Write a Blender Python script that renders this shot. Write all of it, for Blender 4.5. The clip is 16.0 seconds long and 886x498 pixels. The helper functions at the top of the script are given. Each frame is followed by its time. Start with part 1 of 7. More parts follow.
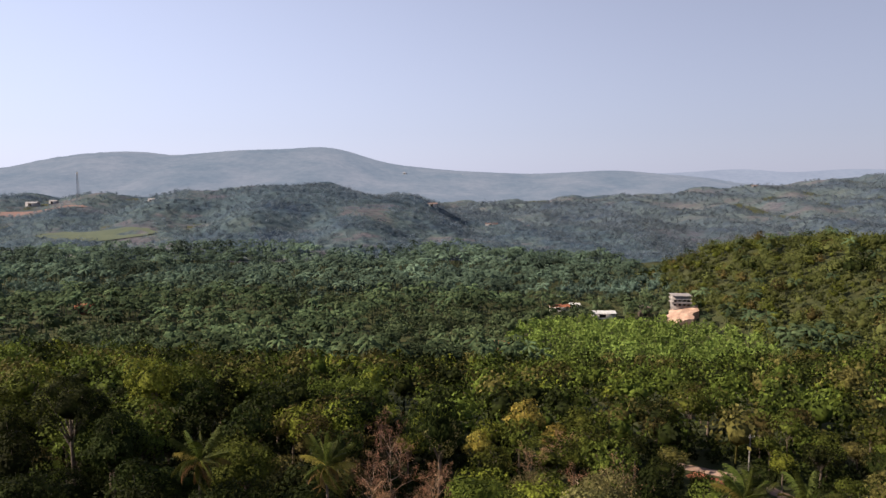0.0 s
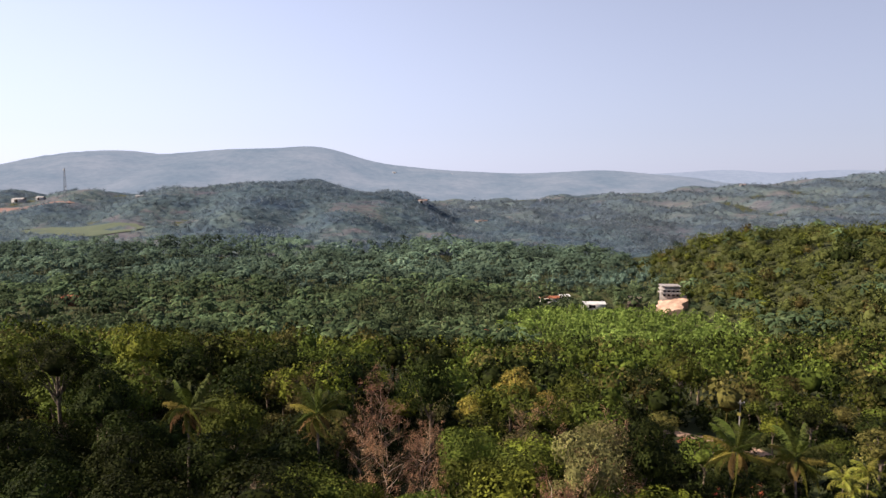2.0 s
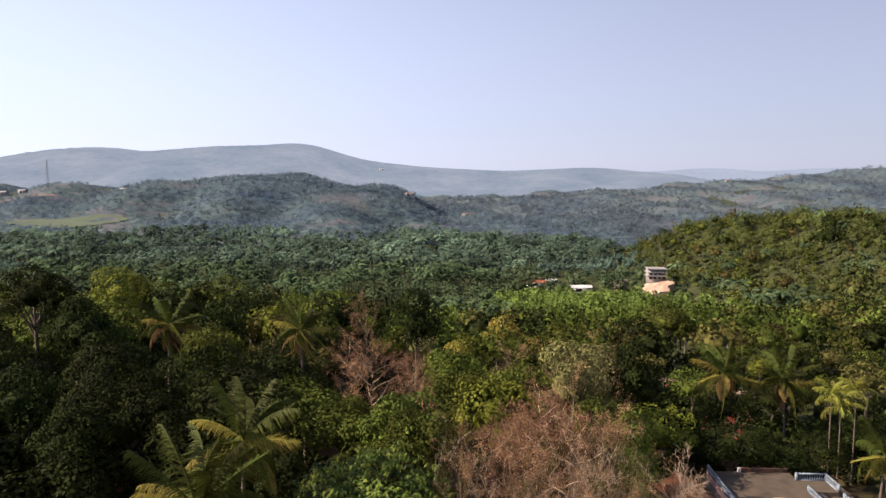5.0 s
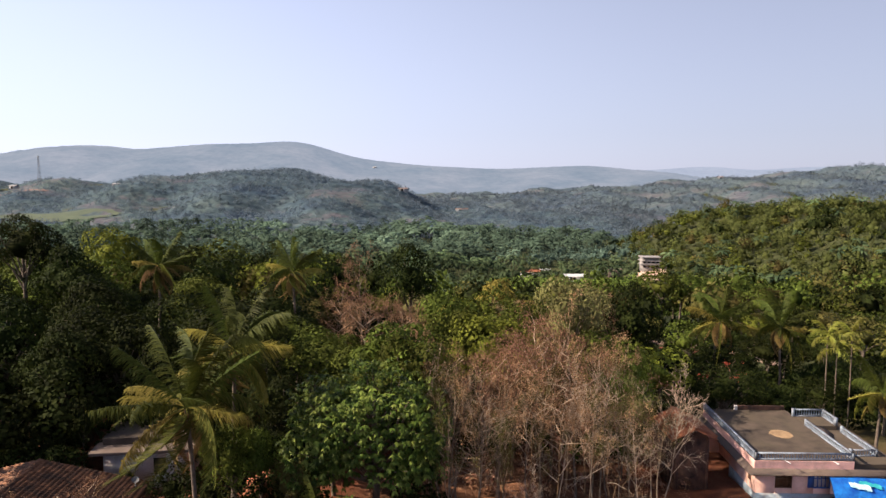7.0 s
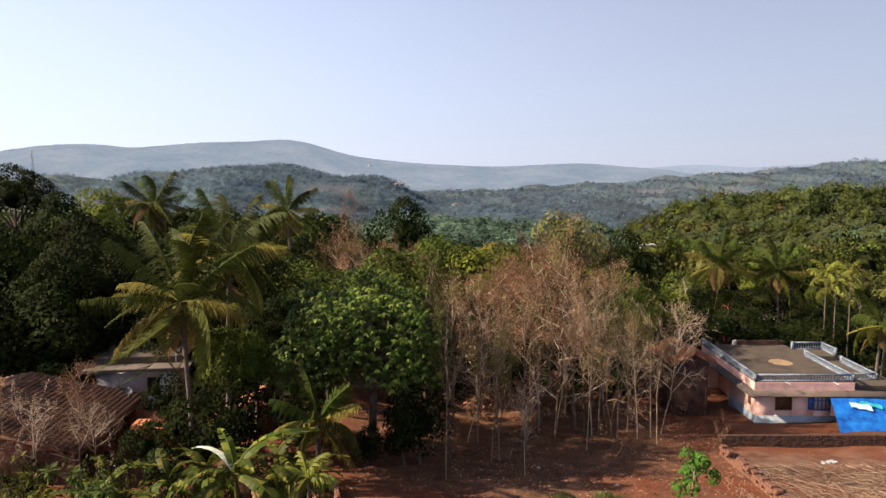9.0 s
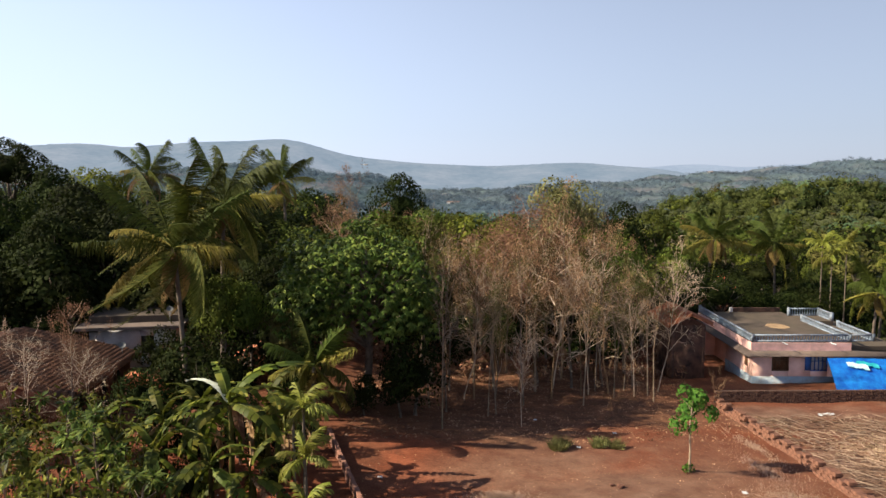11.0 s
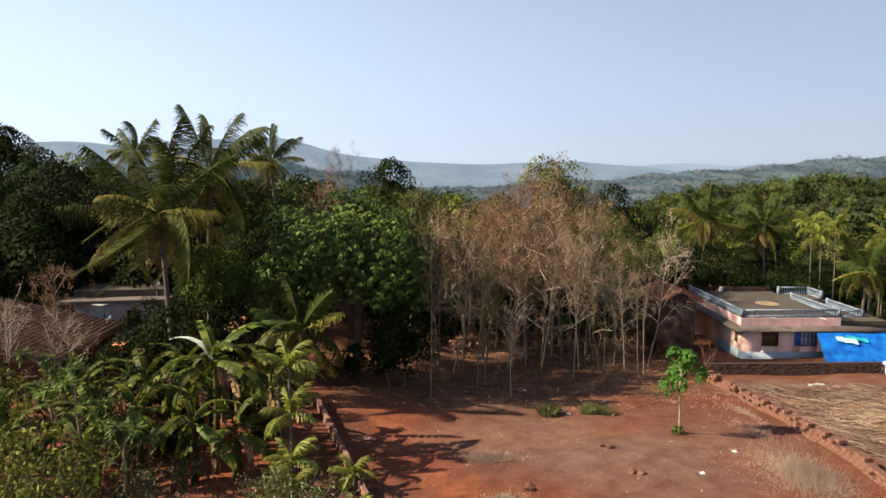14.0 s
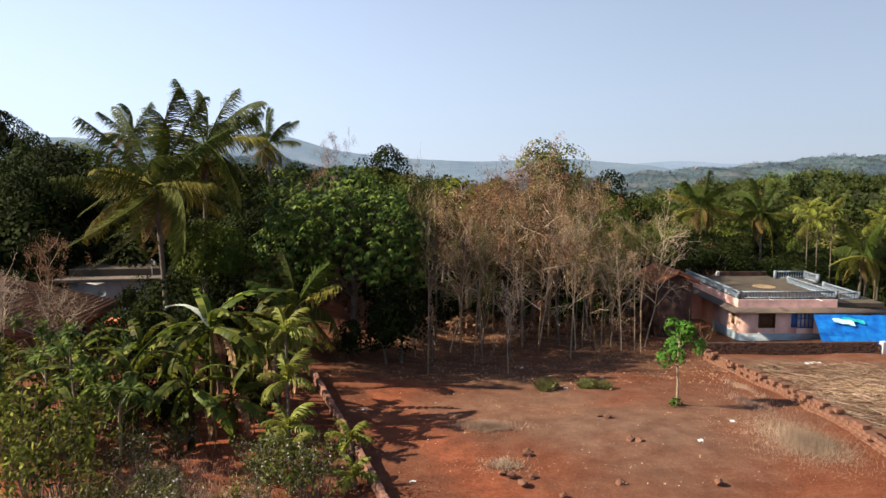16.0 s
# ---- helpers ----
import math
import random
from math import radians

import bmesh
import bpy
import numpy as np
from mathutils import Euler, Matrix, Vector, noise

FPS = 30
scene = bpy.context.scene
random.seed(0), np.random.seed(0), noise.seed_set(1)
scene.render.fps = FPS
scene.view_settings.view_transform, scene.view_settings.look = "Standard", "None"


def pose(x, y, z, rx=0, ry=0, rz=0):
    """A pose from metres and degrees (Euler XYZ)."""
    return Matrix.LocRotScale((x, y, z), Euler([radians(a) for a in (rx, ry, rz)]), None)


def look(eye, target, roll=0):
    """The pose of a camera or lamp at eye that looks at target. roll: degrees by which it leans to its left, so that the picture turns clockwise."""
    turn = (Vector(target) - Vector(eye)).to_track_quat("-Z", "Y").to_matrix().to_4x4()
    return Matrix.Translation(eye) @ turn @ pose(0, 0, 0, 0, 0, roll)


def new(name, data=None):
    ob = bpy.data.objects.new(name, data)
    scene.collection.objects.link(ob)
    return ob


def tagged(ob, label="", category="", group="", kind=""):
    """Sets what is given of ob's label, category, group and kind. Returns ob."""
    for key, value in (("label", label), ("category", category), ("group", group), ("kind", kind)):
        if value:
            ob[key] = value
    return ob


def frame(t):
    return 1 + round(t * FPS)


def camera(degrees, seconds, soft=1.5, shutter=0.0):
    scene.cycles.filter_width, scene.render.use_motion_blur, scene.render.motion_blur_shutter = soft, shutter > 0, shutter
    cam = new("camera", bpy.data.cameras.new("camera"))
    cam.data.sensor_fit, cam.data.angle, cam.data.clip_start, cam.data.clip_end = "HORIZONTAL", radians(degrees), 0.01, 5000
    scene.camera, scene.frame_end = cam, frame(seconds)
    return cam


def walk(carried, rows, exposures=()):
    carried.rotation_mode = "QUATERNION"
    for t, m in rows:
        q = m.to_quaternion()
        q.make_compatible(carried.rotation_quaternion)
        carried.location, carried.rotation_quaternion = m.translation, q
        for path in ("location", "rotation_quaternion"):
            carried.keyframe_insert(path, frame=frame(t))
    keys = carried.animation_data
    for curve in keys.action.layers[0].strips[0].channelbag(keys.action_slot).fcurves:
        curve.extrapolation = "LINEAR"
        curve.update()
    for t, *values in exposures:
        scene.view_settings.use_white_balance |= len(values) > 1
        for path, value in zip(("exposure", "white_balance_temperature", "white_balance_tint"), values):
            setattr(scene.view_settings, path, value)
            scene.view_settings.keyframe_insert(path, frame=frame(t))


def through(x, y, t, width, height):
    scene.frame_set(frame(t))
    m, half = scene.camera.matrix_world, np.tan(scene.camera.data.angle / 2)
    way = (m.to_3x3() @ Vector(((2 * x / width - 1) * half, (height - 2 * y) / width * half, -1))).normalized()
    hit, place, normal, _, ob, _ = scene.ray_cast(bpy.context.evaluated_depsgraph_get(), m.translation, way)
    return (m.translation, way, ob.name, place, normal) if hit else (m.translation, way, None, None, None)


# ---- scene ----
cam = camera(62.8, 16.0, soft=1.5)
# seconds, place of the eye, yaw, pitch, roll: a straight descent that slows near the ground
ROWS = [
    (0, 0.00, 0.00, 48.00, -0.00, -6.00, 0.00),
    (0.5, -0.01, -0.07, 46.47, -0.22, -5.94, -0.03),
    (1, -0.04, -0.14, 44.88, -0.43, -5.90, -0.07),
    (1.5, -0.13, -0.20, 43.40, -0.62, -5.89, -0.10),
    (2, -0.23, -0.25, 41.82, -0.81, -5.91, -0.11),
    (2.5, -0.27, -0.26, 40.20, -0.99, -5.94, -0.12),
    (3, -0.22, -0.23, 38.62, -1.18, -5.94, -0.11),
    (3.5, -0.13, -0.18, 37.03, -1.36, -5.93, -0.11),
    (4, -0.08, -0.13, 35.39, -1.54, -5.92, -0.11),
    (6.5, -0.08, 0.09, 27.13, -2.22, -5.93, -0.11),
    (7, -0.10, 0.10, 25.48, -2.34, -5.93, -0.10),
    (7.5, -0.15, 0.08, 23.78, -2.42, -5.93, -0.07),
    (8, -0.19, 0.07, 22.15, -2.50, -5.94, -0.02),
    (8.5, -0.20, 0.06, 20.47, -2.60, -5.94, 0.02),
    (9, -0.21, 0.06, 18.81, -2.70, -5.96, 0.05),
    (11.5, -0.22, -0.02, 15.08, -3.10, -5.92, 0.10),
    (12, -0.21, 0.01, 14.76, -3.19, -5.91, 0.12),
    (12.5, -0.15, 0.05, 14.40, -3.35, -5.92, 0.12),
    (13, -0.09, 0.08, 13.99, -3.49, -5.95, 0.11),
    (13.5, -0.04, 0.11, 13.69, -3.61, -5.98, 0.07),
    (14, -0.04, 0.14, 13.40, -3.69, -6.02, 0.03),
    (14.5, -0.08, 0.16, 13.05, -3.75, -6.06, -0.01),
    (15, -0.06, 0.15, 12.69, -3.84, -6.12, -0.04),
    (15.5, -0.07, 0.15, 12.35, -3.94, -6.17, -0.08),
    (16, -0.13, 0.17, 12.00, -4.00, -6.22, -0.12),
]
# the picture grows a little brighter and cooler on the way down
LOOK = [(0, 0.92, 6600, 15), (0.5, 1.10, 6600, 15), (4, 1.17, 6600, 15), (9, 1.21, 6650, 11), (12, 1.21, 6380, 4), (16, 1.21, 6380, 3)]
walk(cam, [(t, pose(x, y, z, 90 + p, r, w)) for t, x, y, z, w, p, r in ROWS], LOOK)

# ---------------------------------------------------------------- light
SUN_UP, SUN_AZ = 35.0, 267.0          # degrees above the horizon; compass turn from +y towards +x
world = bpy.data.worlds.new("sky")
scene.world = world
world.use_nodes = True
wn, wl = world.node_tree.nodes, world.node_tree.links
sky = wn.new("ShaderNodeTexSky")
sky.sky_type, sky.sun_disc = "NISHITA", False
sky.sun_elevation, sky.sun_rotation = radians(SUN_UP), radians(SUN_AZ)
sky.altitude, sky.air_density, sky.dust_density, sky.ozone_density = 0, 1.0, 0.2, 4.0
pale = wn.new("ShaderNodeHueSaturation")      # dusty air takes the colour out of the sky
pale.inputs["Saturation"].default_value = 0.60
wash = wn.new("ShaderNodeMix")
wash.data_type, wash.blend_type = "RGBA", "MULTIPLY"
wash.inputs[0].default_value = 1.0
wash.inputs[7].default_value = (0.965, 0.965, 1.06, 1)
wl.new(sky.outputs[0], pale.inputs["Color"])
wl.new(pale.outputs[0], wash.inputs[6])
haze = wn.new("ShaderNodeMix")                # veil of haze over the whole sky
haze.data_type = "RGBA"
haze.inputs[7].default_value = (4.65, 5.2, 6.9, 1)
wl.new(wash.outputs[2], haze.inputs[6])
way = wn.new("ShaderNodeTexCoord")
rise = wn.new("ShaderNodeSeparateXYZ")        # the veil is thick near the horizon and thin overhead
wl.new(way.outputs["Generated"], rise.inputs[0])
thick = wn.new("ShaderNodeMapRange")
for key, value in (("From Min", 0.0), ("From Max", 0.55), ("To Min", 0.74), ("To Max", 0.08)):
    thick.inputs[key].default_value = value
wl.new(rise.outputs["Z"], thick.inputs["Value"])
wl.new(thick.outputs[0], haze.inputs[0])
# dusty air scatters forward: the sky is brighter on the sun's side
side = wn.new("ShaderNodeVectorMath")
side.operation = "DOT_PRODUCT"
side.inputs[1].default_value = (math.sin(radians(SUN_AZ)), math.cos(radians(SUN_AZ)), 0)
wl.new(way.outputs["Generated"], side.inputs[0])
lobe = wn.new("ShaderNodeMapRange")
lobe.interpolation_type = "SMOOTHSTEP"
for key, value in (("From Min", -0.85), ("From Max", 0.55), ("To Min", 0.62), ("To Max", 1.10)):
    lobe.inputs[key].default_value = value
wl.new(side.outputs["Value"], lobe.inputs["Value"])
glow = wn.new("ShaderNodeVectorMath")
glow.operation = "SCALE"
wl.new(haze.outputs[2], glow.inputs[0])
wl.new(lobe.outputs[0], glow.inputs["Scale"])
wl.new(glow.outputs[0], wn["Background"].inputs[0])
wn["Background"].inputs[1].default_value = 0.0735
sun = new("sun", bpy.data.lights.new("sun", "SUN"))
sun.data.energy, sun.data.angle, sun.data.color = 5.0, radians(0.6), (1.0, 0.86, 0.68)
az = radians(SUN_AZ)
TO_SUN = Vector((math.sin(az) * math.cos(radians(SUN_UP)), math.cos(az) * math.cos(radians(SUN_UP)), math.sin(radians(SUN_UP))))
sun.matrix_world = look(TO_SUN * 300, (0, 0, 0))


# ---------------------------------------------------------------- materials
def shader(name, rough=0.85, spec=0.3):
    m = bpy.data.materials.new(name)
    m.use_nodes = True
    n, l = m.node_tree.nodes, m.node_tree.links
    p = n["Principled BSDF"]
    p.inputs["Roughness"].default_value = rough
    p.inputs["Specular IOR Level"].default_value = spec
    return m, n, l, p


def ramp(n, stops):
    r = n.new("ShaderNodeValToRGB")
    e = r.color_ramp.elements
    while len(e) < len(stops):
        e.new(0.5)
    for k, (at, col) in zip(e, stops):
        k.position, k.color = at, (*col, 1)
    return r


def noise_at(n, l, scale, detail=5, rough=0.6, coords="Object"):
    c = n.new("ShaderNodeTexCoord")
    t = n.new("ShaderNodeTexNoise")
    t.inputs["Scale"].default_value, t.inputs["Detail"].default_value, t.inputs["Roughness"].default_value = scale, detail, rough
    l.new(c.outputs[coords], t.inputs["Vector"])
    return t


def bump(n, l, p, height, strength, distance):
    b = n.new("ShaderNodeBump")
    b.inputs["Strength"].default_value, b.inputs["Distance"].default_value = strength, distance
    l.new(height, b.inputs["Height"])
    l.new(b.outputs[0], p.inputs["Normal"])


def mixed(n, l, a, b, fac, how="MIX"):
    m = n.new("ShaderNodeMix")
    m.data_type, m.blend_type = "RGBA", how
    for sock, v in ((m.inputs[0], fac), (m.inputs[6], a), (m.inputs[7], b)):
        if isinstance(v, (int, float)):
            sock.default_value = v
        elif isinstance(v, tuple):
            sock.default_value = (*v, 1)
        else:
            l.new(v, sock)
    return m.outputs[2]


def grainy(name, dark, light, scale, fine=None, rough=0.9, relief=0.3, depth=0.02, spec=0.25, stain=None, stain_scale=0.4, stain_amount=0.6, own=0.0):
    """A surface of two tones with stains, grain and relief; own: how far each object's tone strays."""
    m, n, l, p = shader(name, rough, spec)
    a = noise_at(n, l, scale)
    col = ramp(n, [(0.32, dark), (0.68, light)])
    l.new(a.outputs[0], col.inputs[0])
    out = col.outputs[0]
    if stain:
        b = noise_at(n, l, stain_scale, 6, 0.65)
        cut = ramp(n, [(0.45, (0, 0, 0)), (0.62, (stain_amount,) * 3)])
        l.new(b.outputs[0], cut.inputs[0])
        out = mixed(n, l, out, stain, cut.outputs[0])
    if own:
        info = n.new("ShaderNodeObjectInfo")
        stray = ramp(n, [(0.0, (1 - own, 1 - own, 1 - own)), (0.5, (1.0 + own * 0.2, 1.0, 1.0 - own * 0.15)), (1.0, (1 + own, 1 + own, 1 + own))])
        l.new(info.outputs["Random"], stray.inputs[0])
        out = mixed(n, l, out, stray.outputs[0], 1.0, "MULTIPLY")
    l.new(out, p.inputs["Base Color"])
    f = noise_at(n, l, fine or scale * 8, 4)
    bump(n, l, p, f.outputs[0], relief, depth)
    return m


def leafy(name, tones, through=0.22, rough=0.75, spec=0.05, patch=0.12, by_object=True, tuft=0.0):
    """Leaves: each island takes one of the tones, each plant and patch a shift of its own; some light passes through."""
    m, n, l, p = shader(name, rough, spec)
    g = n.new("ShaderNodeNewGeometry")
    r = ramp(n, [(i / max(1, len(tones) - 1), t) for i, t in enumerate(tones)])
    l.new(g.outputs["Random Per Island"], r.inputs[0])
    info = n.new("ShaderNodeObjectInfo")
    hsv = n.new("ShaderNodeHueSaturation")
    t = noise_at(n, l, patch, 3, 0.6)
    v = n.new("ShaderNodeMapRange")
    v.inputs["From Min"].default_value, v.inputs["From Max"].default_value = 0.3, 0.7
    v.inputs["To Min"].default_value, v.inputs["To Max"].default_value = 0.65, 1.35
    l.new(t.outputs[0], v.inputs["Value"])
    tone = v.outputs[0]
    if tuft:
        small = noise_at(n, l, tuft, 2, 0.5)
        w = n.new("ShaderNodeMapRange")
        for key, value in (("From Min", 0.34), ("From Max", 0.66), ("To Min", 0.50), ("To Max", 1.50)):
            w.inputs[key].default_value = value
        l.new(small.outputs[0], w.inputs["Value"])
        both = n.new("ShaderNodeMath")
        both.operation = "MULTIPLY"
        l.new(tone, both.inputs[0])
        l.new(w.outputs[0], both.inputs[1])
        tone = both.outputs[0]
    own = n.new("ShaderNodeVertexColor")          # trees of one joined wood carry a value of their own
    own.layer_name = "own"
    halves = n.new("ShaderNodeSeparateColor")
    l.new(own.outputs[0], halves.inputs[0])
    which = n.new("ShaderNodeMix")
    l.new(halves.outputs[1], which.inputs[0])
    l.new(info.outputs["Random"], which.inputs[2])
    l.new(halves.outputs[0], which.inputs[3])
    spread = n.new("ShaderNodeMapRange")
    spread.inputs["To Min"].default_value, spread.inputs["To Max"].default_value = 0.66, 1.34
    l.new(which.outputs[0], spread.inputs["Value"])
    last = n.new("ShaderNodeMath")
    last.operation = "MULTIPLY"
    l.new(tone, last.inputs[0])
    l.new(spread.outputs[0], last.inputs[1])
    l.new(last.outputs[0], hsv.inputs["Value"])
    if by_object:
        h = n.new("ShaderNodeMapRange")
        h.inputs["To Min"].default_value, h.inputs["To Max"].default_value = 0.470, 0.505
        l.new(info.outputs["Random"], h.inputs["Value"])
        l.new(h.outputs[0], hsv.inputs["Hue"])
    l.new(r.outputs[0], hsv.inputs["Color"])
    l.new(hsv.outputs[0], p.inputs["Base Color"])
    tr = n.new("ShaderNodeBsdfTranslucent")
    l.new(hsv.outputs[0], tr.inputs["Color"])
    mix = n.new("ShaderNodeMixShader")
    mix.inputs[0].default_value = through
    l.new(p.outputs[0], mix.inputs[1])
    l.new(tr.outputs[0], mix.inputs[2])
    l.new(mix.outputs[0], n["Material Output"].inputs[0])
    return m


M = {}
# near black: dark leaves, with the shade within the woods put into the colour
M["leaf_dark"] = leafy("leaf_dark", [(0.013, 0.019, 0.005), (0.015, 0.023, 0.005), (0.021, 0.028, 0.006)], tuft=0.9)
M["leaf_mid"] = leafy("leaf_mid", [(0.049, 0.070, 0.012), (0.059, 0.079, 0.014), (0.074, 0.096, 0.017)], tuft=0.9)
M["leaf_bright"] = leafy("leaf_bright", [(0.091, 0.115, 0.016), (0.104, 0.128, 0.018), (0.121, 0.144, 0.022)], tuft=0.9)
M["leaf_olive"] = leafy("leaf_olive", [(0.065, 0.061, 0.018), (0.075, 0.069, 0.020), (0.087, 0.078, 0.024)], tuft=0.9)
M["leaf_yellow"] = leafy("leaf_yellow", [(0.150, 0.120, 0.025), (0.200, 0.160, 0.035), (0.140, 0.140, 0.030)], tuft=0.9)
M["leaf_glossy"] = leafy("leaf_glossy", [(0.022, 0.042, 0.007), (0.046, 0.076, 0.012), (0.080, 0.114, 0.020), (0.150, 0.185, 0.040)], rough=0.5, spec=0.10, through=0.25, tuft=0.5)
M["leaf_dry"] = leafy("leaf_dry", [(0.195, 0.112, 0.056), (0.270, 0.168, 0.090), (0.350, 0.238, 0.138)], through=0.15, rough=0.8, tuft=0.9)
M["palm_leaf"] = leafy("palm_leaf", [(0.036, 0.052, 0.008), (0.072, 0.084, 0.013), (0.165, 0.155, 0.032)], rough=0.6, through=0.3, spec=0.09)
M["palm_leaf_young"] = leafy("palm_leaf_young", [(0.026, 0.042, 0.008), (0.048, 0.066, 0.011), (0.075, 0.092, 0.017)], rough=0.6, spec=0.09)
# yellow fronds, with sunlight put into their colour
M["palm_leaf_yellow"] = leafy("palm_leaf_yellow", [(0.150, 0.140, 0.022), (0.230, 0.205, 0.040), (0.320, 0.275, 0.080)], rough=0.6, through=0.3)
M["red_blossom"] = leafy("red_blossom", [(0.34, 0.070, 0.036), (0.44, 0.115, 0.066), (0.50, 0.170, 0.105)], through=0.3, tuft=0.9)
M["brush"] = leafy("brush", [(0.140, 0.081, 0.042), (0.196, 0.118, 0.064), (0.147, 0.112, 0.050)], through=0.1, tuft=0.9)
M["twig_tan"] = grainy("twig_tan", (0.120, 0.073, 0.038), (0.275, 0.180, 0.098), 0.8, 9, relief=0.2, own=0.5)
M["leaf_pale"] = leafy("leaf_pale", [(0.103, 0.108, 0.037), (0.136, 0.136, 0.048), (0.172, 0.163, 0.064)], tuft=0.9)
M["palm_leaf_old"] = leafy("palm_leaf_old", [(0.150, 0.110, 0.030), (0.210, 0.150, 0.050), (0.180, 0.110, 0.050)], rough=0.6)
M["areca_leaf"] = leafy("areca_leaf", [(0.115, 0.138, 0.016), (0.170, 0.190, 0.026), (0.240, 0.235, 0.042)], rough=0.55, spec=0.2)
M["banana_leaf"] = leafy("banana_leaf", [(0.028, 0.044, 0.006), (0.054, 0.074, 0.009), (0.090, 0.112, 0.014), (0.225, 0.225, 0.034)], through=0.35, rough=0.55, spec=0.15, tuft=0.7)
M["shrub_leaf"] = leafy("shrub_leaf", [(0.036, 0.047, 0.008), (0.080, 0.092, 0.014), (0.175, 0.170, 0.034)], tuft=0.9)
M["bark"] = grainy("bark", (0.062, 0.047, 0.035), (0.165, 0.130, 0.100), 3.0, 14, relief=0.6)
M["bark_pale"] = grainy("bark_pale", (0.125, 0.092, 0.062), (0.285, 0.218, 0.150), 3.0, 14, relief=0.4, own=0.35)
M["bark_bleached"] = grainy("bark_bleached", (0.27, 0.205, 0.145), (0.50, 0.40, 0.30), 3.0, 14, relief=0.4, own=0.3)
M["twig"] = grainy("twig", (0.125, 0.069, 0.038), (0.265, 0.156, 0.087), 0.8, 9, relief=0.2, own=0.5)
M["bark_dark"] = grainy("bark_dark", (0.075, 0.055, 0.040), (0.190, 0.145, 0.110), 2.5, 12, relief=0.6)
M["palm_bark"] = grainy("palm_bark", (0.060, 0.046, 0.036), (0.150, 0.118, 0.094), 2.0, 10, relief=0.5)
# woods far off; valley and ridge leaves have the haze's blue put into them
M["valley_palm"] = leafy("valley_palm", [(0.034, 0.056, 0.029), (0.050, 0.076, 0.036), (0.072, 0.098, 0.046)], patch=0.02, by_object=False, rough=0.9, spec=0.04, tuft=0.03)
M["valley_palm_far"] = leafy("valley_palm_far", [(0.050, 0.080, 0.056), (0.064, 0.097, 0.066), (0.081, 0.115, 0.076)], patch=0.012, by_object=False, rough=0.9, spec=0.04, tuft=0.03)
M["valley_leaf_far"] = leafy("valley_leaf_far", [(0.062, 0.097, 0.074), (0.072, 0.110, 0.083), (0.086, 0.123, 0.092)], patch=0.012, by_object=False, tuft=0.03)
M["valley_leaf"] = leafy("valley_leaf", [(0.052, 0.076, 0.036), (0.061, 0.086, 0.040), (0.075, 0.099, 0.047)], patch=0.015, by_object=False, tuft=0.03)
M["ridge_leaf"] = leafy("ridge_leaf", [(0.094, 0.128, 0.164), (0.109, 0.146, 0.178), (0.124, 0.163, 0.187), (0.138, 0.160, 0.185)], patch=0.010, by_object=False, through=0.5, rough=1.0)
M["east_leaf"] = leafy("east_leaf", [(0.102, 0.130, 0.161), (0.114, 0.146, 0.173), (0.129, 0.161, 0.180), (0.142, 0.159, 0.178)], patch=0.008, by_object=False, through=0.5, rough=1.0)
M["hill_leaf"] = leafy("hill_leaf", [(0.067, 0.082, 0.024), (0.077, 0.090, 0.026), (0.090, 0.099, 0.031), (0.072, 0.087, 0.026)], patch=0.03, by_object=False, through=0.35)
M["rubber_leaf"] = leafy("rubber_leaf", [(0.090, 0.139, 0.029), (0.121, 0.172, 0.038), (0.151, 0.201, 0.048)], patch=0.03, by_object=False)


def canopy_material(name, tones, patch):
    """Tree tops seen from far: tall stands, scrub and open ground differ in tone, every tree a little."""
    m, n, l, p = shader(name, 1.0, 0.05)
    a = n.new("ShaderNodeVertexColor")
    a.layer_name = "tone"
    r = ramp(n, [(i / (len(tones) - 1), t) for i, t in enumerate(tones)])
    l.new(a.outputs[0], r.inputs[0])
    big = noise_at(n, l, patch, 4, 0.6)
    k = ramp(n, [(0.36, (0.80, 0.84, 0.92)), (0.62, (1.16, 1.14, 1.04))])
    l.new(big.outputs[0], k.inputs[0])
    c = mixed(n, l, r.outputs[0], k.outputs[0], 1.0, "MULTIPLY")
    crowns = noise_at(n, l, 0.13, 5, 0.62)
    g = ramp(n, [(0.34, (0.52, 0.56, 0.62)), (0.52, (0.85, 0.86, 0.87)), (0.70, (1.20, 1.18, 1.12))])
    l.new(crowns.outputs[0], g.inputs[0])
    c = mixed(n, l, c, g.outputs[0], 1.0, "MULTIPLY")
    l.new(c, p.inputs["Base Color"])
    bump(n, l, p, crowns.outputs[0], 0.30, 2.0)
    return m


# blue of the haze is mixed into these tree-top tones
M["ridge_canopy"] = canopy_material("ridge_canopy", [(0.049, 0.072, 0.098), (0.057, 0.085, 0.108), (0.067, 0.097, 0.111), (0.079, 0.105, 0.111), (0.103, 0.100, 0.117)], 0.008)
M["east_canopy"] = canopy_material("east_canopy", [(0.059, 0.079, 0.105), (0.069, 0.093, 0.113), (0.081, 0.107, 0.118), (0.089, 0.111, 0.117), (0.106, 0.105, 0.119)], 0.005)


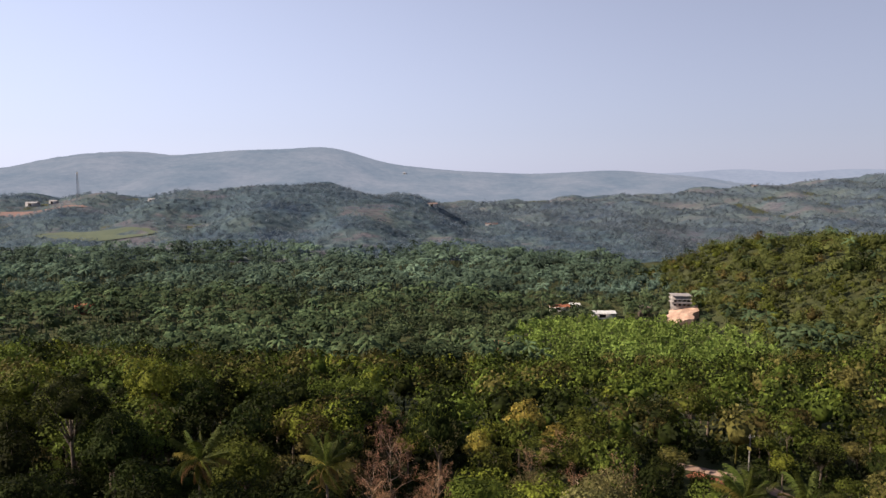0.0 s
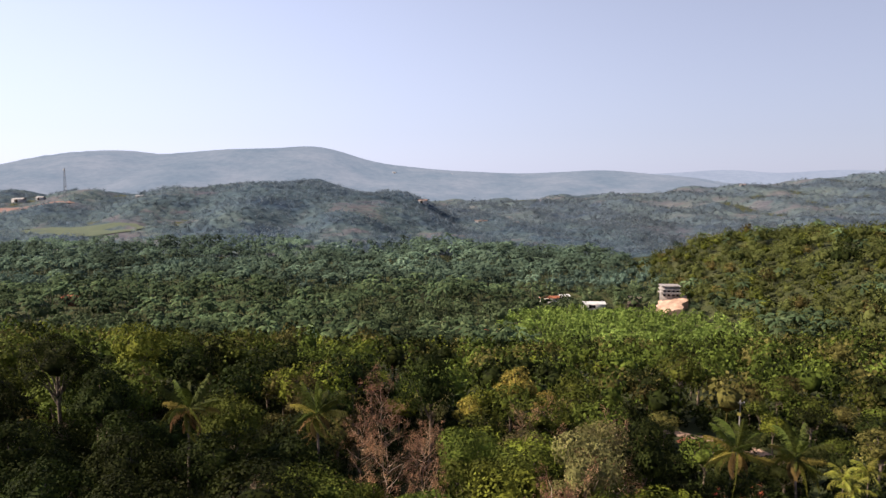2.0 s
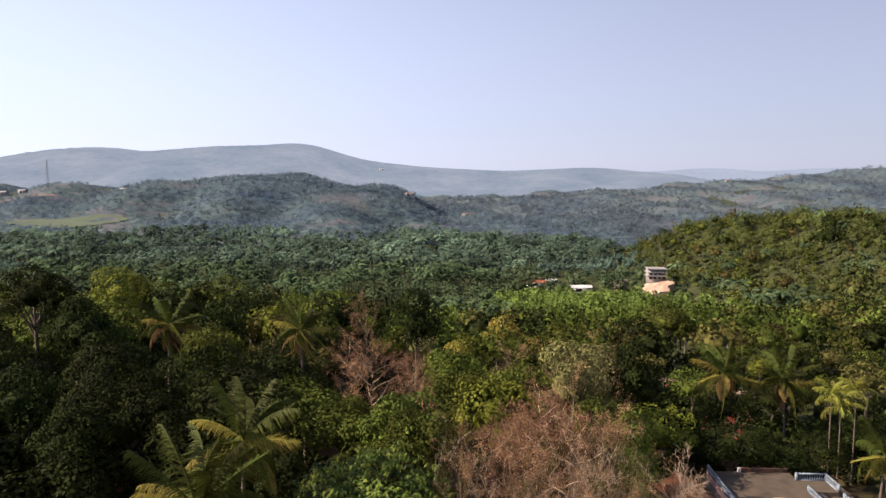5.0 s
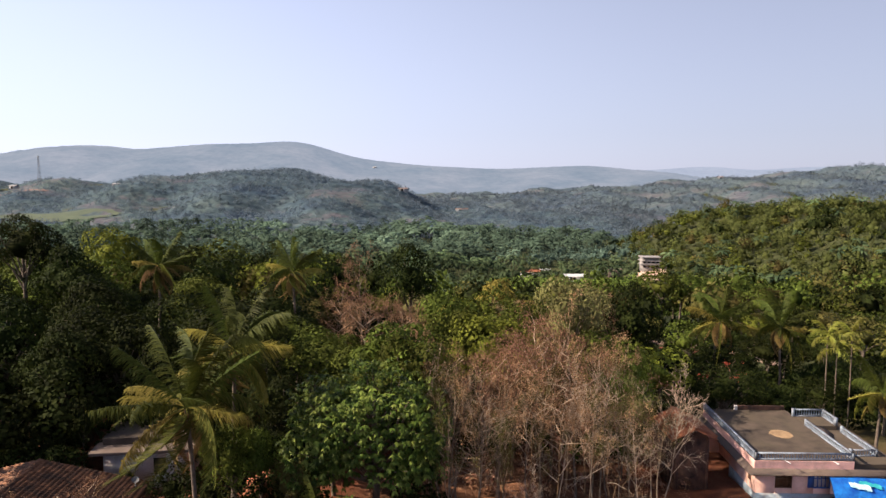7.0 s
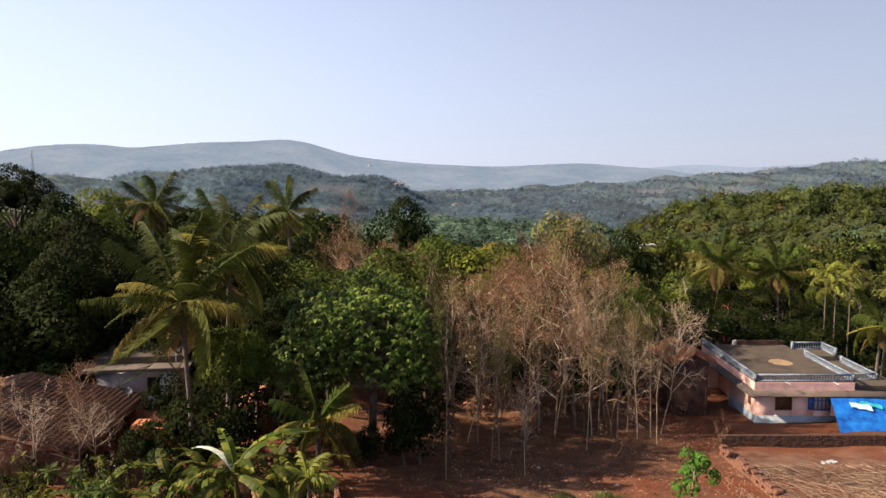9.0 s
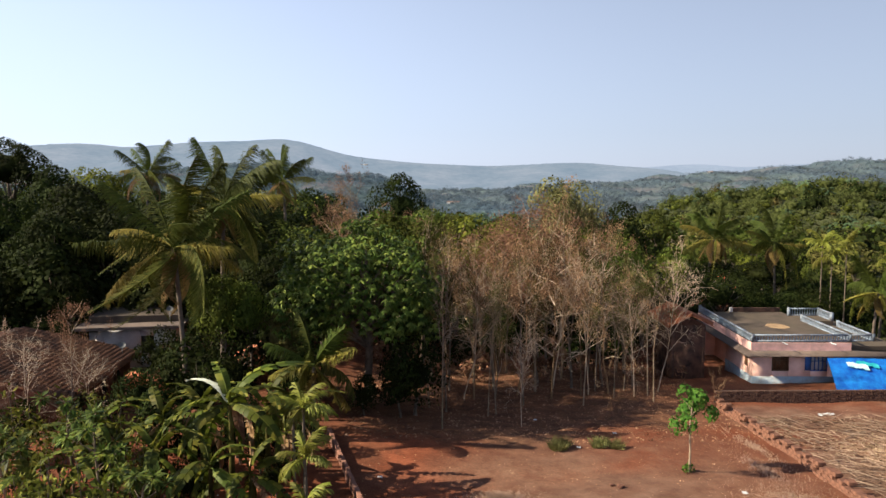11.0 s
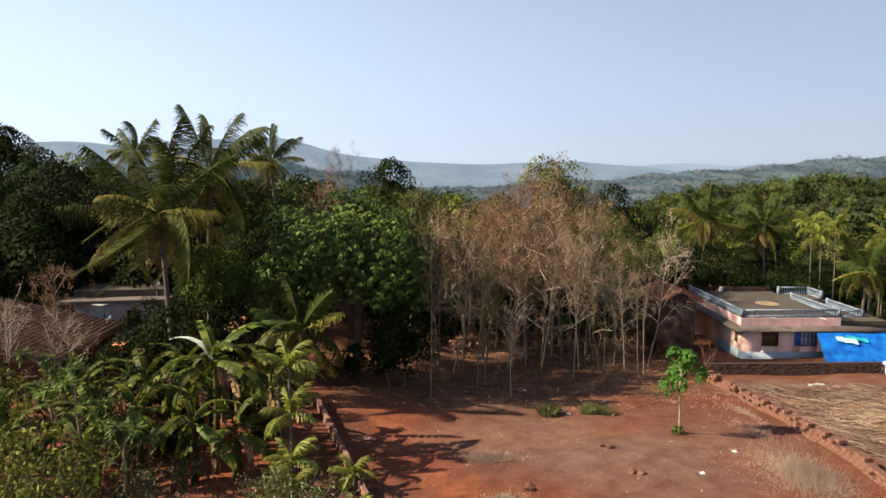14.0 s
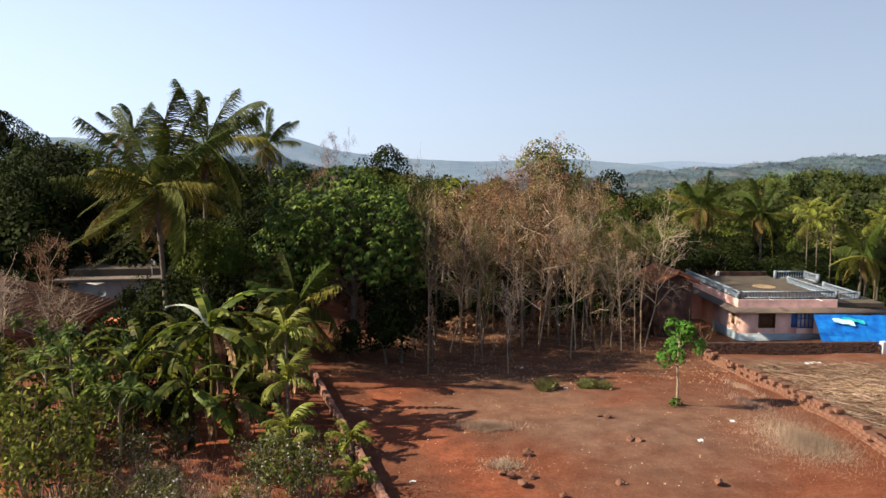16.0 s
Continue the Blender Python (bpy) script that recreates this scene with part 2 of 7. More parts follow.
def earth():
    """Red laterite soil: pale dry dust, deeper red where bare, grey leaf litter, grass and forest floor further off."""
    m, n, l, p = shader("earth", 0.95, 0.15)
    big = noise_at(n, l, 0.13, 7, 0.6)
    mid = noise_at(n, l, 0.9, 6, 0.65)
    fine = noise_at(n, l, 9.0, 5, 0.7)
    a = ramp(n, [(0.40, (0.205, 0.053, 0.021)), (0.50, (0.158, 0.052, 0.026)), (0.58, (0.172, 0.066, 0.036)), (0.68, (0.195, 0.096, 0.056))])
    l.new(big.outputs[0], a.inputs[0])
    b = ramp(n, [(0.34, (0.090, 0.030, 0.015)), (0.52, (0.150, 0.052, 0.026)), (0.68, (0.200, 0.092, 0.052))])
    l.new(mid.outputs[0], b.inputs[0])
    c = mixed(n, l, a.outputs[0], b.outputs[0], 0.5)
    d = ramp(n, [(0.3, (0.44, 0.42, 0.41)), (0.7, (1.08, 1.05, 1.02))])
    l.new(fine.outputs[0], d.inputs[0])
    c = mixed(n, l, c, d.outputs[0], 1.0, "MULTIPLY")
    litter = n.new("ShaderNodeVertexColor")
    litter.layer_name = "cover"
    sep = n.new("ShaderNodeSeparateColor")
    l.new(litter.outputs[0], sep.inputs[0])
    dry = ramp(n, [(0.3, (0.062, 0.030, 0.018)), (0.7, (0.190, 0.088, 0.046))])
    l.new(mid.outputs[0], dry.inputs[0])
    c = mixed(n, l, c, dry.outputs[0], sep.outputs[0])
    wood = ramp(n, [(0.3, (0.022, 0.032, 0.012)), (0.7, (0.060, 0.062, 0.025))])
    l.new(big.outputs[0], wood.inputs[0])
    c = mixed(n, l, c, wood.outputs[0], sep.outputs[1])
    pale = ramp(n, [(0.35, (0.100, 0.060, 0.042)), (0.65, (0.190, 0.122, 0.086))])
    l.new(mid.outputs[0], pale.inputs[0])
    cut = n.new("ShaderNodeMath")
    cut.operation, cut.use_clamp = "MULTIPLY_ADD", True
    l.new(big.outputs[0], cut.inputs[0])
    cut.inputs[1].default_value = 2.2
    cut.inputs[2].default_value = -0.55
    w = n.new("ShaderNodeMath")
    w.operation = "MULTIPLY"
    l.new(cut.outputs[0], w.inputs[0])
    l.new(sep.outputs[2], w.inputs[1])
    c = mixed(n, l, c, pale.outputs[0], w.outputs[0])
    soil = n.new("ShaderNodeVertexColor")
    soil.layer_name = "soil"
    part_of = n.new("ShaderNodeSeparateColor")
    l.new(soil.outputs[0], part_of.inputs[0])
    raw = ramp(n, [(0.32, (0.215, 0.050, 0.020)), (0.68, (0.330, 0.098, 0.046))])
    l.new(mid.outputs[0], raw.inputs[0])
    edge = ramp(n, [(0.36, (0.25, 0.25, 0.25)), (0.60, (1, 1, 1))])
    l.new(mid.outputs[0], edge.inputs[0])
    for k, colour in ((0, raw.outputs[0]), (1, (0.235, 0.130, 0.082))):
        share = mixed(n, l, part_of.outputs[k], edge.outputs[0], 1.0, "MULTIPLY")
        c = mixed(n, l, c, mixed(n, l, colour, d.outputs[0], 0.8, "MULTIPLY"), share)
    l.new(c, p.inputs["Base Color"])
    bump(n, l, p, fine.outputs[0], 0.5, 0.05)
    return m


M["earth"] = earth()


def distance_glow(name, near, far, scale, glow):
    """Hills so far off that haze hides most of them; its light is put into emission."""
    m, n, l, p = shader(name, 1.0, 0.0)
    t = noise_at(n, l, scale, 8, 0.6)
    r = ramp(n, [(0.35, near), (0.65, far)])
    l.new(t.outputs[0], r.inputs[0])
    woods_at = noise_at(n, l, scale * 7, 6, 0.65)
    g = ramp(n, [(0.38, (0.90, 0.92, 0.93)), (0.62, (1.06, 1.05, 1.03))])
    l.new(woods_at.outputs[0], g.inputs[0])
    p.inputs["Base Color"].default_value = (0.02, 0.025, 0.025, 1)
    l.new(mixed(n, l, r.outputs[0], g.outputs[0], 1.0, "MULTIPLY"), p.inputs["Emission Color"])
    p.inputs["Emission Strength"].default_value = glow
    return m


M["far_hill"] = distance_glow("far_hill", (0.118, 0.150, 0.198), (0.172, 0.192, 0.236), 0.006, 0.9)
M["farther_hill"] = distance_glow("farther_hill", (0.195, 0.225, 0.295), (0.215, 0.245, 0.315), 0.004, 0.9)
M["pink_wall"] = grainy("pink_wall", (0.72, 0.41, 0.36), (0.82, 0.50, 0.44), 1.2, 25, 0.85, 0.1, 0.01, stain=(0.36, 0.24, 0.20), stain_scale=0.8, stain_amount=0.5)
M["peach_wall"] = grainy("peach_wall", (0.78, 0.46, 0.37), (0.88, 0.57, 0.47), 1.2, 25, 0.85, 0.1, 0.01, stain=(0.52, 0.31, 0.23), stain_scale=0.7, stain_amount=0.35)
M["blue_band"] = grainy("blue_band", (0.28, 0.36, 0.42), (0.40, 0.46, 0.50), 2.0, 25, 0.85, 0.1, 0.01, stain=(0.30, 0.25, 0.22), stain_scale=1.5)
M["blue_rail"] = grainy("blue_rail", (0.115, 0.145, 0.185), (0.29, 0.34, 0.40), 2.5, 20, 0.85, 0.2, 0.01, stain=(0.13, 0.12, 0.13), stain_scale=1.2, stain_amount=0.8)
M["old_concrete"] = grainy("old_concrete", (0.085, 0.062, 0.050), (0.18, 0.135, 0.110), 1.0, 18, 0.9, 0.3, 0.02, stain=(0.06, 0.05, 0.045), stain_scale=0.5)
M["roof_deck"] = grainy("roof_deck", (0.046, 0.035, 0.027), (0.095, 0.071, 0.054), 0.6, 12, 0.9, 0.2, 0.02, stain=(0.085, 0.068, 0.045), stain_scale=0.35)
M["grain_heap"] = grainy("grain_heap", (0.24, 0.155, 0.085), (0.34, 0.23, 0.13), 3.0, 40, relief=0.4)
M["white_wall"] = grainy("white_wall", (0.42, 0.40, 0.41), (0.60, 0.57, 0.56), 1.0, 25, 0.85, 0.1, 0.01, stain=(0.33, 0.29, 0.27), stain_scale=0.7)
M["brown_wood"] = grainy("brown_wood", (0.09, 0.045, 0.022), (0.16, 0.085, 0.045), 4.0, 30, 0.6)
M["blue_paint"] = grainy("blue_paint", (0.03, 0.09, 0.30), (0.05, 0.14, 0.42), 4.0, 30, 0.5)
# near black: the dark behind windows and doorways put into colour; also cables
M["dark_hole"] = grainy("dark_hole", (0.012, 0.010, 0.010), (0.025, 0.02, 0.018), 3.0)
M["tarp"] = grainy("tarp", (0.006, 0.070, 0.36), (0.015, 0.20, 0.60), 1.6, 6, 0.35, 0.5, 0.08, spec=0.5)
M["tarp_patch"] = grainy("tarp_patch", (0.20, 0.55, 0.60), (0.70, 0.80, 0.80), 1.6, 6, 0.4, 0.4, 0.05)
M["laterite"] = grainy("laterite", (0.085, 0.036, 0.024), (0.20, 0.095, 0.060), 3.0, 20, 0.95, 0.7, 0.04)
M["laterite_pink"] = grainy("laterite_pink", (0.150, 0.066, 0.046), (0.340, 0.170, 0.122), 1.2, 20, 0.95, 0.5, 0.03, stain=(0.060, 0.040, 0.032), stain_scale=0.8)
M["laterite_dark"] = grainy("laterite_dark", (0.035, 0.022, 0.018), (0.12, 0.062, 0.042), 1.5, 15, 0.95, 0.6, 0.04)
M["tile"] = grainy("tile", (0.100, 0.044, 0.024), (0.300, 0.140, 0.074), 2.2, 20, 0.9, 0.5, 0.03, stain=(0.040, 0.032, 0.026), stain_scale=0.9, stain_amount=0.8)
M["straw"] = leafy("straw", [(0.16, 0.105, 0.062), (0.26, 0.185, 0.115), (0.40, 0.310, 0.21)], through=0.05, rough=0.85)
M["dry_grass"] = leafy("dry_grass", [(0.260, 0.176, 0.118), (0.360, 0.260, 0.180), (0.470, 0.355, 0.260)], through=0.15, rough=0.85)
M["pale_road"] = grainy("pale_road", (0.25, 0.165, 0.125), (0.36, 0.25, 0.195), 0.3, 6)
M["red_cut"] = grainy("red_cut", (0.19, 0.062, 0.034), (0.29, 0.110, 0.064), 0.25, 4)
M["steel"] = grainy("steel", (0.24, 0.24, 0.25), (0.36, 0.36, 0.37), 4.0, rough=0.5)
M["dull_metal"] = grainy("dull_metal", (0.085, 0.085, 0.085), (0.150, 0.150, 0.148), 4.0, rough=0.6)
M["concrete_pole"] = grainy("concrete_pole", (0.14, 0.13, 0.125), (0.24, 0.23, 0.22), 2.0)
M["grey_plaster"] = grainy("grey_plaster", (0.20, 0.18, 0.175), (0.30, 0.28, 0.265), 0.8)
M["red_tile"] = grainy("red_tile", (0.22, 0.075, 0.038), (0.34, 0.130, 0.068), 1.5, 20, 0.85, 0.4, 0.02)
# roofs, terrace and walls far off: haze is part of these colours
M["far_roof"] = grainy("far_roof", (0.124, 0.083, 0.073), (0.186, 0.125, 0.108), 0.8, 6)
M["far_terrace"] = grainy("far_terrace", (0.125, 0.085, 0.078), (0.190, 0.115, 0.098), 0.05, 0.6)
M["far_wall"] = grainy("far_wall", (0.22, 0.22, 0.23), (0.32, 0.31, 0.31), 0.8, 6)
M["orange_wall"] = grainy("orange_wall", (0.40, 0.120, 0.055), (0.52, 0.180, 0.090), 1.5, 20)
M["pale_leaf"] = leafy("pale_leaf", [(0.36, 0.38, 0.30), (0.52, 0.53, 0.45)], through=0.2)
M["seed_head"] = leafy("seed_head", [(0.30, 0.26, 0.22), (0.45, 0.42, 0.38)], through=0.15)
M["sheet_white"] = grainy("sheet_white", (0.38, 0.39, 0.40), (0.54, 0.54, 0.53), 0.5)
M["field_green"] = grainy("field_green", (0.060, 0.080, 0.052), (0.080, 0.100, 0.060), 0.1, 1.0)


# ---------------------------------------------------------------- mesh tools
def mesh_of(name, verts, faces):
    """A mesh from an array of points and an array (or list of arrays) of equal-sided faces."""
    me = bpy.data.meshes.new(name)
    groups = faces if isinstance(faces, list) else [faces]
    groups = [np.asarray(f, dtype=np.int32) for f in groups if len(f)]
    v = np.asarray(verts, dtype=np.float32)
    me.vertices.add(len(v))
    me.vertices.foreach_set("co", v.ravel())
    loops = np.concatenate([f.ravel() for f in groups])
    sizes = np.concatenate([np.full(len(f), f.shape[1], dtype=np.int32) for f in groups])
    me.loops.add(len(loops))
    me.loops.foreach_set("vertex_index", loops)
    me.polygons.add(len(sizes))
    me.polygons.foreach_set("loop_start", np.concatenate([[0], np.cumsum(sizes)[:-1]]).astype(np.int32))
    me.update(calc_edges=True)
    return me


class Heap:
    """Collects pieces of one mesh."""

    def __init__(self):
        self.v, self.f, self.count, self.own = [], {}, 0, []

    def add(self, verts, faces):
        verts, faces = np.asarray(verts, dtype=np.float64), np.asarray(faces, dtype=np.int64)
        self.v.append(verts)
        self.f.setdefault(faces.shape[1], []).append(faces + self.count)
        self.count += len(verts)

    def mesh(self, name):
        return mesh_of(name, np.concatenate(self.v), [np.concatenate(f) for f in self.f.values()])


def part(name, data, material, parent=None, label="", smooth=False, at=None):
    """One mesh object under a thing or a part, from a mesh, a Heap or a bmesh."""
    if isinstance(data, Heap):
        data = data.mesh(name)
    elif isinstance(data, bmesh.types.BMesh):
        me = bpy.data.meshes.new(name)
        data.to_mesh(me)
        data.free()
        data = me
    if material and not data.materials:
        data.materials.append(material)
    if smooth:
        data.polygons.foreach_set("use_smooth", [True] * len(data.polygons))
    ob = new(name, data)
    if parent:
        ob.parent = parent
    if at is not None:
        ob.matrix_basis = at
    if label:
        ob["label"] = label
    return ob


def thing(name, at, label, category, group="", kind=""):
    e = new(name)
    e.empty_display_size = 0.3
    e.matrix_basis = at
    return tagged(e, label, category, group, kind)


BOX_F = np.array([(0, 3, 2, 1), (4, 5, 6, 7), (0, 1, 5, 4), (1, 2, 6, 5), (2, 3, 7, 6), (3, 0, 4, 7)])


def box(heap, x0, x1, y0, y1, z0, z1, m=None):
    v = [(x0, y0, z0), (x1, y0, z0), (x1, y1, z0), (x0, y1, z0), (x0, y0, z1), (x1, y0, z1), (x1, y1, z1), (x0, y1, z1)]
    if m is not None:
        v = [m @ Vector(p) for p in v]
    heap.add([tuple(p) for p in v], BOX_F)


def soft_box(x0, x1, y0, y1, z0, z1, edge=0.02):
    """A box with bevelled edges, as a bmesh."""
    bm = bmesh.new()
    bmesh.ops.create_cube(bm, size=1.0, matrix=Matrix.LocRotScale(((x0 + x1) / 2, (y0 + y1) / 2, (z0 + z1) / 2), None, (x1 - x0, y1 - y0, z1 - z0)))
    bmesh.ops.bevel(bm, geom=bm.edges[:], offset=edge, segments=1, affect="EDGES")
    return bm


def tube(heap, points, radii, sides=6):
    pts = [Vector(p) for p in points]
    rings = []
    for i, p in enumerate(pts):
        d = (pts[min(i + 1, len(pts) - 1)] - pts[max(i - 1, 0)]).normalized()
        a = d.cross(Vector((0.31, 0.95, 0.05)))
        a = a.normalized() if a.length > 1e-3 else Vector((1, 0, 0))
        b = d.cross(a)
        rings += [tuple(p + (a * math.cos(k * math.tau / sides) + b * math.sin(k * math.tau / sides)) * radii[i]) for k in range(sides)]
    f = [(i * sides + k, i * sides + (k + 1) % sides, (i + 1) * sides + (k + 1) % sides, (i + 1) * sides + k) for i in range(len(pts) - 1) for k in range(sides)]
    heap.add(rings, f)


def unit(a):
    return a / np.maximum(np.linalg.norm(a, axis=1, keepdims=True), 1e-9)


def leaves(heap, at, along, face, length, width):
    """Rhombic leaves: a base point, the way to the tip and the way that the blade faces, each an array."""
    along = unit(along)
    side = unit(np.cross(along, face))
    up = np.cross(side, along)
    ln, wd = np.reshape(length, (-1, 1)), np.reshape(width, (-1, 1))
    mid = at + along * ln * 0.45
    v = np.stack([at, mid + side * wd * 0.5 - up * wd * 0.12, at + along * ln - up * ln * 0.10, mid - side * wd * 0.5 - up * wd * 0.12], 1).reshape(-1, 3)
    heap.add(v, np.arange(len(v)).reshape(-1, 4))


def blobs(rng, n, radius, squash, lobes, lobe_size):
    """Points and outward ways on a lobed crown."""
    th, u = rng.uniform(0, math.tau, lobes), rng.uniform(-0.55, 1.0, lobes)
    s = np.sqrt(1 - np.minimum(u * u, 1))
    c = np.stack([s * np.cos(th), s * np.sin(th), u], 1) * (radius * (1 - lobe_size * 0.75)) * rng.uniform(0.65, 1.05, (lobes, 1))
    r = radius * lobe_size * rng.uniform(0.7, 1.25, lobes)
    k = rng.integers(0, lobes, n)
    d = unit(rng.normal(size=(n, 3)) + np.array([0, 0, 0.35]))
    p = c[k] + d * (r[k] * (1.04 - 0.26 * rng.random(n) ** 2))[:, None]
    inside = np.zeros(n, bool)
    for j in range(lobes):
        inside |= np.linalg.norm(p - c[j], axis=1) < r[j] * 0.70
    p, d = p[~inside], d[~inside]
    return p * np.array([1, 1, squash]), d, c * np.array([1, 1, squash])


def crown(rng, n, radius, squash, lobes=14, lobe_size=0.42, leaf=0.35, droop=0.3, slim=0.62, skyward=0.0):
    h = Heap()
    p, d, c = blobs(rng, n, radius, squash, lobes, lobe_size)
    k = len(p)
    along = rng.normal(size=(k, 3)) - np.array([0, 0, droop])
    along = unit(along - d * (np.sum(along * d, 1, keepdims=True) * 0.7))
    leaves(h, p, along, unit(d + rng.normal(size=(k, 3)) * 0.26 + np.array([0, 0, skyward])), leaf * rng.uniform(0.7, 1.3, k), leaf * slim * rng.uniform(0.7, 1.3, k))
    return h, c


def branching(rng, heap, base, way, length, radius, depth, spread=0.55, sides=5, kids=(3, 5), tips=None, up=0.25, least=0.009):
    """Limbs that fork again and again; collects the tips."""
    seg = 3 if depth > 1 else 2
    pts, rad, p, d = [Vector(base)], [radius], Vector(base), Vector(way).normalized()
    for i in range(seg):
        d = (d + Vector(rng.normal(size=3)) * 0.10 + Vector((0, 0, up * 0.15))).normalized()
        p = p + d * (length / seg)
        pts.append(p.copy())
        rad.append(radius * (1 - 0.55 * (i + 1) / seg))
    tube(heap, pts, rad, max(3, sides))
    if tips is not None and depth <= 1:
        tips.append((tuple(pts[-1]), tuple(d)))
    if depth > 0:
        for j in range(int(rng.integers(kids[0], kids[1] + 1))):
            f = rng.uniform(0.35, 1.0)
            q = pts[0].lerp(pts[-1], f) if seg < 3 else pts[min(seg - 1, int(f * seg))].lerp(pts[min(seg, int(f * seg) + 1)], f * seg % 1)
            w = (d + Vector(rng.normal(size=3)) * spread + Vector((0, 0, up))).normalized()
            branching(rng, heap, q, w, length * rng.uniform(0.5, 0.78), max(radius * 0.58, least), depth - 1, spread, sides - 1, kids, tips, up, least)


# ---------------------------------------------------------------- ground
def step(a, b, x):
    t = np.clip((np.asarray(x, dtype=np.float64) - a) / (b - a), 0, 1)
    return t * t * (3 - 2 * t)


def waves(x, y):
    """Gentle unevenness of the land, in a few wavelengths."""
    return (np.sin(x * 0.021 + 1.3) * np.cos(y * 0.017 + 0.4) * 2.2 + np.sin(x * 0.053 + y * 0.031) * 1.2 + np.cos(x * 0.011 - y * 0.043 + 2.0) * 1.6)


RIDGE_X, RIDGE_H = [-1500, -640, -478, -330, -250, -183, -69, -20, 38, 150], [48, 46, 49, 58, 64, 64, 48, 32, 13, 0]
EAST_X, EAST_H = [50, 90, 240, 376, 519, 703, 840, 949, 1069, 1600], [0, 4, 10, 22, 24, 47, 52, 62, 77, 85]


def hill_rise(x, y):
    """The round hill beside the plantation."""
    return 36 * step(126, 246, x) * step(190, 380, y)


def height(x, y):
    x, y = np.asarray(x, dtype=np.float64), np.asarray(y, dtype=np.float64)
    near = -0.09 * np.clip(y - 32.4, 0, 48) * step(-9, 8, x) + 0.4 * step(-8, -22, x) * step(30, 45, y)
    z = near + (-38 - near) * step(112, 330, y - 0.12 * np.abs(x))
    far = step(180, 420, y)
    fold = np.sin(x * 0.046 + 0.7 * np.sin(y * 0.012)) * np.sin(y * 0.010 + x * 0.006 + 0.5)
    z += 6.0 * fold * step(680, 860, y) * (1 - step(1900, 2200, y))
    z += 3.5 * np.sin(x * 0.06 + y * 0.035) * np.cos(y * 0.05 - x * 0.02) * step(130, 190, x) * step(220, 300, y) * (1 - step(520, 640, y))
    z += far * waves(x, y) * (0.6 + 0.4 * step(600, 1000, y))
    rx = np.interp(x, RIDGE_X, RIDGE_H)
    z += rx * step(620, 1060, y + 0.15 * x) * (1 - 0.75 * step(1090, 1500, y))
    ex = np.interp(x, EAST_X, EAST_H)
    z += ex * step(820, 1750, y) * (1 - 0.8 * step(1800, 2300, y))
    z += hill_rise(x, y) * (1 - step(490, 680, y))
    return z


def ground_z(x, y):
    return float(height(x, y))


def build_ground():
    xs = np.concatenate([-np.geomspace(60, 4200, 60)[::-1], np.arange(-58, 60, 1.0), np.geomspace(60, 4200, 60)])
    ys = np.concatenate([[-400, -200, -100, -50, -20], np.arange(-10, 75, 1.0), np.geomspace(75, 4850, 170)])
    X, Y = np.meshgrid(xs, ys)
    rng = np.random.default_rng(3)
    Z = height(X, Y) + np.where(Y < 75, rng.normal(0, 0.02, X.shape) + 0.10 * np.sin(X * 0.7 + Y * 0.3) * np.cos(Y * 0.5), 0)
    nx, ny = len(xs), len(ys)
    i = np.arange(nx * ny).reshape(ny, nx)
    f = np.stack([i[:-1, :-1], i[:-1, 1:], i[1:, 1:], i[1:, :-1]], -1).reshape(-1, 4)
    me = mesh_of("ground", np.stack([X, Y, Z], -1).reshape(-1, 3), f)
    col = me.color_attributes.new("cover", "FLOAT_COLOR", "POINT")
    # leaf litter, drawn out further to darken ground where the trees' shade falls
    edge = 39.0 + 0.40 * np.clip(X - 4, 0, 30) + 1.4 * np.sin(X * 0.6) + 0.8 * np.sin(X * 1.7 + 1)
    litter = step(0, 4, Y - edge) * (1 - step(18, 24, X)) * step(-7, -1, X) * 0.85
    litter = np.maximum(litter, 0.35 * step(-4, -9, X) * step(26, 34, Y))
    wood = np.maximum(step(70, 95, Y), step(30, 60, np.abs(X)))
    dry_yard = np.exp(-(((X - 10) / 7) ** 2 + ((Y - 34) / 8) ** 2)) + step(21.5, 22.5, X) * step(52, 50, Y)
    rgba = np.stack([litter, wood, np.clip(dry_yard, 0, 1), 0 * X + 1], -1).reshape(-1)
    col.data.foreach_set("color", rgba.astype(np.float32))
    way_x = np.interp(Y, [20, 27, 31, 36.8, 41, 44], [6.5, 3.3, 1.6, 0.2, -1.2, -1.8])
    red = 0.9 * np.exp(-((X - way_x) / 1.1) ** 2) * step(18, 22, Y) * (1 - step(42, 45, Y))
    red = np.maximum(red, np.exp(-((X + 0.4) / 3.0) ** 2 - ((Y - 41.8) / 1.6) ** 2))
    red = np.maximum(red, 0.8 * step(-4, -7, X) * (1 - step(38, 44, Y)))
    dust = np.exp(-((X - 6.0) / 4.2) ** 2 - ((Y - 36.6) / 2.2) ** 2) + 0.4 * np.exp(-((X - 17) / 3.5) ** 2 - ((Y - 33) / 6) ** 2)
    zone = me.color_attributes.new("soil", "FLOAT_COLOR", "POINT")
    zone.data.foreach_set("color", np.stack([np.clip(red, 0, 1), np.clip(dust, 0, 1), 0 * X, 0 * X + 1], -1).reshape(-1).astype(np.float32))
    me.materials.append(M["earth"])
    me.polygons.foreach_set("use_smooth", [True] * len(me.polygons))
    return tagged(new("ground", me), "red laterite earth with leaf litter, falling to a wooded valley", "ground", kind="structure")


build_ground()


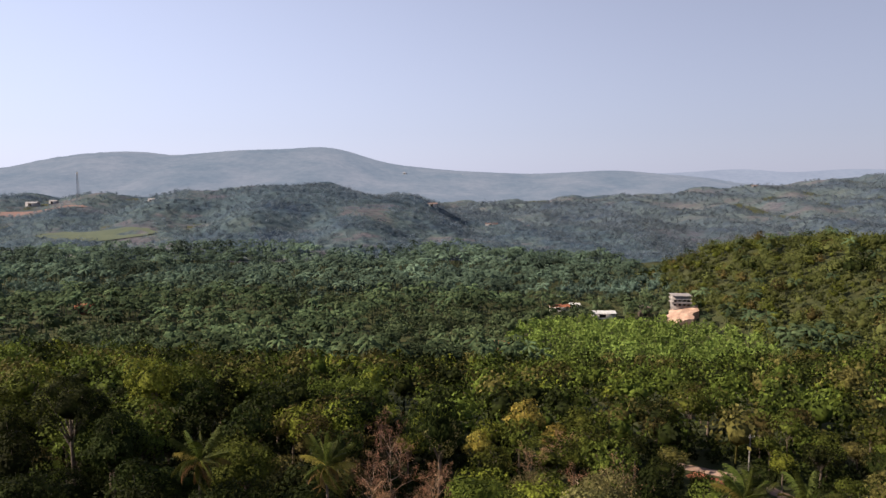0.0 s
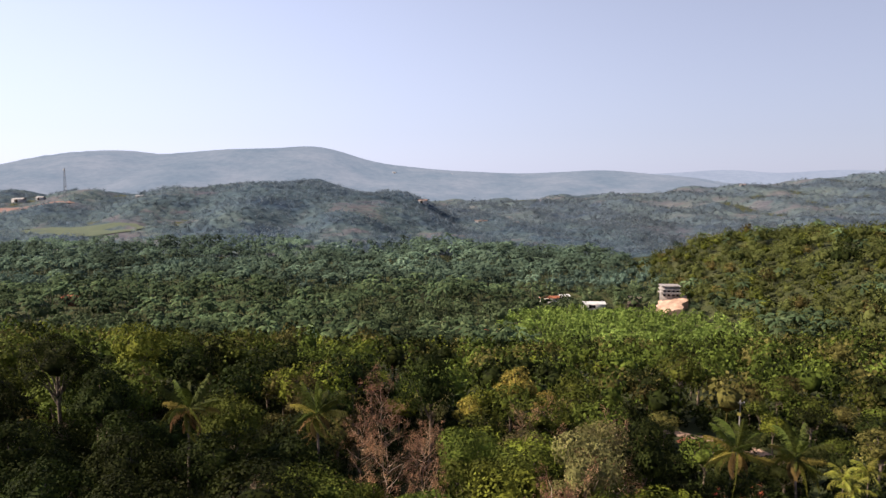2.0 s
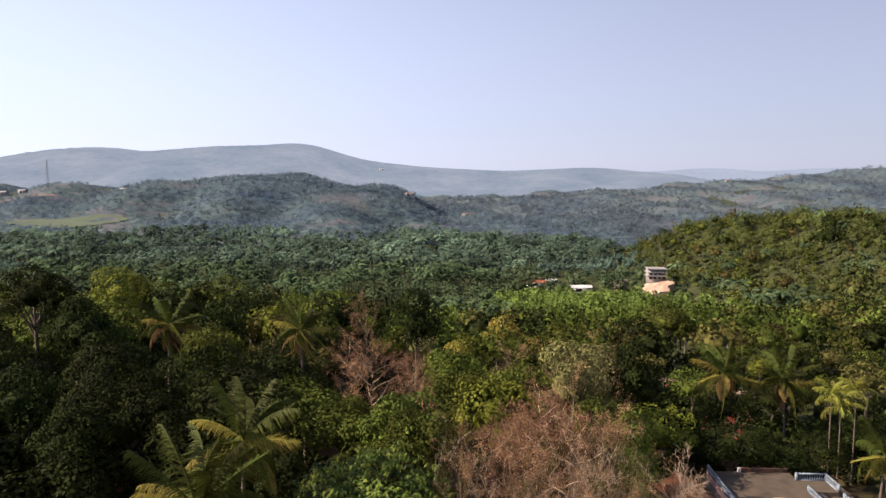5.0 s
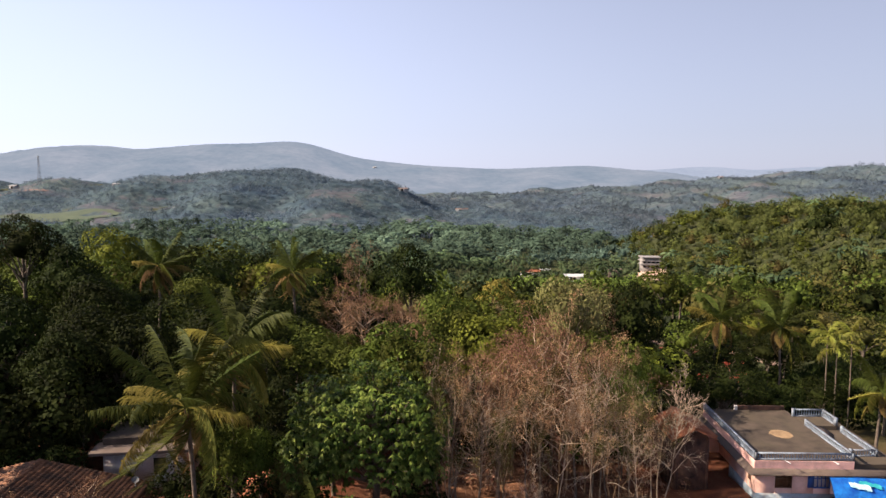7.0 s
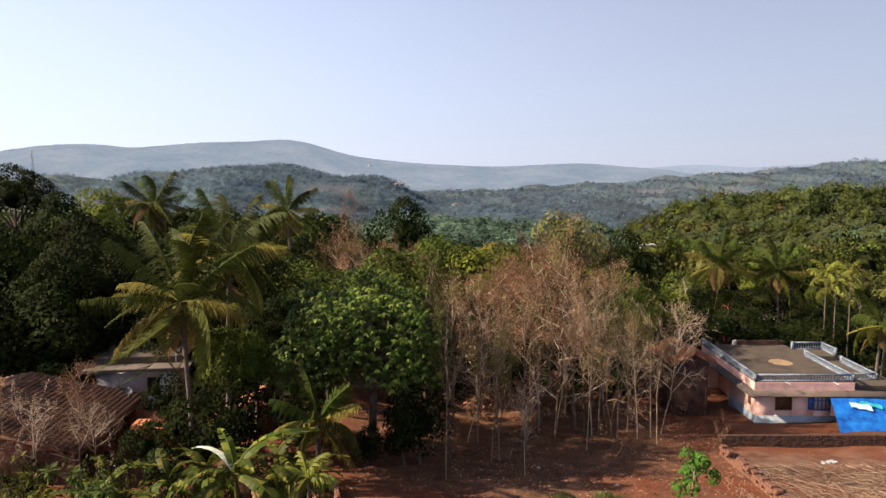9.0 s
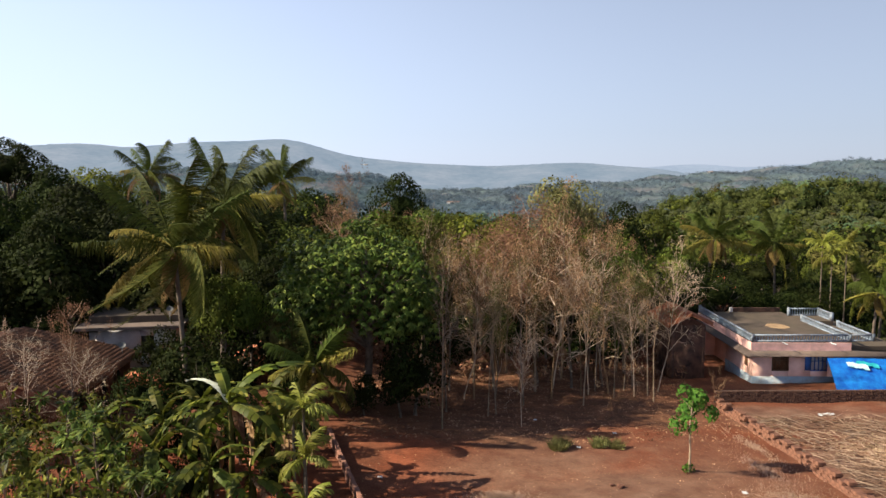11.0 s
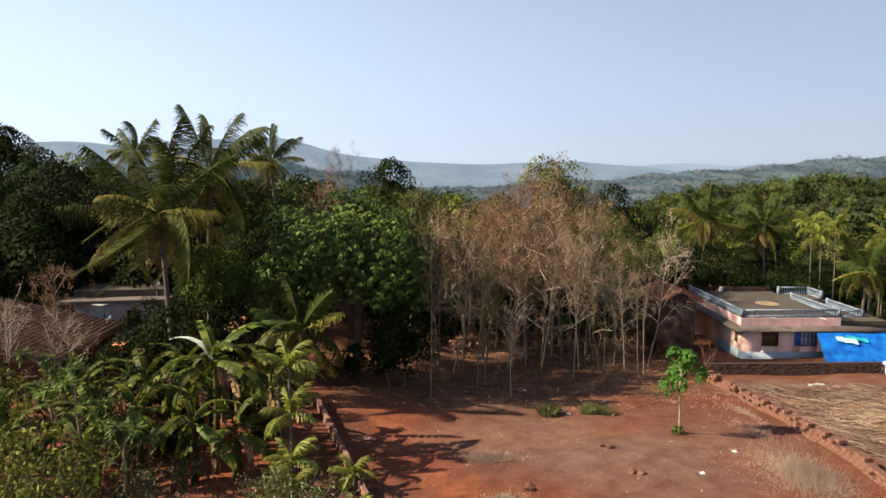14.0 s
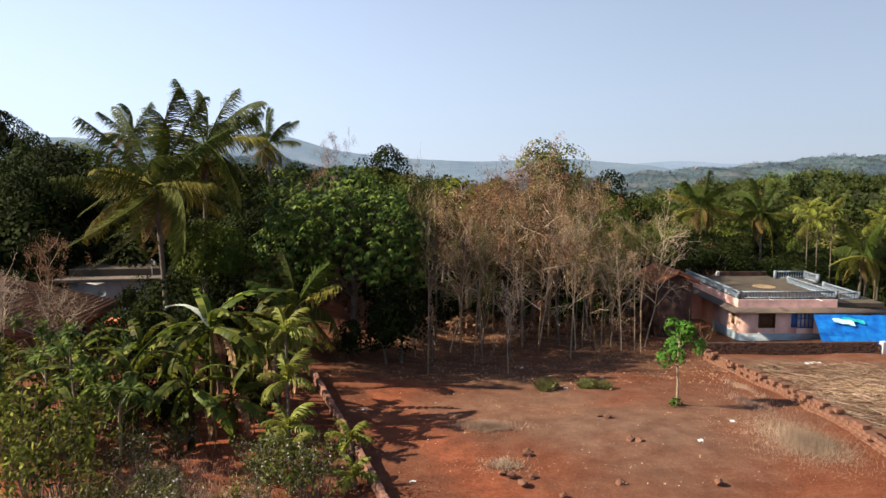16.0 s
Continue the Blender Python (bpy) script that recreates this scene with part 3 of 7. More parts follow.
# far hills, with the haze before them put into their glow
def far_hills(name, prof_x, prof_z, y_foot, y_top, y_back, material, label, rough):
    xs = np.linspace(prof_x[0], prof_x[-1], 220)
    ys = np.linspace(y_foot, y_back, 46)
    X, Y = np.meshgrid(xs, ys)
    top = np.interp(X, prof_x, prof_z)
    k = np.ones(9) / 9
    top = np.apply_along_axis(lambda r: np.convolve(np.pad(r, 4, mode="edge"), k, "valid"), 1, top)
    Z = -48 + (top + 48) * step(y_foot, y_top, Y) * (1 - step(y_top + 80, y_back, Y))
    rng = np.random.default_rng(9)
    Z += (np.sin(X * 0.013 + Y * 0.004) * np.cos(Y * 0.009 - X * 0.003) * 7 * rough + rng.normal(0, 1.6, X.shape) * rough) * step(y_foot, y_foot + 200, Y) * (1 - 0.8 * step(y_top - 250, y_top, Y))
    i = np.arange(X.size).reshape(X.shape)
    f = np.stack([i[:-1, :-1], i[:-1, 1:], i[1:, 1:], i[1:, :-1]], -1).reshape(-1, 4)
    ob = part(name, mesh_of(name, np.stack([X, Y, Z], -1).reshape(-1, 3), f), material, smooth=True)
    return tagged(ob, label, "hills", kind="structure")


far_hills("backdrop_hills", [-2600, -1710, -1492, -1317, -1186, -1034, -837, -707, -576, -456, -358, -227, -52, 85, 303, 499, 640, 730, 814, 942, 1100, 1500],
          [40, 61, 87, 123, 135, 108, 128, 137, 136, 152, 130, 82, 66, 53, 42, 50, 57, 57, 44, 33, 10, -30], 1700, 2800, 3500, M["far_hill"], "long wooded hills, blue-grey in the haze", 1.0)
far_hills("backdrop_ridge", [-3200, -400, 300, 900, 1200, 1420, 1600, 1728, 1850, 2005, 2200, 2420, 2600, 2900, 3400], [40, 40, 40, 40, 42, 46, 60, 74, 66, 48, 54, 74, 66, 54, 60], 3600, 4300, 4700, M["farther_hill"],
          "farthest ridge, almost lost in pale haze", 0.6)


# ---------------------------------------------------------------- woods of the valley and the ridges
def proto(heap):
    return np.concatenate(heap.v), {k: np.concatenate(f) for k, f in heap.f.items()}


def strew(heap, protos, x, y, size, rng, sink=0.0, tall=None):
    """Sets one of the protos at each place, turned and scaled, on the ground."""
    z = height(x, y) - sink
    pick = rng.integers(0, len(protos), len(x))
    for j, (v, faces) in enumerate(protos):
        k = np.where(pick == j)[0]
        if not len(k):
            continue
        a = rng.uniform(0, math.tau, len(k))
        s = size[k]
        t = s * (rng.uniform(0.85, 1.2, len(k)) if tall is None else tall[k])
        px = (v[None, :, 0] * np.cos(a)[:, None] - v[None, :, 1] * np.sin(a)[:, None]) * s[:, None] + x[k][:, None]
        py = (v[None, :, 0] * np.sin(a)[:, None] + v[None, :, 1] * np.cos(a)[:, None]) * s[:, None] + y[k][:, None]
        pz = v[None, :, 2] * t[:, None] + z[k][:, None]
        verts = np.stack([px, py, pz], -1).reshape(-1, 3)
        shift = (np.arange(len(k)) * len(v))[:, None, None]
        heap.own.append(np.repeat(np.random.default_rng(len(x) + j).random(len(k)), len(v)))
        first = heap.count
        heap.v.append(verts)
        heap.count += len(verts)
        for n, f in faces.items():
            heap.f.setdefault(n, []).append((f[None] + shift).reshape(-1, n) + first)


def clump(seed, n, leaf, squash=0.75, lobes=7, stem=True, core=0, skyward=0.0):
    """A tree of unit height for woods far off."""
    rng = np.random.default_rng(seed)
    h, c = crown(rng, n, 0.5, squash, lobes, 0.5, leaf, 0.1, skyward=skyward)
    if core:
        ball = bmesh.new()
        bmesh.ops.create_icosphere(ball, subdivisions=2 if core > 1 else 1, radius=0.22)
        ball.verts.index_update()
        h.add(np.array([tuple(v.co * (1 + 0.5 * noise.noise(v.co * 4 + Vector((seed * 1.7, 0, 0))))) for v in ball.verts]) * np.array([1, 1, squash]), [[v.index for v in f.verts] for f in ball.faces])
        ball.free()
    h.v = [v + np.array([0, 0, 0.54]) for v in h.v]
    if stem:
        tube(h, [(0, 0, 0), (0.02, 0, 0.5)], [0.022, 0.012], 3)
    return proto(h)


def small_palm(seed, fronds=11):
    rng = np.random.default_rng(seed)
    h = Heap()
    tube(h, [(0, 0, 0), (0.03, 0.02, 0.5), (0.0, 0.03, 0.84)], [0.022, 0.016, 0.014], 3)
    for i in range(fronds):
        a = i * 2.4 + rng.uniform(-0.3, 0.3)
        e = rng.uniform(-0.5, 1.1)
        d = np.array([math.cos(a), math.sin(a), 0])
        side = np.array([-math.sin(a), math.cos(a), 0])
        p0 = np.array([0, 0, 0.84])
        p1 = p0 + d * 0.17 * math.cos(e) + np.array([0, 0, 0.17 * math.sin(e)])
        p2 = p1 + d * 0.17 + np.array([0, 0, -0.05 + 0.05 * math.sin(e)])
        p3 = p2 + d * 0.07 + np.array([0, 0, -0.12])
        w = 0.055
        dn = np.array([0, 0, -0.035])
        v = [p0, p1 + side * w + dn, p1, p1 - side * w + dn, p2 + side * w * 0.8 + dn, p2, p2 - side * w * 0.8 + dn, p3]
        h.add(v, [(0, 1, 2), (0, 2, 3), (4, 7, 5), (5, 7, 6)])
        h.add(v, [(1, 4, 5, 2), (2, 5, 6, 3)])
    return proto(h)


def jittered(x0, x1, y0, y1, gap, rng):
    nx, ny = int((x1 - x0) / gap), int((y1 - y0) / gap)
    X, Y = np.meshgrid(np.linspace(x0, x1, nx), np.linspace(y0, y1, ny))
    return (X + rng.uniform(-0.5, 0.5, X.shape) * gap).ravel(), (Y + rng.uniform(-0.5, 0.5, X.shape) * gap).ravel()


def in_view(x, y, lo=-0.80, hi=0.86):
    return (x > lo * y - 25) & (x < hi * y + 25)


def on_field(x, y):
    """The rubber plantation and the open places of the valley."""
    rubber = ((x - 92) / 62) ** 2 + ((y - 338) / 72) ** 2 < 1
    yard = (((x - 140) / 15) ** 2 + ((y - 404) / 17) ** 2 < 1) | (((x - 97) / 9) ** 2 + ((y - 422) / 12) ** 2 < 1) | (((x - 77) / 11) ** 2 + ((y - 446) / 10) ** 2 < 1)
    return rubber, yard


def woods(name, protos, x, y, size, rng, material, label, category="woods", sink=0.3, tall=None, smooth=False):
    h = Heap()
    strew(h, protos, x, y, size, rng, sink, tall)
    me = h.mesh(name)
    r = np.concatenate(h.own)
    me.color_attributes.new("own", "FLOAT_COLOR", "POINT").data.foreach_set("color", np.stack([r, np.ones_like(r), 0 * r, np.ones_like(r)], 1).ravel().astype(np.float32))
    return tagged(part(name, me, material, smooth=smooth), label, category, kind="stuff")


def stands(x, y, size, seed):
    """Smooth uneven values from 0 to 1 over the land, in patches of that size, drawn out sideways."""
    table = np.random.default_rng(seed).random((64, 64))
    total, weight = np.zeros(np.shape(x)), 0.0
    for octave, share in ((1, 0.5), (2.1, 0.3), (4.3, 0.2)):
        u, v = np.asarray(x) * octave / (size * 1.8), np.asarray(y) * octave / size
        i, j = np.floor(u).astype(int), np.floor(v).astype(int)
        fu, fv = u - i, v - j
        fu, fv = fu * fu * (3 - 2 * fu), fv * fv * (3 - 2 * fv)
        i, j, i1, j1 = i % 64, j % 64, (i + 1) % 64, (j + 1) % 64
        total += share * ((table[i, j] * (1 - fu) + table[i1, j] * fu) * (1 - fv) + (table[i, j1] * (1 - fu) + table[i1, j1] * fu) * fv)
        weight += share
    return np.clip((total / weight - 0.5) * 1.7 + 0.5, 0, 1)


def tree_tops(name, x0, x1, y0, y1, cell, gap, tall, material, label, seed, patch=46):
    """A closed canopy of domed tree tops over the land: tall stands, low scrub and clearings."""
    rng = np.random.default_rng(seed)
    jx, jy, jh, jt = (rng.random((128, 128)) for _ in range(4))
    xs, ys = np.arange(x0, x1, cell), np.arange(y0, y1, cell)
    X, Y = np.meshgrid(xs, ys)
    wood = stands(X, Y, patch, 900)
    best, tone = np.full(X.shape, -9.0), np.zeros(X.shape)
    for g, high, rare in ((gap, 1.0, 0.0), (gap * 1.7, 1.45, 0.5)):
        ci, cj = np.floor(X / g).astype(int), np.floor(Y / g).astype(int)
        for di in (-1, 0, 1):
            for dj in (-1, 0, 1):
                a, b = (ci + di) % 128, (cj + dj) % 128
                cx, cy = (ci + di + 0.1 + 0.8 * jx[a, b]) * g, (cj + dj + 0.1 + 0.8 * jy[a, b]) * g
                r = gap * (0.5 + 0.5 * jh[a, b]) * high
                d2 = ((X - cx) ** 2 + (Y - cy) ** 2) / r ** 2
                top = tall * high * (0.6 + 0.6 * jh[a, b]) - 0.62 * tall * d2
                pick = (top > best) & (jh[b, a] >= rare)
                best, tone = np.where(pick, top, best), np.where(pick, jt[a, b], tone)
    rise = 0.5 + 0.9 * step(0.25, 0.70, wood)
    best = np.maximum(best, 0.25 * tall) * rise + rng.normal(0, 0.03 * tall, X.shape)
    field = (((X + 395) / 70) ** 2 + ((Y - 820) / 22) ** 2 < 1) | (((X + 545) / 62) ** 2 + ((Y - 985) / 20) ** 2 < 1)
    best = np.where(field, 0.3, best) * (0.1 + 0.9 * step(y0, y0 + 25, Y))
    tone = np.clip(1.05 - wood * 1.1 + (tone - 0.5) * 0.45, 0, 1)
    Z = height(X, Y) + best
    i = np.arange(X.size).reshape(X.shape)
    f = np.stack([i[:-1, :-1], i[:-1, 1:], i[1:, 1:], i[1:, :-1]], -1).reshape(-1, 4)
    mx, my = X.ravel()[f].mean(1), Y.ravel()[f].mean(1)
    f = f[in_view(mx, my)]
    jig = rng.normal(0, cell * 0.12, (X.size, 2))
    me = mesh_of(name, np.stack([X.ravel() + jig[:, 0], Y.ravel() + jig[:, 1], Z.ravel()], 1), f)
    col = me.color_attributes.new("tone", "FLOAT_COLOR", "POINT")
    t = tone.ravel()
    col.data.foreach_set("color", np.stack([t, t, t, np.ones_like(t)], 1).ravel().astype(np.float32))
    return tagged(part(name, me, material, smooth=True), label, "woods", kind="stuff")


def build_woods():
    rng = np.random.default_rng(21)
    leafs = [clump(k, 100, 0.145, core=1, stem=False, skyward=0.5) for k in range(5)]
    fine = [clump(k + 20, 240, 0.10, lobes=9, core=1) for k in range(5)]
    medium = [clump(k + 50, 170, 0.112, lobes=10, core=1, stem=False, skyward=0.7) for k in range(6)]
    palms = [small_palm(k) for k in range(4)]
    # coconut groves on the valley floor
    x, y = jittered(-420, 380, 285, 720, 8.6, rng)
    rubber, yard = on_field(x, y)
    hill = hill_rise(x, y) > 6
    mix = np.sin(x * 0.031 + 1) * np.cos(y * 0.027) + 0.5 * np.sin(x * 0.013 - y * 0.02)
    ok = in_view(x, y) & ~rubber & ~yard & ~hill
    p = ok & (mix > -0.35)
    # beyond y 470 the leaf colours hold more of the haze
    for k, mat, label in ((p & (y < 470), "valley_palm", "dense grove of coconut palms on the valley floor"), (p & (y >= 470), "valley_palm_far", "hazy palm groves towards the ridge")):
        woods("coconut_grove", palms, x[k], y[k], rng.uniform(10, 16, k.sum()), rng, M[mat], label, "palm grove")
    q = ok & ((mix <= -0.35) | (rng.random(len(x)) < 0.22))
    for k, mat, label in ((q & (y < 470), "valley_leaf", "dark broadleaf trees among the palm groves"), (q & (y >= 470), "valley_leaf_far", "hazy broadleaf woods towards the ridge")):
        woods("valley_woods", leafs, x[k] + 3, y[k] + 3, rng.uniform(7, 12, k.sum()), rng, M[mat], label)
    # rubber plantation in rows
    x, y = jittered(28, 158, 264, 412, 4.6, rng)
    rubber, yard = on_field(x, y)
    ok = rubber & ~yard
    woods("rubber_plantation", [clump(k + 40, 60, 0.20, 1.1, 5) for k in range(4)], x[ok], y[ok], rng.uniform(5.5, 7.5, ok.sum()), rng, M["rubber_leaf"], "close rows of young light green rubber trees", "plantation")
    # slopes below the plateau
    x, y = jittered(-190, 150, 128, 300, 7.2, rng)
    rubber, yard = on_field(x, y)
    ok = in_view(x, y) & ~rubber & ~(hill_rise(x, y) > 4)
    pick = rng.random(len(x))
    for lo, hi, mat, label in ((0, 0.36, "leaf_mid", "green trees on the slope below the plateau"), (0.36, 0.74, "leaf_dark", "dark trees on the slope below the plateau"), (0.74, 0.93, "leaf_olive", "dusty olive trees on the slope below the plateau"),
                               (0.93, 1.01, "leaf_bright", "light green trees on the slope below the plateau")):
        k = ok & (pick >= lo) & (pick < hi)
        woods("slope_woods", fine, x[k], y[k], rng.uniform(7, 12, k.sum()), rng, M[mat], label)
    # the hill beside the plantation
    x, y = jittered(95, 420, 180, 560, 6.2, rng)
    rubber, yard = on_field(x, y)
    bare = (np.abs(y - 330 - 0.25 * (x - 200)) < 3) & (x > 215)
    ok = in_view(x, y) & ~rubber & ~yard & ~bare & (hill_rise(x, y) > 4)
    pick, size = rng.random(len(x)), rng.uniform(0, 1, len(x)) ** 2 * 7 + 6
    for lo, hi, mat, label in ((0, 0.68, "hill_leaf", "sunlit yellow-green trees and scrub on the round hill"), (0.68, 0.88, "leaf_mid", "green trees on the round hill"), (0.88, 0.95, "leaf_olive", "dusty olive scrub on the round hill"),
                               (0.95, 0.99, "leaf_dark", "dark tall trees on the round hill"), (0.99, 1.01, "leaf_olive", "yellowing scrub on the round hill")):
        k = ok & (pick >= lo) & (pick < hi)
        woods("hill_woods", medium, x[k], y[k], size[k] * (1.25 if mat == "leaf_dark" else 1.0), rng, M[mat], label)
    k = ok & (rng.random(len(x)) < 0.05)
    woods("hill_palms", palms, x[k] + 2, y[k] + 2, rng.uniform(9, 13, k.sum()), rng, M["valley_palm"], "scattered coconut palms on the round hill", "palms")
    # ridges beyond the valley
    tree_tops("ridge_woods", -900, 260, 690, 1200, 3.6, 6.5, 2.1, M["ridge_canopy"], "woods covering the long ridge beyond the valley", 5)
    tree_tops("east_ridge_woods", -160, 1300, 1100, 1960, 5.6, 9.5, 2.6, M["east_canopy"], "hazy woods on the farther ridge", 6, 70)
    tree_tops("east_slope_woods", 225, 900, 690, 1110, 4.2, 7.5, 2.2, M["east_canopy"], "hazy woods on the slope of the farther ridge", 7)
    small_ones = [clump(k + 80, 54, 0.18, 0.8, 6, stem=False, skyward=0.9) for k in range(7)]
    x, y = jittered(-880, 250, 690, 1110, 9.2, rng)
    open_land = (((x + 395) / 70) ** 2 + ((y - 820) / 22) ** 2 < 1.1) | (((x + 545) / 62) ** 2 + ((y - 985) / 20) ** 2 < 1.1)
    wood = stands(x, y, 46, 900)
    ok = in_view(x, y) & ~open_land & (wood > 0.08 + 0.25 * rng.random(len(x)))
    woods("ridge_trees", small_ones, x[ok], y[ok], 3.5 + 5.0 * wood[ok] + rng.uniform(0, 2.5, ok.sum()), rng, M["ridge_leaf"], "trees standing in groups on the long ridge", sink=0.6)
    x, y = jittered(-150, 1250, 1120, 1800, 15.0, rng)
    u, v = jittered(225, 880, 690, 1110, 11.0, rng)
    x, y = np.concatenate([x, u]), np.concatenate([y, v])
    wood = stands(x, y, 70, 900)
    ok = in_view(x, y) & (wood > 0.08 + 0.25 * rng.random(len(x)))
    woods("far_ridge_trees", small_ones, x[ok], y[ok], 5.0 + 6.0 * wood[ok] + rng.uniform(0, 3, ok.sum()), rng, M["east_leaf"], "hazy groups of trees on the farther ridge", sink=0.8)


build_woods()


# ---------------------------------------------------------------- near trees
def broadleaf(seed, radius, tall, leaf, count, material, bark="bark", squash=0.8, lobes=12, lobe=0.46, droop=0.2, slim=0.62, core=True):
    """Meshes of a broadleaf tree: trunk with limbs, and crown."""
    rng = np.random.default_rng(seed)
    c, mid = crown(rng, count, radius, squash, lobes, lobe, leaf, droop, slim)
    if core:
        shell = bmesh.new()
        bmesh.ops.create_icosphere(shell, subdivisions=2, radius=1.0)
        pts = np.array([tuple(v.co * (0.62 + 0.40 * noise.noise(v.co * 2.3 + Vector((seed, 0, 0))))) for v in shell.verts])
        shell.verts.index_update()
        c.add(pts * radius * 0.62 * np.array([1, 1, squash]), [[v.index for v in f.verts] for f in shell.faces])
        shell.free()
    lift = tall - radius * squash * 1.0
    c.v = [v + np.array([0, 0, lift]) for v in c.v]
    t = Heap()
    foot = tall * 0.016 + 0.05
    top = Vector((rng.uniform(-0.3, 0.3), rng.uniform(-0.3, 0.3), lift * 0.75))
    tube(t, [(0, 0, -0.6), (0, 0, 0.3), top * 0.5 + Vector((0.1, 0.08, 0)), top, top + Vector((0, 0, radius * 0.5))], [foot * 1.4, foot, foot * 0.85, foot * 0.65, foot * 0.3], 8)
    for m in mid[:12]:
        tip = Vector(m) + Vector((0, 0, lift))
        a = top.lerp(Vector((0, 0, lift * 0.45)), rng.uniform(0, 0.7))
        tube(t, [a, a.lerp(tip, 0.5) + Vector((0, 0, 0.25)), tip], [foot * 0.42, foot * 0.28, foot * 0.1], 5)
    trunk, cr = t.mesh("trunk"), c.mesh("crown")
    trunk.materials.append(M[bark])
    cr.materials.append(M[material])
    return {"trunk": trunk, "crown": cr}


def dry_tree(seed, tall, spread, bark, limbs, leaf_count=0, material="leaf_dry", kids=(3, 4), depth=3, up=0.16, stem=0.42, fork=0.52, tufts=0.3, stout=1.0):
    """Meshes of a leafless or withered tree: a crooked trunk, pale forking limbs, fine twigs, and dry leaves left on some of them."""
    rng = np.random.default_rng(seed)
    t, limb, twigs, tips = Heap(), Heap(), Heap(), []
    foot = (tall * 0.0060 + 0.022) * stout
    a, b = rng.normal(0, 0.045, 2) * tall, rng.normal(0, 0.045, 2) * tall
    line = [Vector((0, 0, -0.6)), Vector((0, 0, 0.2)), Vector((a[0] * 0.5, a[1] * 0.5, tall * stem * 0.6)), Vector((a[0], a[1], tall * stem)), Vector((a[0] + b[0] * 0.6, a[1] + b[1] * 0.6, tall * (0.5 + stem * 0.4))), Vector((a[0] + b[0], a[1] + b[1], tall * 0.84))]
    tube(t, line, [foot * 1.35, foot, foot * 0.9, foot * 0.75, foot * 0.45, foot * 0.15], 7)
    for i in range(limbs):
        f = (i + rng.uniform(0.1, 0.9)) / limbs
        at = line[3].lerp(line[4], f / 0.55) if f < 0.55 else line[4].lerp(line[5], (f - 0.55) / 0.45)
        turn = i * 2.4 + rng.uniform(-0.4, 0.4)
        way = Vector((math.cos(turn) * spread, math.sin(turn) * spread, rng.uniform(0.30, 1.0)))
        long, thick = tall * (0.30 - 0.12 * f) * rng.uniform(0.7, 1.2), foot * 0.50 * (1 - 0.4 * f)
        d, p, pts = way.normalized(), at.copy(), [at.copy()]
        for k in range(4):
            d = (d + Vector(rng.normal(size=3)) * 0.16 + Vector((0, 0, 0.05))).normalized()
            p = p + d * long / 4
            pts.append(p.copy())
        tube(limb, pts, [thick, thick * 0.85, thick * 0.7, thick * 0.55, thick * 0.35], 5)
        for k in range(int(rng.integers(kids[0], kids[1] + 1)) + 1):
            q = pts[1 + k % 4]
            w = (d + Vector(rng.normal(size=3)) * fork + Vector((0, 0, up))).normalized()
            branching(rng, twigs, q, w, long * rng.uniform(0.4, 0.7), max(thick * 0.5, 0.012), depth - 1, fork, 4, kids, tips, up)
    made = {"trunk": t.mesh("trunk"), "limb": limb.mesh("limb"), "bare_crown": twigs.mesh("bare_crown")}
    made["trunk"].materials.append(M["bark_dark" if bark == "twig" or seed % 3 == 1 else "twig_tan" if bark == "twig_tan" else bark])
    made["limb"].materials.append(M["bark_bleached" if bark.startswith("twig") else bark])
    made["bare_crown"].materials.append(M[bark])
    if leaf_count:
        c = Heap()
        some = rng.permutation(len(tips))[:max(4, int(len(tips) * tufts))]
        pick = some[rng.integers(0, len(some), leaf_count)]
        at = np.array([tips[k][0] for k in pick]) + rng.normal(0, 0.22, (leaf_count, 3))
        leaves(c, at, rng.normal(size=(leaf_count, 3)) - np.array([0, 0, 0.5]), rng.normal(size=(leaf_count, 3)), rng.uniform(0.08, 0.18, leaf_count), rng.uniform(0.04, 0.09, leaf_count))
        made["dry_leaves"] = c.mesh("dry_leaves")
        made["dry_leaves"].materials.append(M[material])
    return made


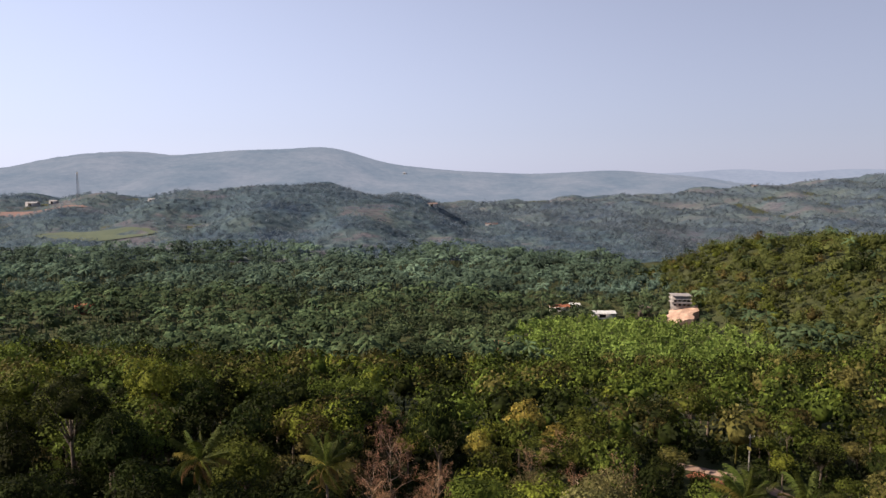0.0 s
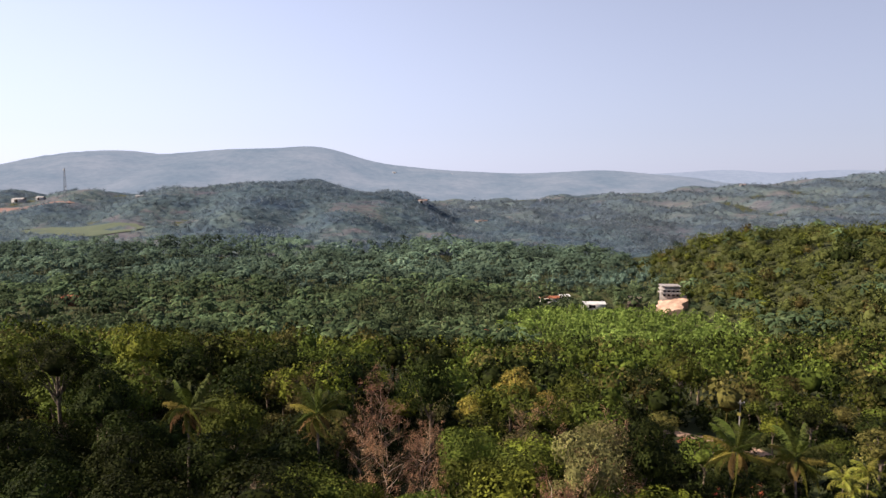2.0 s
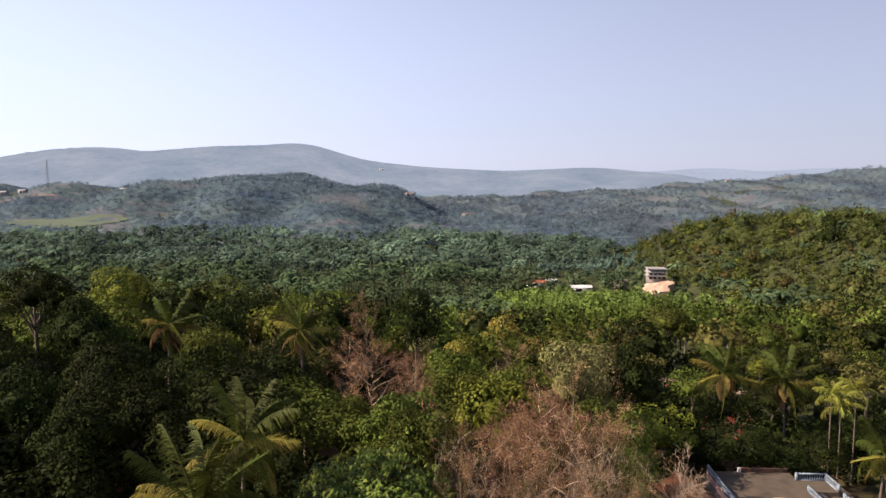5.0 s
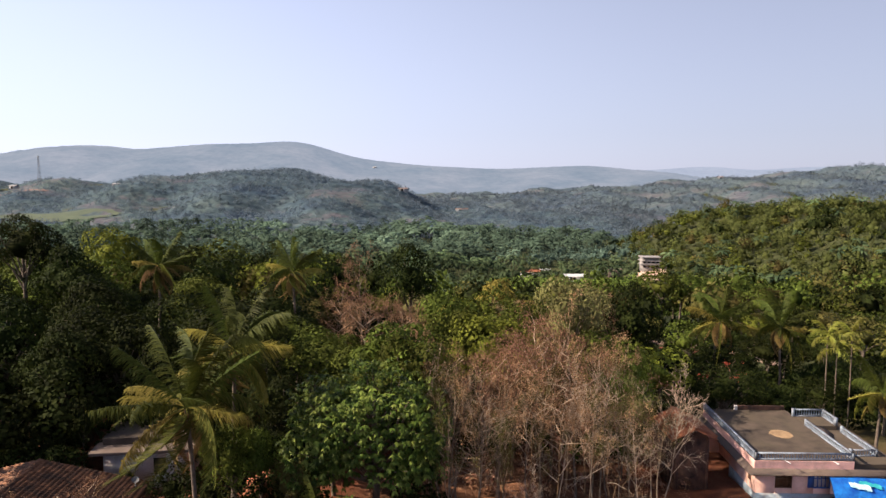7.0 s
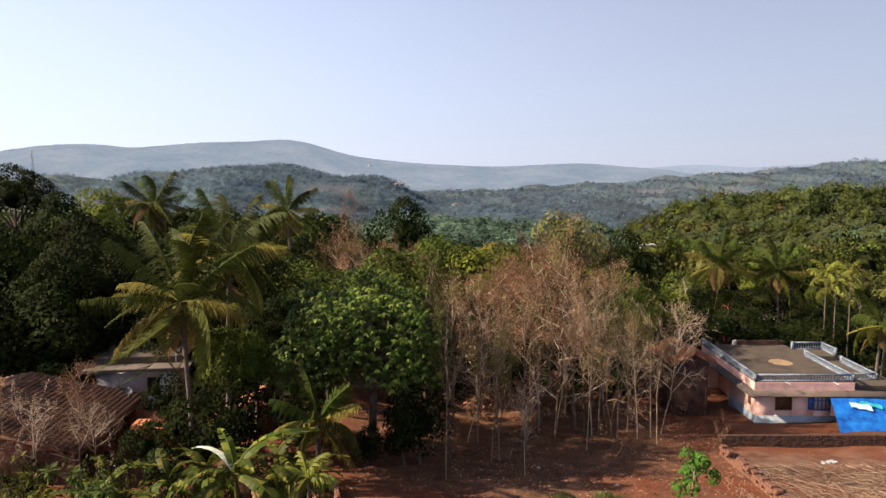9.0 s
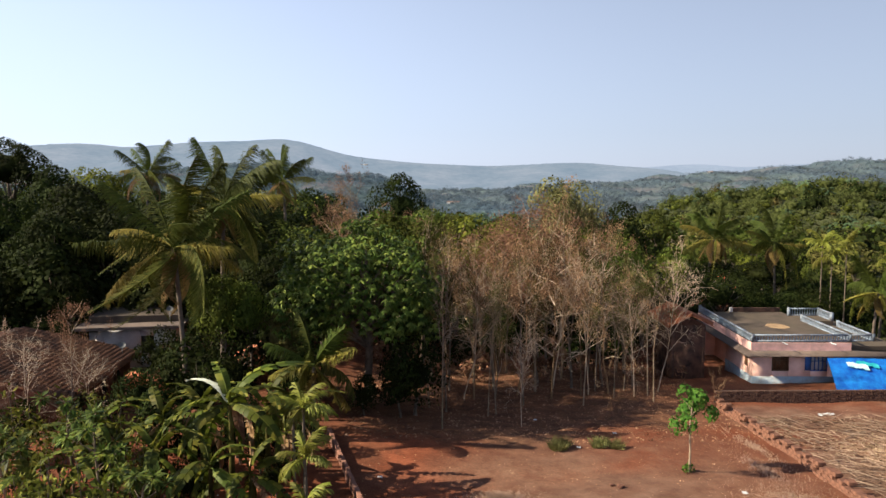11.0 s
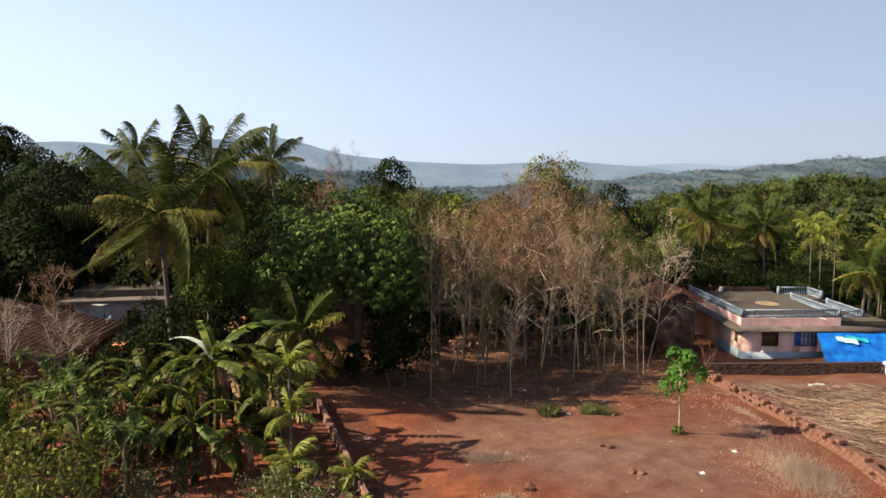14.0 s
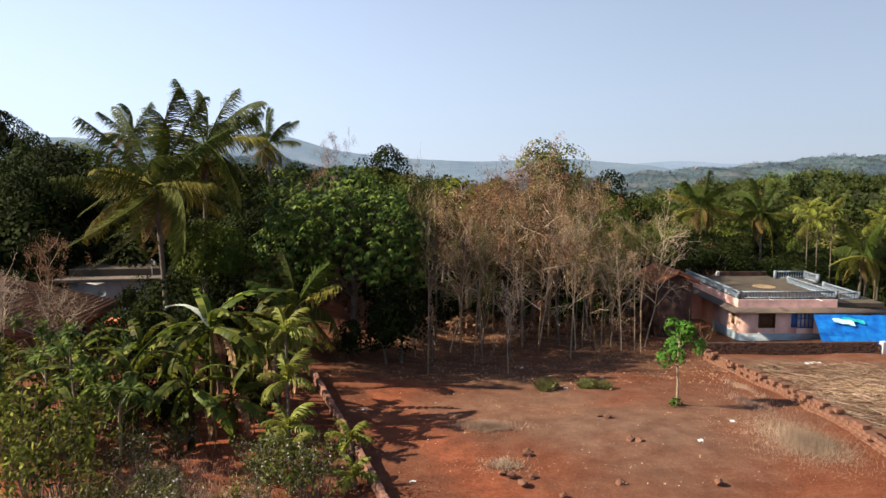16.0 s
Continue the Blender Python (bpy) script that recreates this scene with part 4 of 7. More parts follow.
def rosette_tree(seed, radius, tall, squash, count, material):
    """A great lumpy crown of drooping leaf rosettes on a limbed trunk, with gaps between the limbs' tufts."""
    rng = np.random.default_rng(seed)
    centre = np.array([0, 0, tall - radius * squash * 1.05])
    tufts = unit(rng.normal(size=(70, 3)))
    tufts = tufts[tufts[:, 2] > -0.75]
    reach = rng.uniform(0.74, 1.10, len(tufts))
    k = rng.integers(0, len(tufts), count)
    d = unit(tufts[k] + rng.normal(0, 0.24, (count, 3)))
    off = np.linalg.norm(d - tufts[k], axis=1)
    far = radius * (reach[k] - 0.85 * off ** 2 - 0.30 * rng.random(count) ** 2.5)
    p = d * far[:, None] * np.array([1, 1, squash]) + centre
    h = Heap()
    verts, leafs = [p], 7
    for j in range(leafs):
        a = j * math.tau / leafs + rng.uniform(-0.4, 0.4, count)
        out = np.stack([np.cos(a), np.sin(a), np.zeros(count)], 1)
        way = unit(out * 0.62 + d * 0.30 + np.array([0, 0, -0.85]) + rng.normal(0, 0.25, (count, 3)))
        side = unit(np.cross(way, out * 0.6 + d * 0.7 + np.array([0, 0, 0.6])))
        ln, wd = rng.uniform(0.28, 0.50, (count, 1)), rng.uniform(0.05, 0.085, (count, 1))
        mid = p + way * ln * 0.45
        verts += [mid + side * wd, p + way * ln, mid - side * wd]
    k = np.arange(count)[:, None] * (1 + 3 * leafs)
    faces = np.concatenate([k + np.array([[0, 1 + 3 * j, 2 + 3 * j, 3 + 3 * j]]) for j in range(leafs)])
    h.add(np.stack(verts, 1).reshape(-1, 3), faces)
    t = Heap()
    lift = tall - radius * squash * 1.05
    tube(t, [(0, 0, -0.6), (0, 0, 0.3), (0.15, 0.1, lift * 0.5), (0.1, 0, lift), (0, 0, lift + radius * 0.4)], [0.42, 0.28, 0.24, 0.18, 0.08], 9)
    for j in range(len(tufts)):
        tip = Vector(tufts[j] * radius * reach[j] * 0.9 * np.array([1, 1, squash]) + centre)
        base = Vector((0.1, 0.05, lift * rng.uniform(0.45, 1.0)))
        tube(t, [base, base.lerp(tip, 0.5) + Vector((0, 0, 0.4)), tip], [0.09, 0.06, 0.015], 5)
    made = {"trunk": t.mesh("trunk"), "crown": h.mesh("crown")}
    made["trunk"].materials.append(M["bark_dark"])
    made["crown"].materials.append(M[material])
    return made


def plant(name, meshes, x, y, label, category="tree", group="", scale=1.0, turn=0.0, z=None, stretch=1.0):
    e = thing(name, Matrix.LocRotScale((x, y, ground_z(x, y) if z is None else z), Euler((0, 0, turn)), (scale, scale, scale * stretch)), label, category, group)
    for k, me in meshes.items():
        o = part(k, me, None, e)
        if k in ("seed_head", "dry_leaves", "limb"):
            tagged(o, kind="stuff")
    return e


FROND = {}


def frond_mesh(key, length, sag, leaflets, leaf_len, material, lift=0.55, fold=0.5, rag=0.15):
    """One feathered frond along +x: a bowed rib and two rows of hanging leaflets."""
    if key in FROND:
        return FROND[key]
    rng = np.random.default_rng(len(FROND) + 70)
    h = Heap()
    s = np.linspace(0, 1, 9)
    rib = np.stack([length * (s * 0.92 - 0.10 * s ** 3), length * rng.uniform(-0.10, 0.10) * s ** 2, length * (lift * s - sag * s ** 2.1)], 1)
    tube(h, [tuple(p) for p in rib], [0.045 * (1 - 0.85 * q) + 0.006 for q in s], 4)
    q = np.sort(np.clip(np.linspace(0.14, 0.995, leaflets) + rng.normal(0, 0.35 / leaflets, leaflets), 0.13, 0.998))
    at = np.stack([np.interp(q, s, rib[:, k]) for k in range(3)], 1)
    tan = unit(np.stack([np.interp(np.minimum(q + 0.05, 1), s, rib[:, k]) - np.interp(q - 0.05, s, rib[:, k]) for k in range(3)], 1))
    for sign in (-1, 1):
        side = np.tile([0.0, sign, 0.0], (leaflets, 1))
        drift = np.interp(q, np.linspace(0, 1, 9), rng.uniform(0.5, 1.5, 9))[:, None]
        hang = fold * drift * rng.uniform(0.7, 1.3, (leaflets, 1))
        size = leaf_len * np.sin(np.pi * (0.14 + 0.78 * q)) ** 0.7 * rng.uniform(1 - rag * 2, 1 + rag, leaflets)
        way = unit(tan * (0.45 + 0.5 * q[:, None]) + side * (0.80 - fold * 0.38) + np.array([0, 0, -1.0]) * hang + rng.normal(0, rag * 0.7, (leaflets, 3)))
        mid = at + way * size[:, None] * 0.5
        tip = mid + unit(way * 0.8 + np.array([0, 0, -1.5])) * size[:, None] * 0.55
        w = tan * (0.027 if length > 3 else 0.042) * (length / 5) ** 0.3
        v = np.stack([at - w, at + w, mid + w * 0.9, mid - w * 0.9, tip], 1).reshape(-1, 3)
        b = np.arange(leaflets)[:, None] * 5
        h.add(v, b + np.array([[0, 1, 2, 3]]))
        h.f.setdefault(3, []).append(b + np.array([[3, 2, 4]]) + h.count - len(v))
    me = h.mesh("frond")
    me.materials.append(M[material])
    FROND[key] = me
    return me


NUT = []


def coconut(x, y, crown_z, lean, seed, label, length=4.6, count=24, z=None, old=4, group="coconut palms", name="coconut_palm", leaf=("palm_leaf", "palm_leaf_old", "palm_leaf_young")):
    rng = np.random.default_rng(seed)
    gz = ground_z(x - lean[0], y - lean[1]) if z is None else z
    e = thing(name, pose(x - lean[0], y - lean[1], gz), label, "palm tree", group)
    tall = crown_z - gz
    t = Heap()
    n = 12
    pts = [(lean[0] * (k / n) ** 1.6, lean[1] * (k / n) ** 1.6, -0.5 + (tall + 0.5) * k / n) for k in range(n + 1)]
    tube(t, pts, [0.24 if k == 0 else 0.17 - 0.05 * k / n + 0.012 * (k % 2) for k in range(n + 1)], 9)
    part("trunk", t, M["palm_bark"], e, "ringed grey trunk", smooth=True)
    heart = Vector((lean[0], lean[1], tall))
    for i in range(count):
        f = i / (count - 1)
        pitch = 86 - 130 * f ** 0.95 + rng.uniform(-16, 16)
        # every fourth lower frond takes the sunlit yellow
        gold = 0.25 < f and i % 4 == 1
        dead = i >= count - old
        young = f < 0.42
        key = f"{name}{length}{'old' if dead else 'gold' if gold else 'young' if young else 'new'}{i % 4}"
        me = frond_mesh(key, length * (0.93 + 0.07 * (i % 3)), (0.22 if young else 0.70) + 0.15 * (i % 4), 88, 0.80 + 0.08 * length, leaf[1] if dead else "palm_leaf_yellow" if gold else leaf[2 if young else 0], fold=(0.45 if young else 0.95) + 0.30 * (i % 3), rag=0.22)
        o = part("frond", me, None, e, "dry brown frond" if dead else "")
        o.matrix_basis = Matrix.LocRotScale(heart, Euler((rng.uniform(-1.2, 1.2), radians(-(pitch - 32)), i * 2.39996 + rng.uniform(-0.25, 0.25)), "XYZ"), (rng.uniform(0.88, 1.08) * (0.72 if dead else 1.14 if f < 0.25 else 1.0),) * 3)
    if not NUT:
        h, r = Heap(), 0.14
        tube(h, [(0, 0, r), (0, 0, r * 0.5), (0, 0, 0), (0, 0, -r * 0.6), (0, 0, -r * 1.1)], [0.02, r * 0.85, r, r * 0.8, 0.02], 7)
        NUT.append(h.mesh("coconut"))
        NUT[0].materials.append(M["leaf_yellow"])
    for i in range(7):
        a = i * 2.4
        part("coconut", NUT[0], None, e, "yellow-green coconut" if i == 0 else "", smooth=True, at=Matrix.Translation(heart + Vector((math.cos(a) * 0.28, math.sin(a) * 0.28, -0.25 - 0.1 * (i % 3)))))
    return e


def areca(x, y, tall, seed, length=1.9, count=9, label="slim areca palm with bright yellow-green fronds", z=None):
    rng = np.random.default_rng(seed)
    gz = ground_z(x, y) if z is None else z
    e = thing("areca_palm", pose(x, y, gz), label, "palm tree", "areca palms")
    t = Heap()
    tube(t, [(0, 0, -0.4), (0.03, 0, tall * 0.5), (0, 0.04, tall)], [0.10, 0.075, 0.06], 7)
    part("trunk", t, M["bark"], e, "slender grey trunk", smooth=True)
    for i in range(count):
        pitch = 80 - 88 * (i / (count - 1)) + rng.uniform(-8, 8)
        me = frond_mesh(f"areca{length}{i % 2}", length, 0.55, 32, 0.66 * length / 1.9, "areca_leaf", fold=0.35, rag=0.22)
        o = part("frond", me, None, e)
        o.matrix_basis = Matrix.LocRotScale((0, 0.04, tall), Euler((rng.uniform(-0.3, 0.3), radians(-(pitch - 25)), i * 2.4 + rng.uniform(-0.3, 0.3))), (rng.uniform(0.85, 1.15),) * 3)
    return e


# kinds of tree, each in a few builds
KIND = {
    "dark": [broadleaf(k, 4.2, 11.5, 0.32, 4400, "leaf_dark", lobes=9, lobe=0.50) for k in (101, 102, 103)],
    "mid": [broadleaf(k, 4.0, 11.0, 0.32, 4400, "leaf_mid", lobes=9, lobe=0.50) for k in (111, 112, 113)],
    "bright": [broadleaf(k, 3.9, 10.5, 0.33, 4000, "leaf_bright", lobes=13, lobe=0.44) for k in (121, 122)],
    "olive": [broadleaf(k, 3.8, 10.0, 0.31, 3800, "leaf_olive", lobes=14, lobe=0.40) for k in (131, 132)],
    "yellow": [broadleaf(141, 3.2, 8.5, 0.34, 2600, "leaf_yellow", lobes=18, lobe=0.36)],
    "brown": [dry_tree(k, 12.5, 0.95, "twig", 12, 3400, kids=(2, 3), stem=0.30, up=0.08, fork=0.70) for k in (151, 152, 153, 154)],
    "tan": [dry_tree(k, 11.5, 0.85, "twig_tan", 10, 2200, "leaf_dry", kids=(1, 3), stem=0.26, up=0.08, fork=0.70) for k in (155, 156, 157)],
    "bare": [dry_tree(k, 10.5, 0.9, "bark_bleached", 16, 0, kids=(2, 4), stem=0.26, up=0.16, fork=0.62, stout=0.72) for k in (161, 162)],
    "slim": [dry_tree(k, 11.5, 0.55, "bark_pale", 8, 1200, "leaf_olive", kids=(1, 2), stem=0.36, up=0.2, fork=0.6) for k in (171, 172, 173)],
    "wispy": [dry_tree(k, 9.0, 0.40, "twig_tan", 9, 2600, "leaf_pale", kids=(2, 3), stem=0.18, up=0.45, fork=0.45, tufts=0.8) for k in (175, 176)],
}
KIND["pale"] = [broadleaf(k, 3.9, 10.5, 0.21, 6400, "leaf_pale", "bark_pale", lobes=14, lobe=0.38) for k in (145, 146)]
FAR_KIND = {"dark": [broadleaf(k, 4.2, 11.5, 0.46, 1700, "leaf_dark") for k in (201, 202)], "mid": [broadleaf(k, 4.0, 11.0, 0.46, 1700, "leaf_mid") for k in (203, 204)], "bright": [broadleaf(k, 3.9, 10.5, 0.44, 1700, "leaf_bright", lobes=13, lobe=0.44) for k in (205, 206)],
            "olive": [broadleaf(k, 3.8, 10.0, 0.42, 1600, "leaf_olive", lobes=14, lobe=0.40) for k in (207, 208)]}
HEIGHT = {"pale": 10.5, "dark": 11.5, "mid": 11.0, "bright": 10.5, "olive": 10.0, "yellow": 8.5, "wispy": 9.0, "brown": 12.0, "tan": 11.0, "bare": 10.0, "slim": 11.0}
LABEL = {
    "pale": ("broadleaf_tree", "pale dusty green tree with light foliage", "trees on the plateau"),
    "dark": ("broadleaf_tree", "dense dark green broadleaf tree", "trees on the plateau"),
    "mid": ("broadleaf_tree", "leafy mid-green broadleaf tree", "trees on the plateau"),
    "bright": ("broadleaf_tree", "bright yellow-green broadleaf tree in sun", "trees on the plateau"),
    "olive": ("broadleaf_tree", "olive-green tree with thinning dusty leaves", "trees on the plateau"),
    "yellow": ("broadleaf_tree", "small tree turning yellow-brown", "trees on the plateau"),
    "brown": ("withered_tree", "withered tree with brown twigs and few dry leaves", "withered trees"),
    "tan": ("withered_tree", "tan half-bare tree with sparse brown leaves", "withered trees"),
    "bare": ("bare_tree", "leafless tree with pale grey branches", "bare trees"),
    "wispy": ("slim_tree", "slim upright tree with thin grey-green leaves", "slim trees"),
    "slim": ("slim_tree", "slim pale-stemmed tree with sparse leaves", "slim trees"),
}
for kind in ("brown", "tan", "bare", "slim", "wispy"):      # true heights of the grown limbs
    HEIGHT[kind] = float(np.mean([max(v.co.z for v in made["bare_crown"].vertices) for made in KIND[kind]]))
tree_rng = np.random.default_rng(5)


def tree(kind, x, y, top, wide=1.0):
    """A tree of that kind whose top stands at the height top."""
    gz = ground_z(x, y)
    k = max(0.35, (top - gz) / HEIGHT[kind])
    name, label, group = LABEL[kind]
    pool = FAR_KIND[kind] if y > 96 and top < 14 and kind in FAR_KIND else KIND[kind]
    me = pool[int(tree_rng.integers(0, len(pool)))]
    return plant(name, me, x, y, label, "tree", group, k * wide, tree_rng.uniform(0, math.tau), stretch=1 / wide)


KIND["flowering"] = [dry_tree(k, 8.0, 0.9, "bark_dark", 8, 620, "red_blossom", kids=(1, 2), stem=0.30, up=0.1, fork=0.6, tufts=0.10) for k in (177, 178)]
HEIGHT["flowering"] = 8.0
LABEL["flowering"] = ("flowering_tree", "thin dark tree with clusters of red blossom", "flowering trees")
KIND["tall"] = [broadleaf(195, 5.6, 20.0, 0.30, 9000, "leaf_dark", squash=0.75, lobes=18, lobe=0.32)]
HEIGHT["tall"] = 20.0
LABEL["tall"] = ("broadleaf_tree", "tall dark tree with layered spreading limbs", "trees on the plateau")
KIND["bush"] = [broadleaf(k, 2.4, 4.2, 0.26, 2600, "leaf_dark", squash=0.85, lobes=12) for k in (181, 182)]
HEIGHT["bush"] = 4.2
LABEL["bush"] = ("shrub", "dense dark green shrub reaching to the ground", "shrubs")
KIND["great"] = [rosette_tree(191, 6.2, 13.2, 0.84, 3600, "leaf_glossy")]
HEIGHT["great"] = 13.2
LABEL["great"] = ("broadleaf_tree", "large tree with glossy drooping deep green leaves", "trees on the plateau")


# trees that stand out one by one
NAMED = [
    # dark trees at x -40.5 and -41: unseen, added to shade the tiled roof
    ("great", -2.9, 50, 13.0, 1.04), ("mid", -1.0, 58.5, 12.2, 0.85), ("bush", -12.3, 42.0, 5.6, 0.8), ("dark", -40.5, 44.5, 13.5, 1.0), ("dark", -41, 51, 14, 1.0), ("bush", 0.4, 47.6, 4.6, 0.8), ("mid", -10.8, 48.8, 8.4, 0.75), ("olive", -8.4, 47.2, 7.0, 0.7), ("mid", -12.2, 47.6, 8.8, 0.7), ("dark", -9.6, 51.5, 8.6, 0.8), ("bush", -11.5, 46.5, 5.0, 0.9), ("bush", -9.0, 50, 5.0, 1.0), ("bush", -16.5, 44, 3.6, 0.9), ("bush", -0.6, 46.8, 3.6, 0.7), ("bush", -3.0, 46.5, 2.4, 0.8),
    ("bush", -13.8, 40.5, 3.4, 0.9), ("bush", -9.5, 39, 3.2, 0.9), ("bush", -6.2, 39.6, 2.6, 0.8), ("bush", -17.0, 38.5, 3.4, 0.9), ("bush", -11.6, 37.2, 2.8, 0.8), ("bush", -21, 38.5, 3.2, 0.9), ("bush", -7, 46.5, 4.2, 0.9), ("mid", -6.5, 56, 9.5, 0.9), ("dark", -11, 58, 9.0, 0.9), ("dark", -17, 61, 9.0, 1.0), ("dark", -27, 66, 12.5, 1.0),
    ("mid", -1, 64, 12.3, 1.0), ("dark", -0.7, 104, 15.4, 0.7), ("bright", -50, 121, 16.9, 0.8), ("tall", -51, 97, 20.4, 1.0), ("dark", -46, 97, 15.5, 0.9), ("dark", -43, 92, 16.5, 0.85), ("dark", -52, 84, 17.5, 0.8),
    ("pale", 15.8, 73.5, 15.4, 0.8), ("pale", 19.6, 84.8, 13, 0.8), ("bright", 7.5, 72.5, 11.6, 0.9), ("dark", 26, 85, 12, 0.75), ("yellow", 15, 129, 6.6, 1.0), ("olive", 55, 150, 3, 1.1), ("olive", 66, 132, 4.2, 1.1),
    ("brown", 7, 58, 12.3, 0.95), ("brown", 11, 60, 12.6, 0.95), ("brown", 13.6, 58.5, 12.0, 0.95), ("brown", 3.5, 62, 12.0, 0.9), ("brown", 9, 65, 12.8, 1.0), ("brown", 17, 62, 11.5, 0.9),
    ("tan", 5, 54, 10.0, 0.8), ("tan", 11, 54, 9.0, 0.8), ("tan", 16, 56, 9.5, 0.9), ("tan", 2, 58, 11.5, 0.8), ("tan", 13.5, 62, 11.5, 0.9), ("bare", 20.0, 55.8, 10.4, 0.85), ("bare", 17.6, 54.4, 8.0, 0.9), ("bare", 7.4, 46.2, 6.0, 0.75), ("bare", -18, 70, 12, 0.75),
    ("brown", -6, 79, 13.2, 0.95), ("brown", -6.4, 92, 16.2, 0.6), ("brown", -10, 87, 12.5, 0.9), ("brown", 17, 74, 13.8, 0.8), ("slim", 2.6, 49.5, 12.4, 0.7), ("brown", -2, 82, 12.5, 0.8), ("brown", 0, 73, 11.8, 0.7), ("brown", -20, 78, 9.5, 0.8), ("brown", 22, 88, 11.5, 0.9),
    ("slim", 2.1, 45.2, 11.0, 0.6), ("slim", 5.5, 49, 10.0, 0.55), ("slim", 6.1, 49.4, 10.5, 0.55), ("slim", 8.5, 52, 10.0, 0.6), ("slim", 13.0, 52, 9.5, 0.6), ("slim", 16.0, 54.4, 9.5, 0.6),
    ("slim", 18.7, 54.5, 9.0, 0.7), ("slim", 3.2, 56, 11.5, 0.7), ("slim", 15.2, 57, 10.5, 0.7), ("slim", 10.2, 56.5, 11, 0.6), ("slim", 1.4, 50, 11.5, 0.6),
    ("mid", 5, 76, 11.5, 0.9), ("mid", 10, 79, 11.2, 0.9), ("mid", 3, 84, 11.3, 0.9), ("bright", -22, 108, 12.5, 1.0), ("bright", -16, 112, 12.0, 1.0),
    ("dark", -30, 62, 12, 0.9), ("dark", -38, 68, 14, 0.9), ("dark", -22, 64, 11, 0.9), ("dark", -33, 74, 14.5, 0.9), ("dark", -45, 75, 15.5, 0.9), ("dark", -40, 60, 12.5, 0.9),
]
NAMED += [("brown", 5.6, 60.5, 12.2, 0.9), ("brown", 12.2, 65.6, 12.6, 0.9), ("brown", 19.2, 64.5, 11.0, 0.85),
          ("tan", 8.6, 55.6, 10.6, 0.8), ("bare", 11.6, 56.6, 10.8, 0.8), ("bare", 14.4, 56.0, 11.2, 0.75), ("bare", 4.2, 53.6, 10.8, 0.7), ("mid", 19.6, 69.5, 10.5, 0.8), ("bush", 36, 106.0, -0.8, 1.2), ("bush", 41, 101, -1.6, 1.2), ("bush", 44.4, 105.5, -0.4, 1.2), ("bush", 40, 106.0, -0.8, 1.2), ("bush", 48, 97, -1.2, 1.2), ("bush", 31.0, 110, -0.8, 1.1), ("bush", 48, 101.5, -0.8, 1.1), ("dark", 59, 100, 2.2, 1.0), ("bush", 30, 106, -0.6, 1.2), ("mid", 62, 106, 2.0, 1.0), ("mid", 47, 134, 7.6, 1.1), ("mid", 51.5, 137, 6.4, 1.1), ("olive", 58.5, 129.5, 4.6, 1.1), ("mid", 62, 126, 5.0, 1.1), ("dark", 40.5, 133, 5.6, 1.1), ("bush", 50.6, 113.4, 0.0, 1.2), ("bush", 47.0, 109.5, -0.6, 1.2), ("bush", 55.8, 103.5, -1.4, 1.2), ("bush", 59.5, 107.5, -0.8, 1.2), ("bush", 42.5, 114.5, -0.8, 1.1), ("mid", 57, 122, 3.2, 1.1), ("bright", 56, 115, 2.2, 1.0)]
stem_rng = np.random.default_rng(64)
for k in range(8):                                 # slender stems through the whole stand
    NAMED.append((("slim", "tan", "slim")[k % 3], 1.0 + 20.5 * (k * 0.618 % 1), 49.5 + 13 * stem_rng.random() + 0.15 * (20.5 * (k * 0.618 % 1)), stem_rng.uniform(7.5, 11.5), stem_rng.uniform(0.5, 0.8)))
NAMED += [("bush", -33, 57.5, 8.0, 1.1), ("bush", -29, 61, 8.5, 1.1), ("bush", -37.5, 60, 9.5, 1.1), ("bush", -24, 63, 8.0, 1.0), ("bush", -20, 62.5, 7.5, 1.0), ("bush", -42, 63, 10, 1.1), ("bush", -16, 60.5, 7.0, 0.9)]
# grey-green slim growth at the edge of the stand, small green crowns within it
NAMED += [("wispy", 17.4, 56.4, 8.2, 0.8), ("wispy", 18.6, 58.0, 8.8, 0.8), ("wispy", 16.2, 58.4, 8.0, 0.8), ("wispy", 6.8, 55.0, 7.4, 0.7), ("mid", 1.2, 57.4, 8.6, 0.6), ("mid", 19.6, 63.5, 9.4, 0.7), ("olive", 12.4, 63.8, 8.6, 0.6)]
# red blossom among the dark trees behind the pink house
NAMED += [("flowering", 36.4, 81.6, 4.6, 0.8), ("flowering", 38.9, 93.6, -0.2, 0.8), ("flowering", 43.6, 93.2, 1.2, 0.8), ("flowering", 44.2, 112.4, -0.6, 0.8)]
# twiggy bare trees before the old tiled house
NAMED += [("tan", -18.6, 40.2, 9.6, 0.6), ("bare", -21.0, 39.4, 8.4, 0.7), ("tan", -23.6, 39.2, 8.8, 0.6)]
top_rng = np.random.default_rng(8)
for kind, x, y, top, wide in NAMED:
    in_stand = kind in ("brown", "tan", "slim") and 0 < x < 22 and 48 < y < 68
    tree(kind, x, y, top + (top_rng.uniform(-1.8, 1.9) if in_stand else 0.0), wide * (top_rng.uniform(0.9, 1.3) if in_stand else 1.0))


def keep_clear(x, y):
    """Places where no wild tree stands: house, yard, clearing, road, and the trees set already."""
    if y < 66 and -9 < x < 26:
        return True
    if 22 < x < 62 and y < 74:
        return True
    if x < -9 and y < 58:
        return True
    if 40 < x < 61 and 99 < y < 128:
        return True
    return any((x - r[1]) ** 2 + (y - r[2]) ** 2 < (3.0 if r[0] in ("slim", "bare") else 9.0) for r in NAMED)


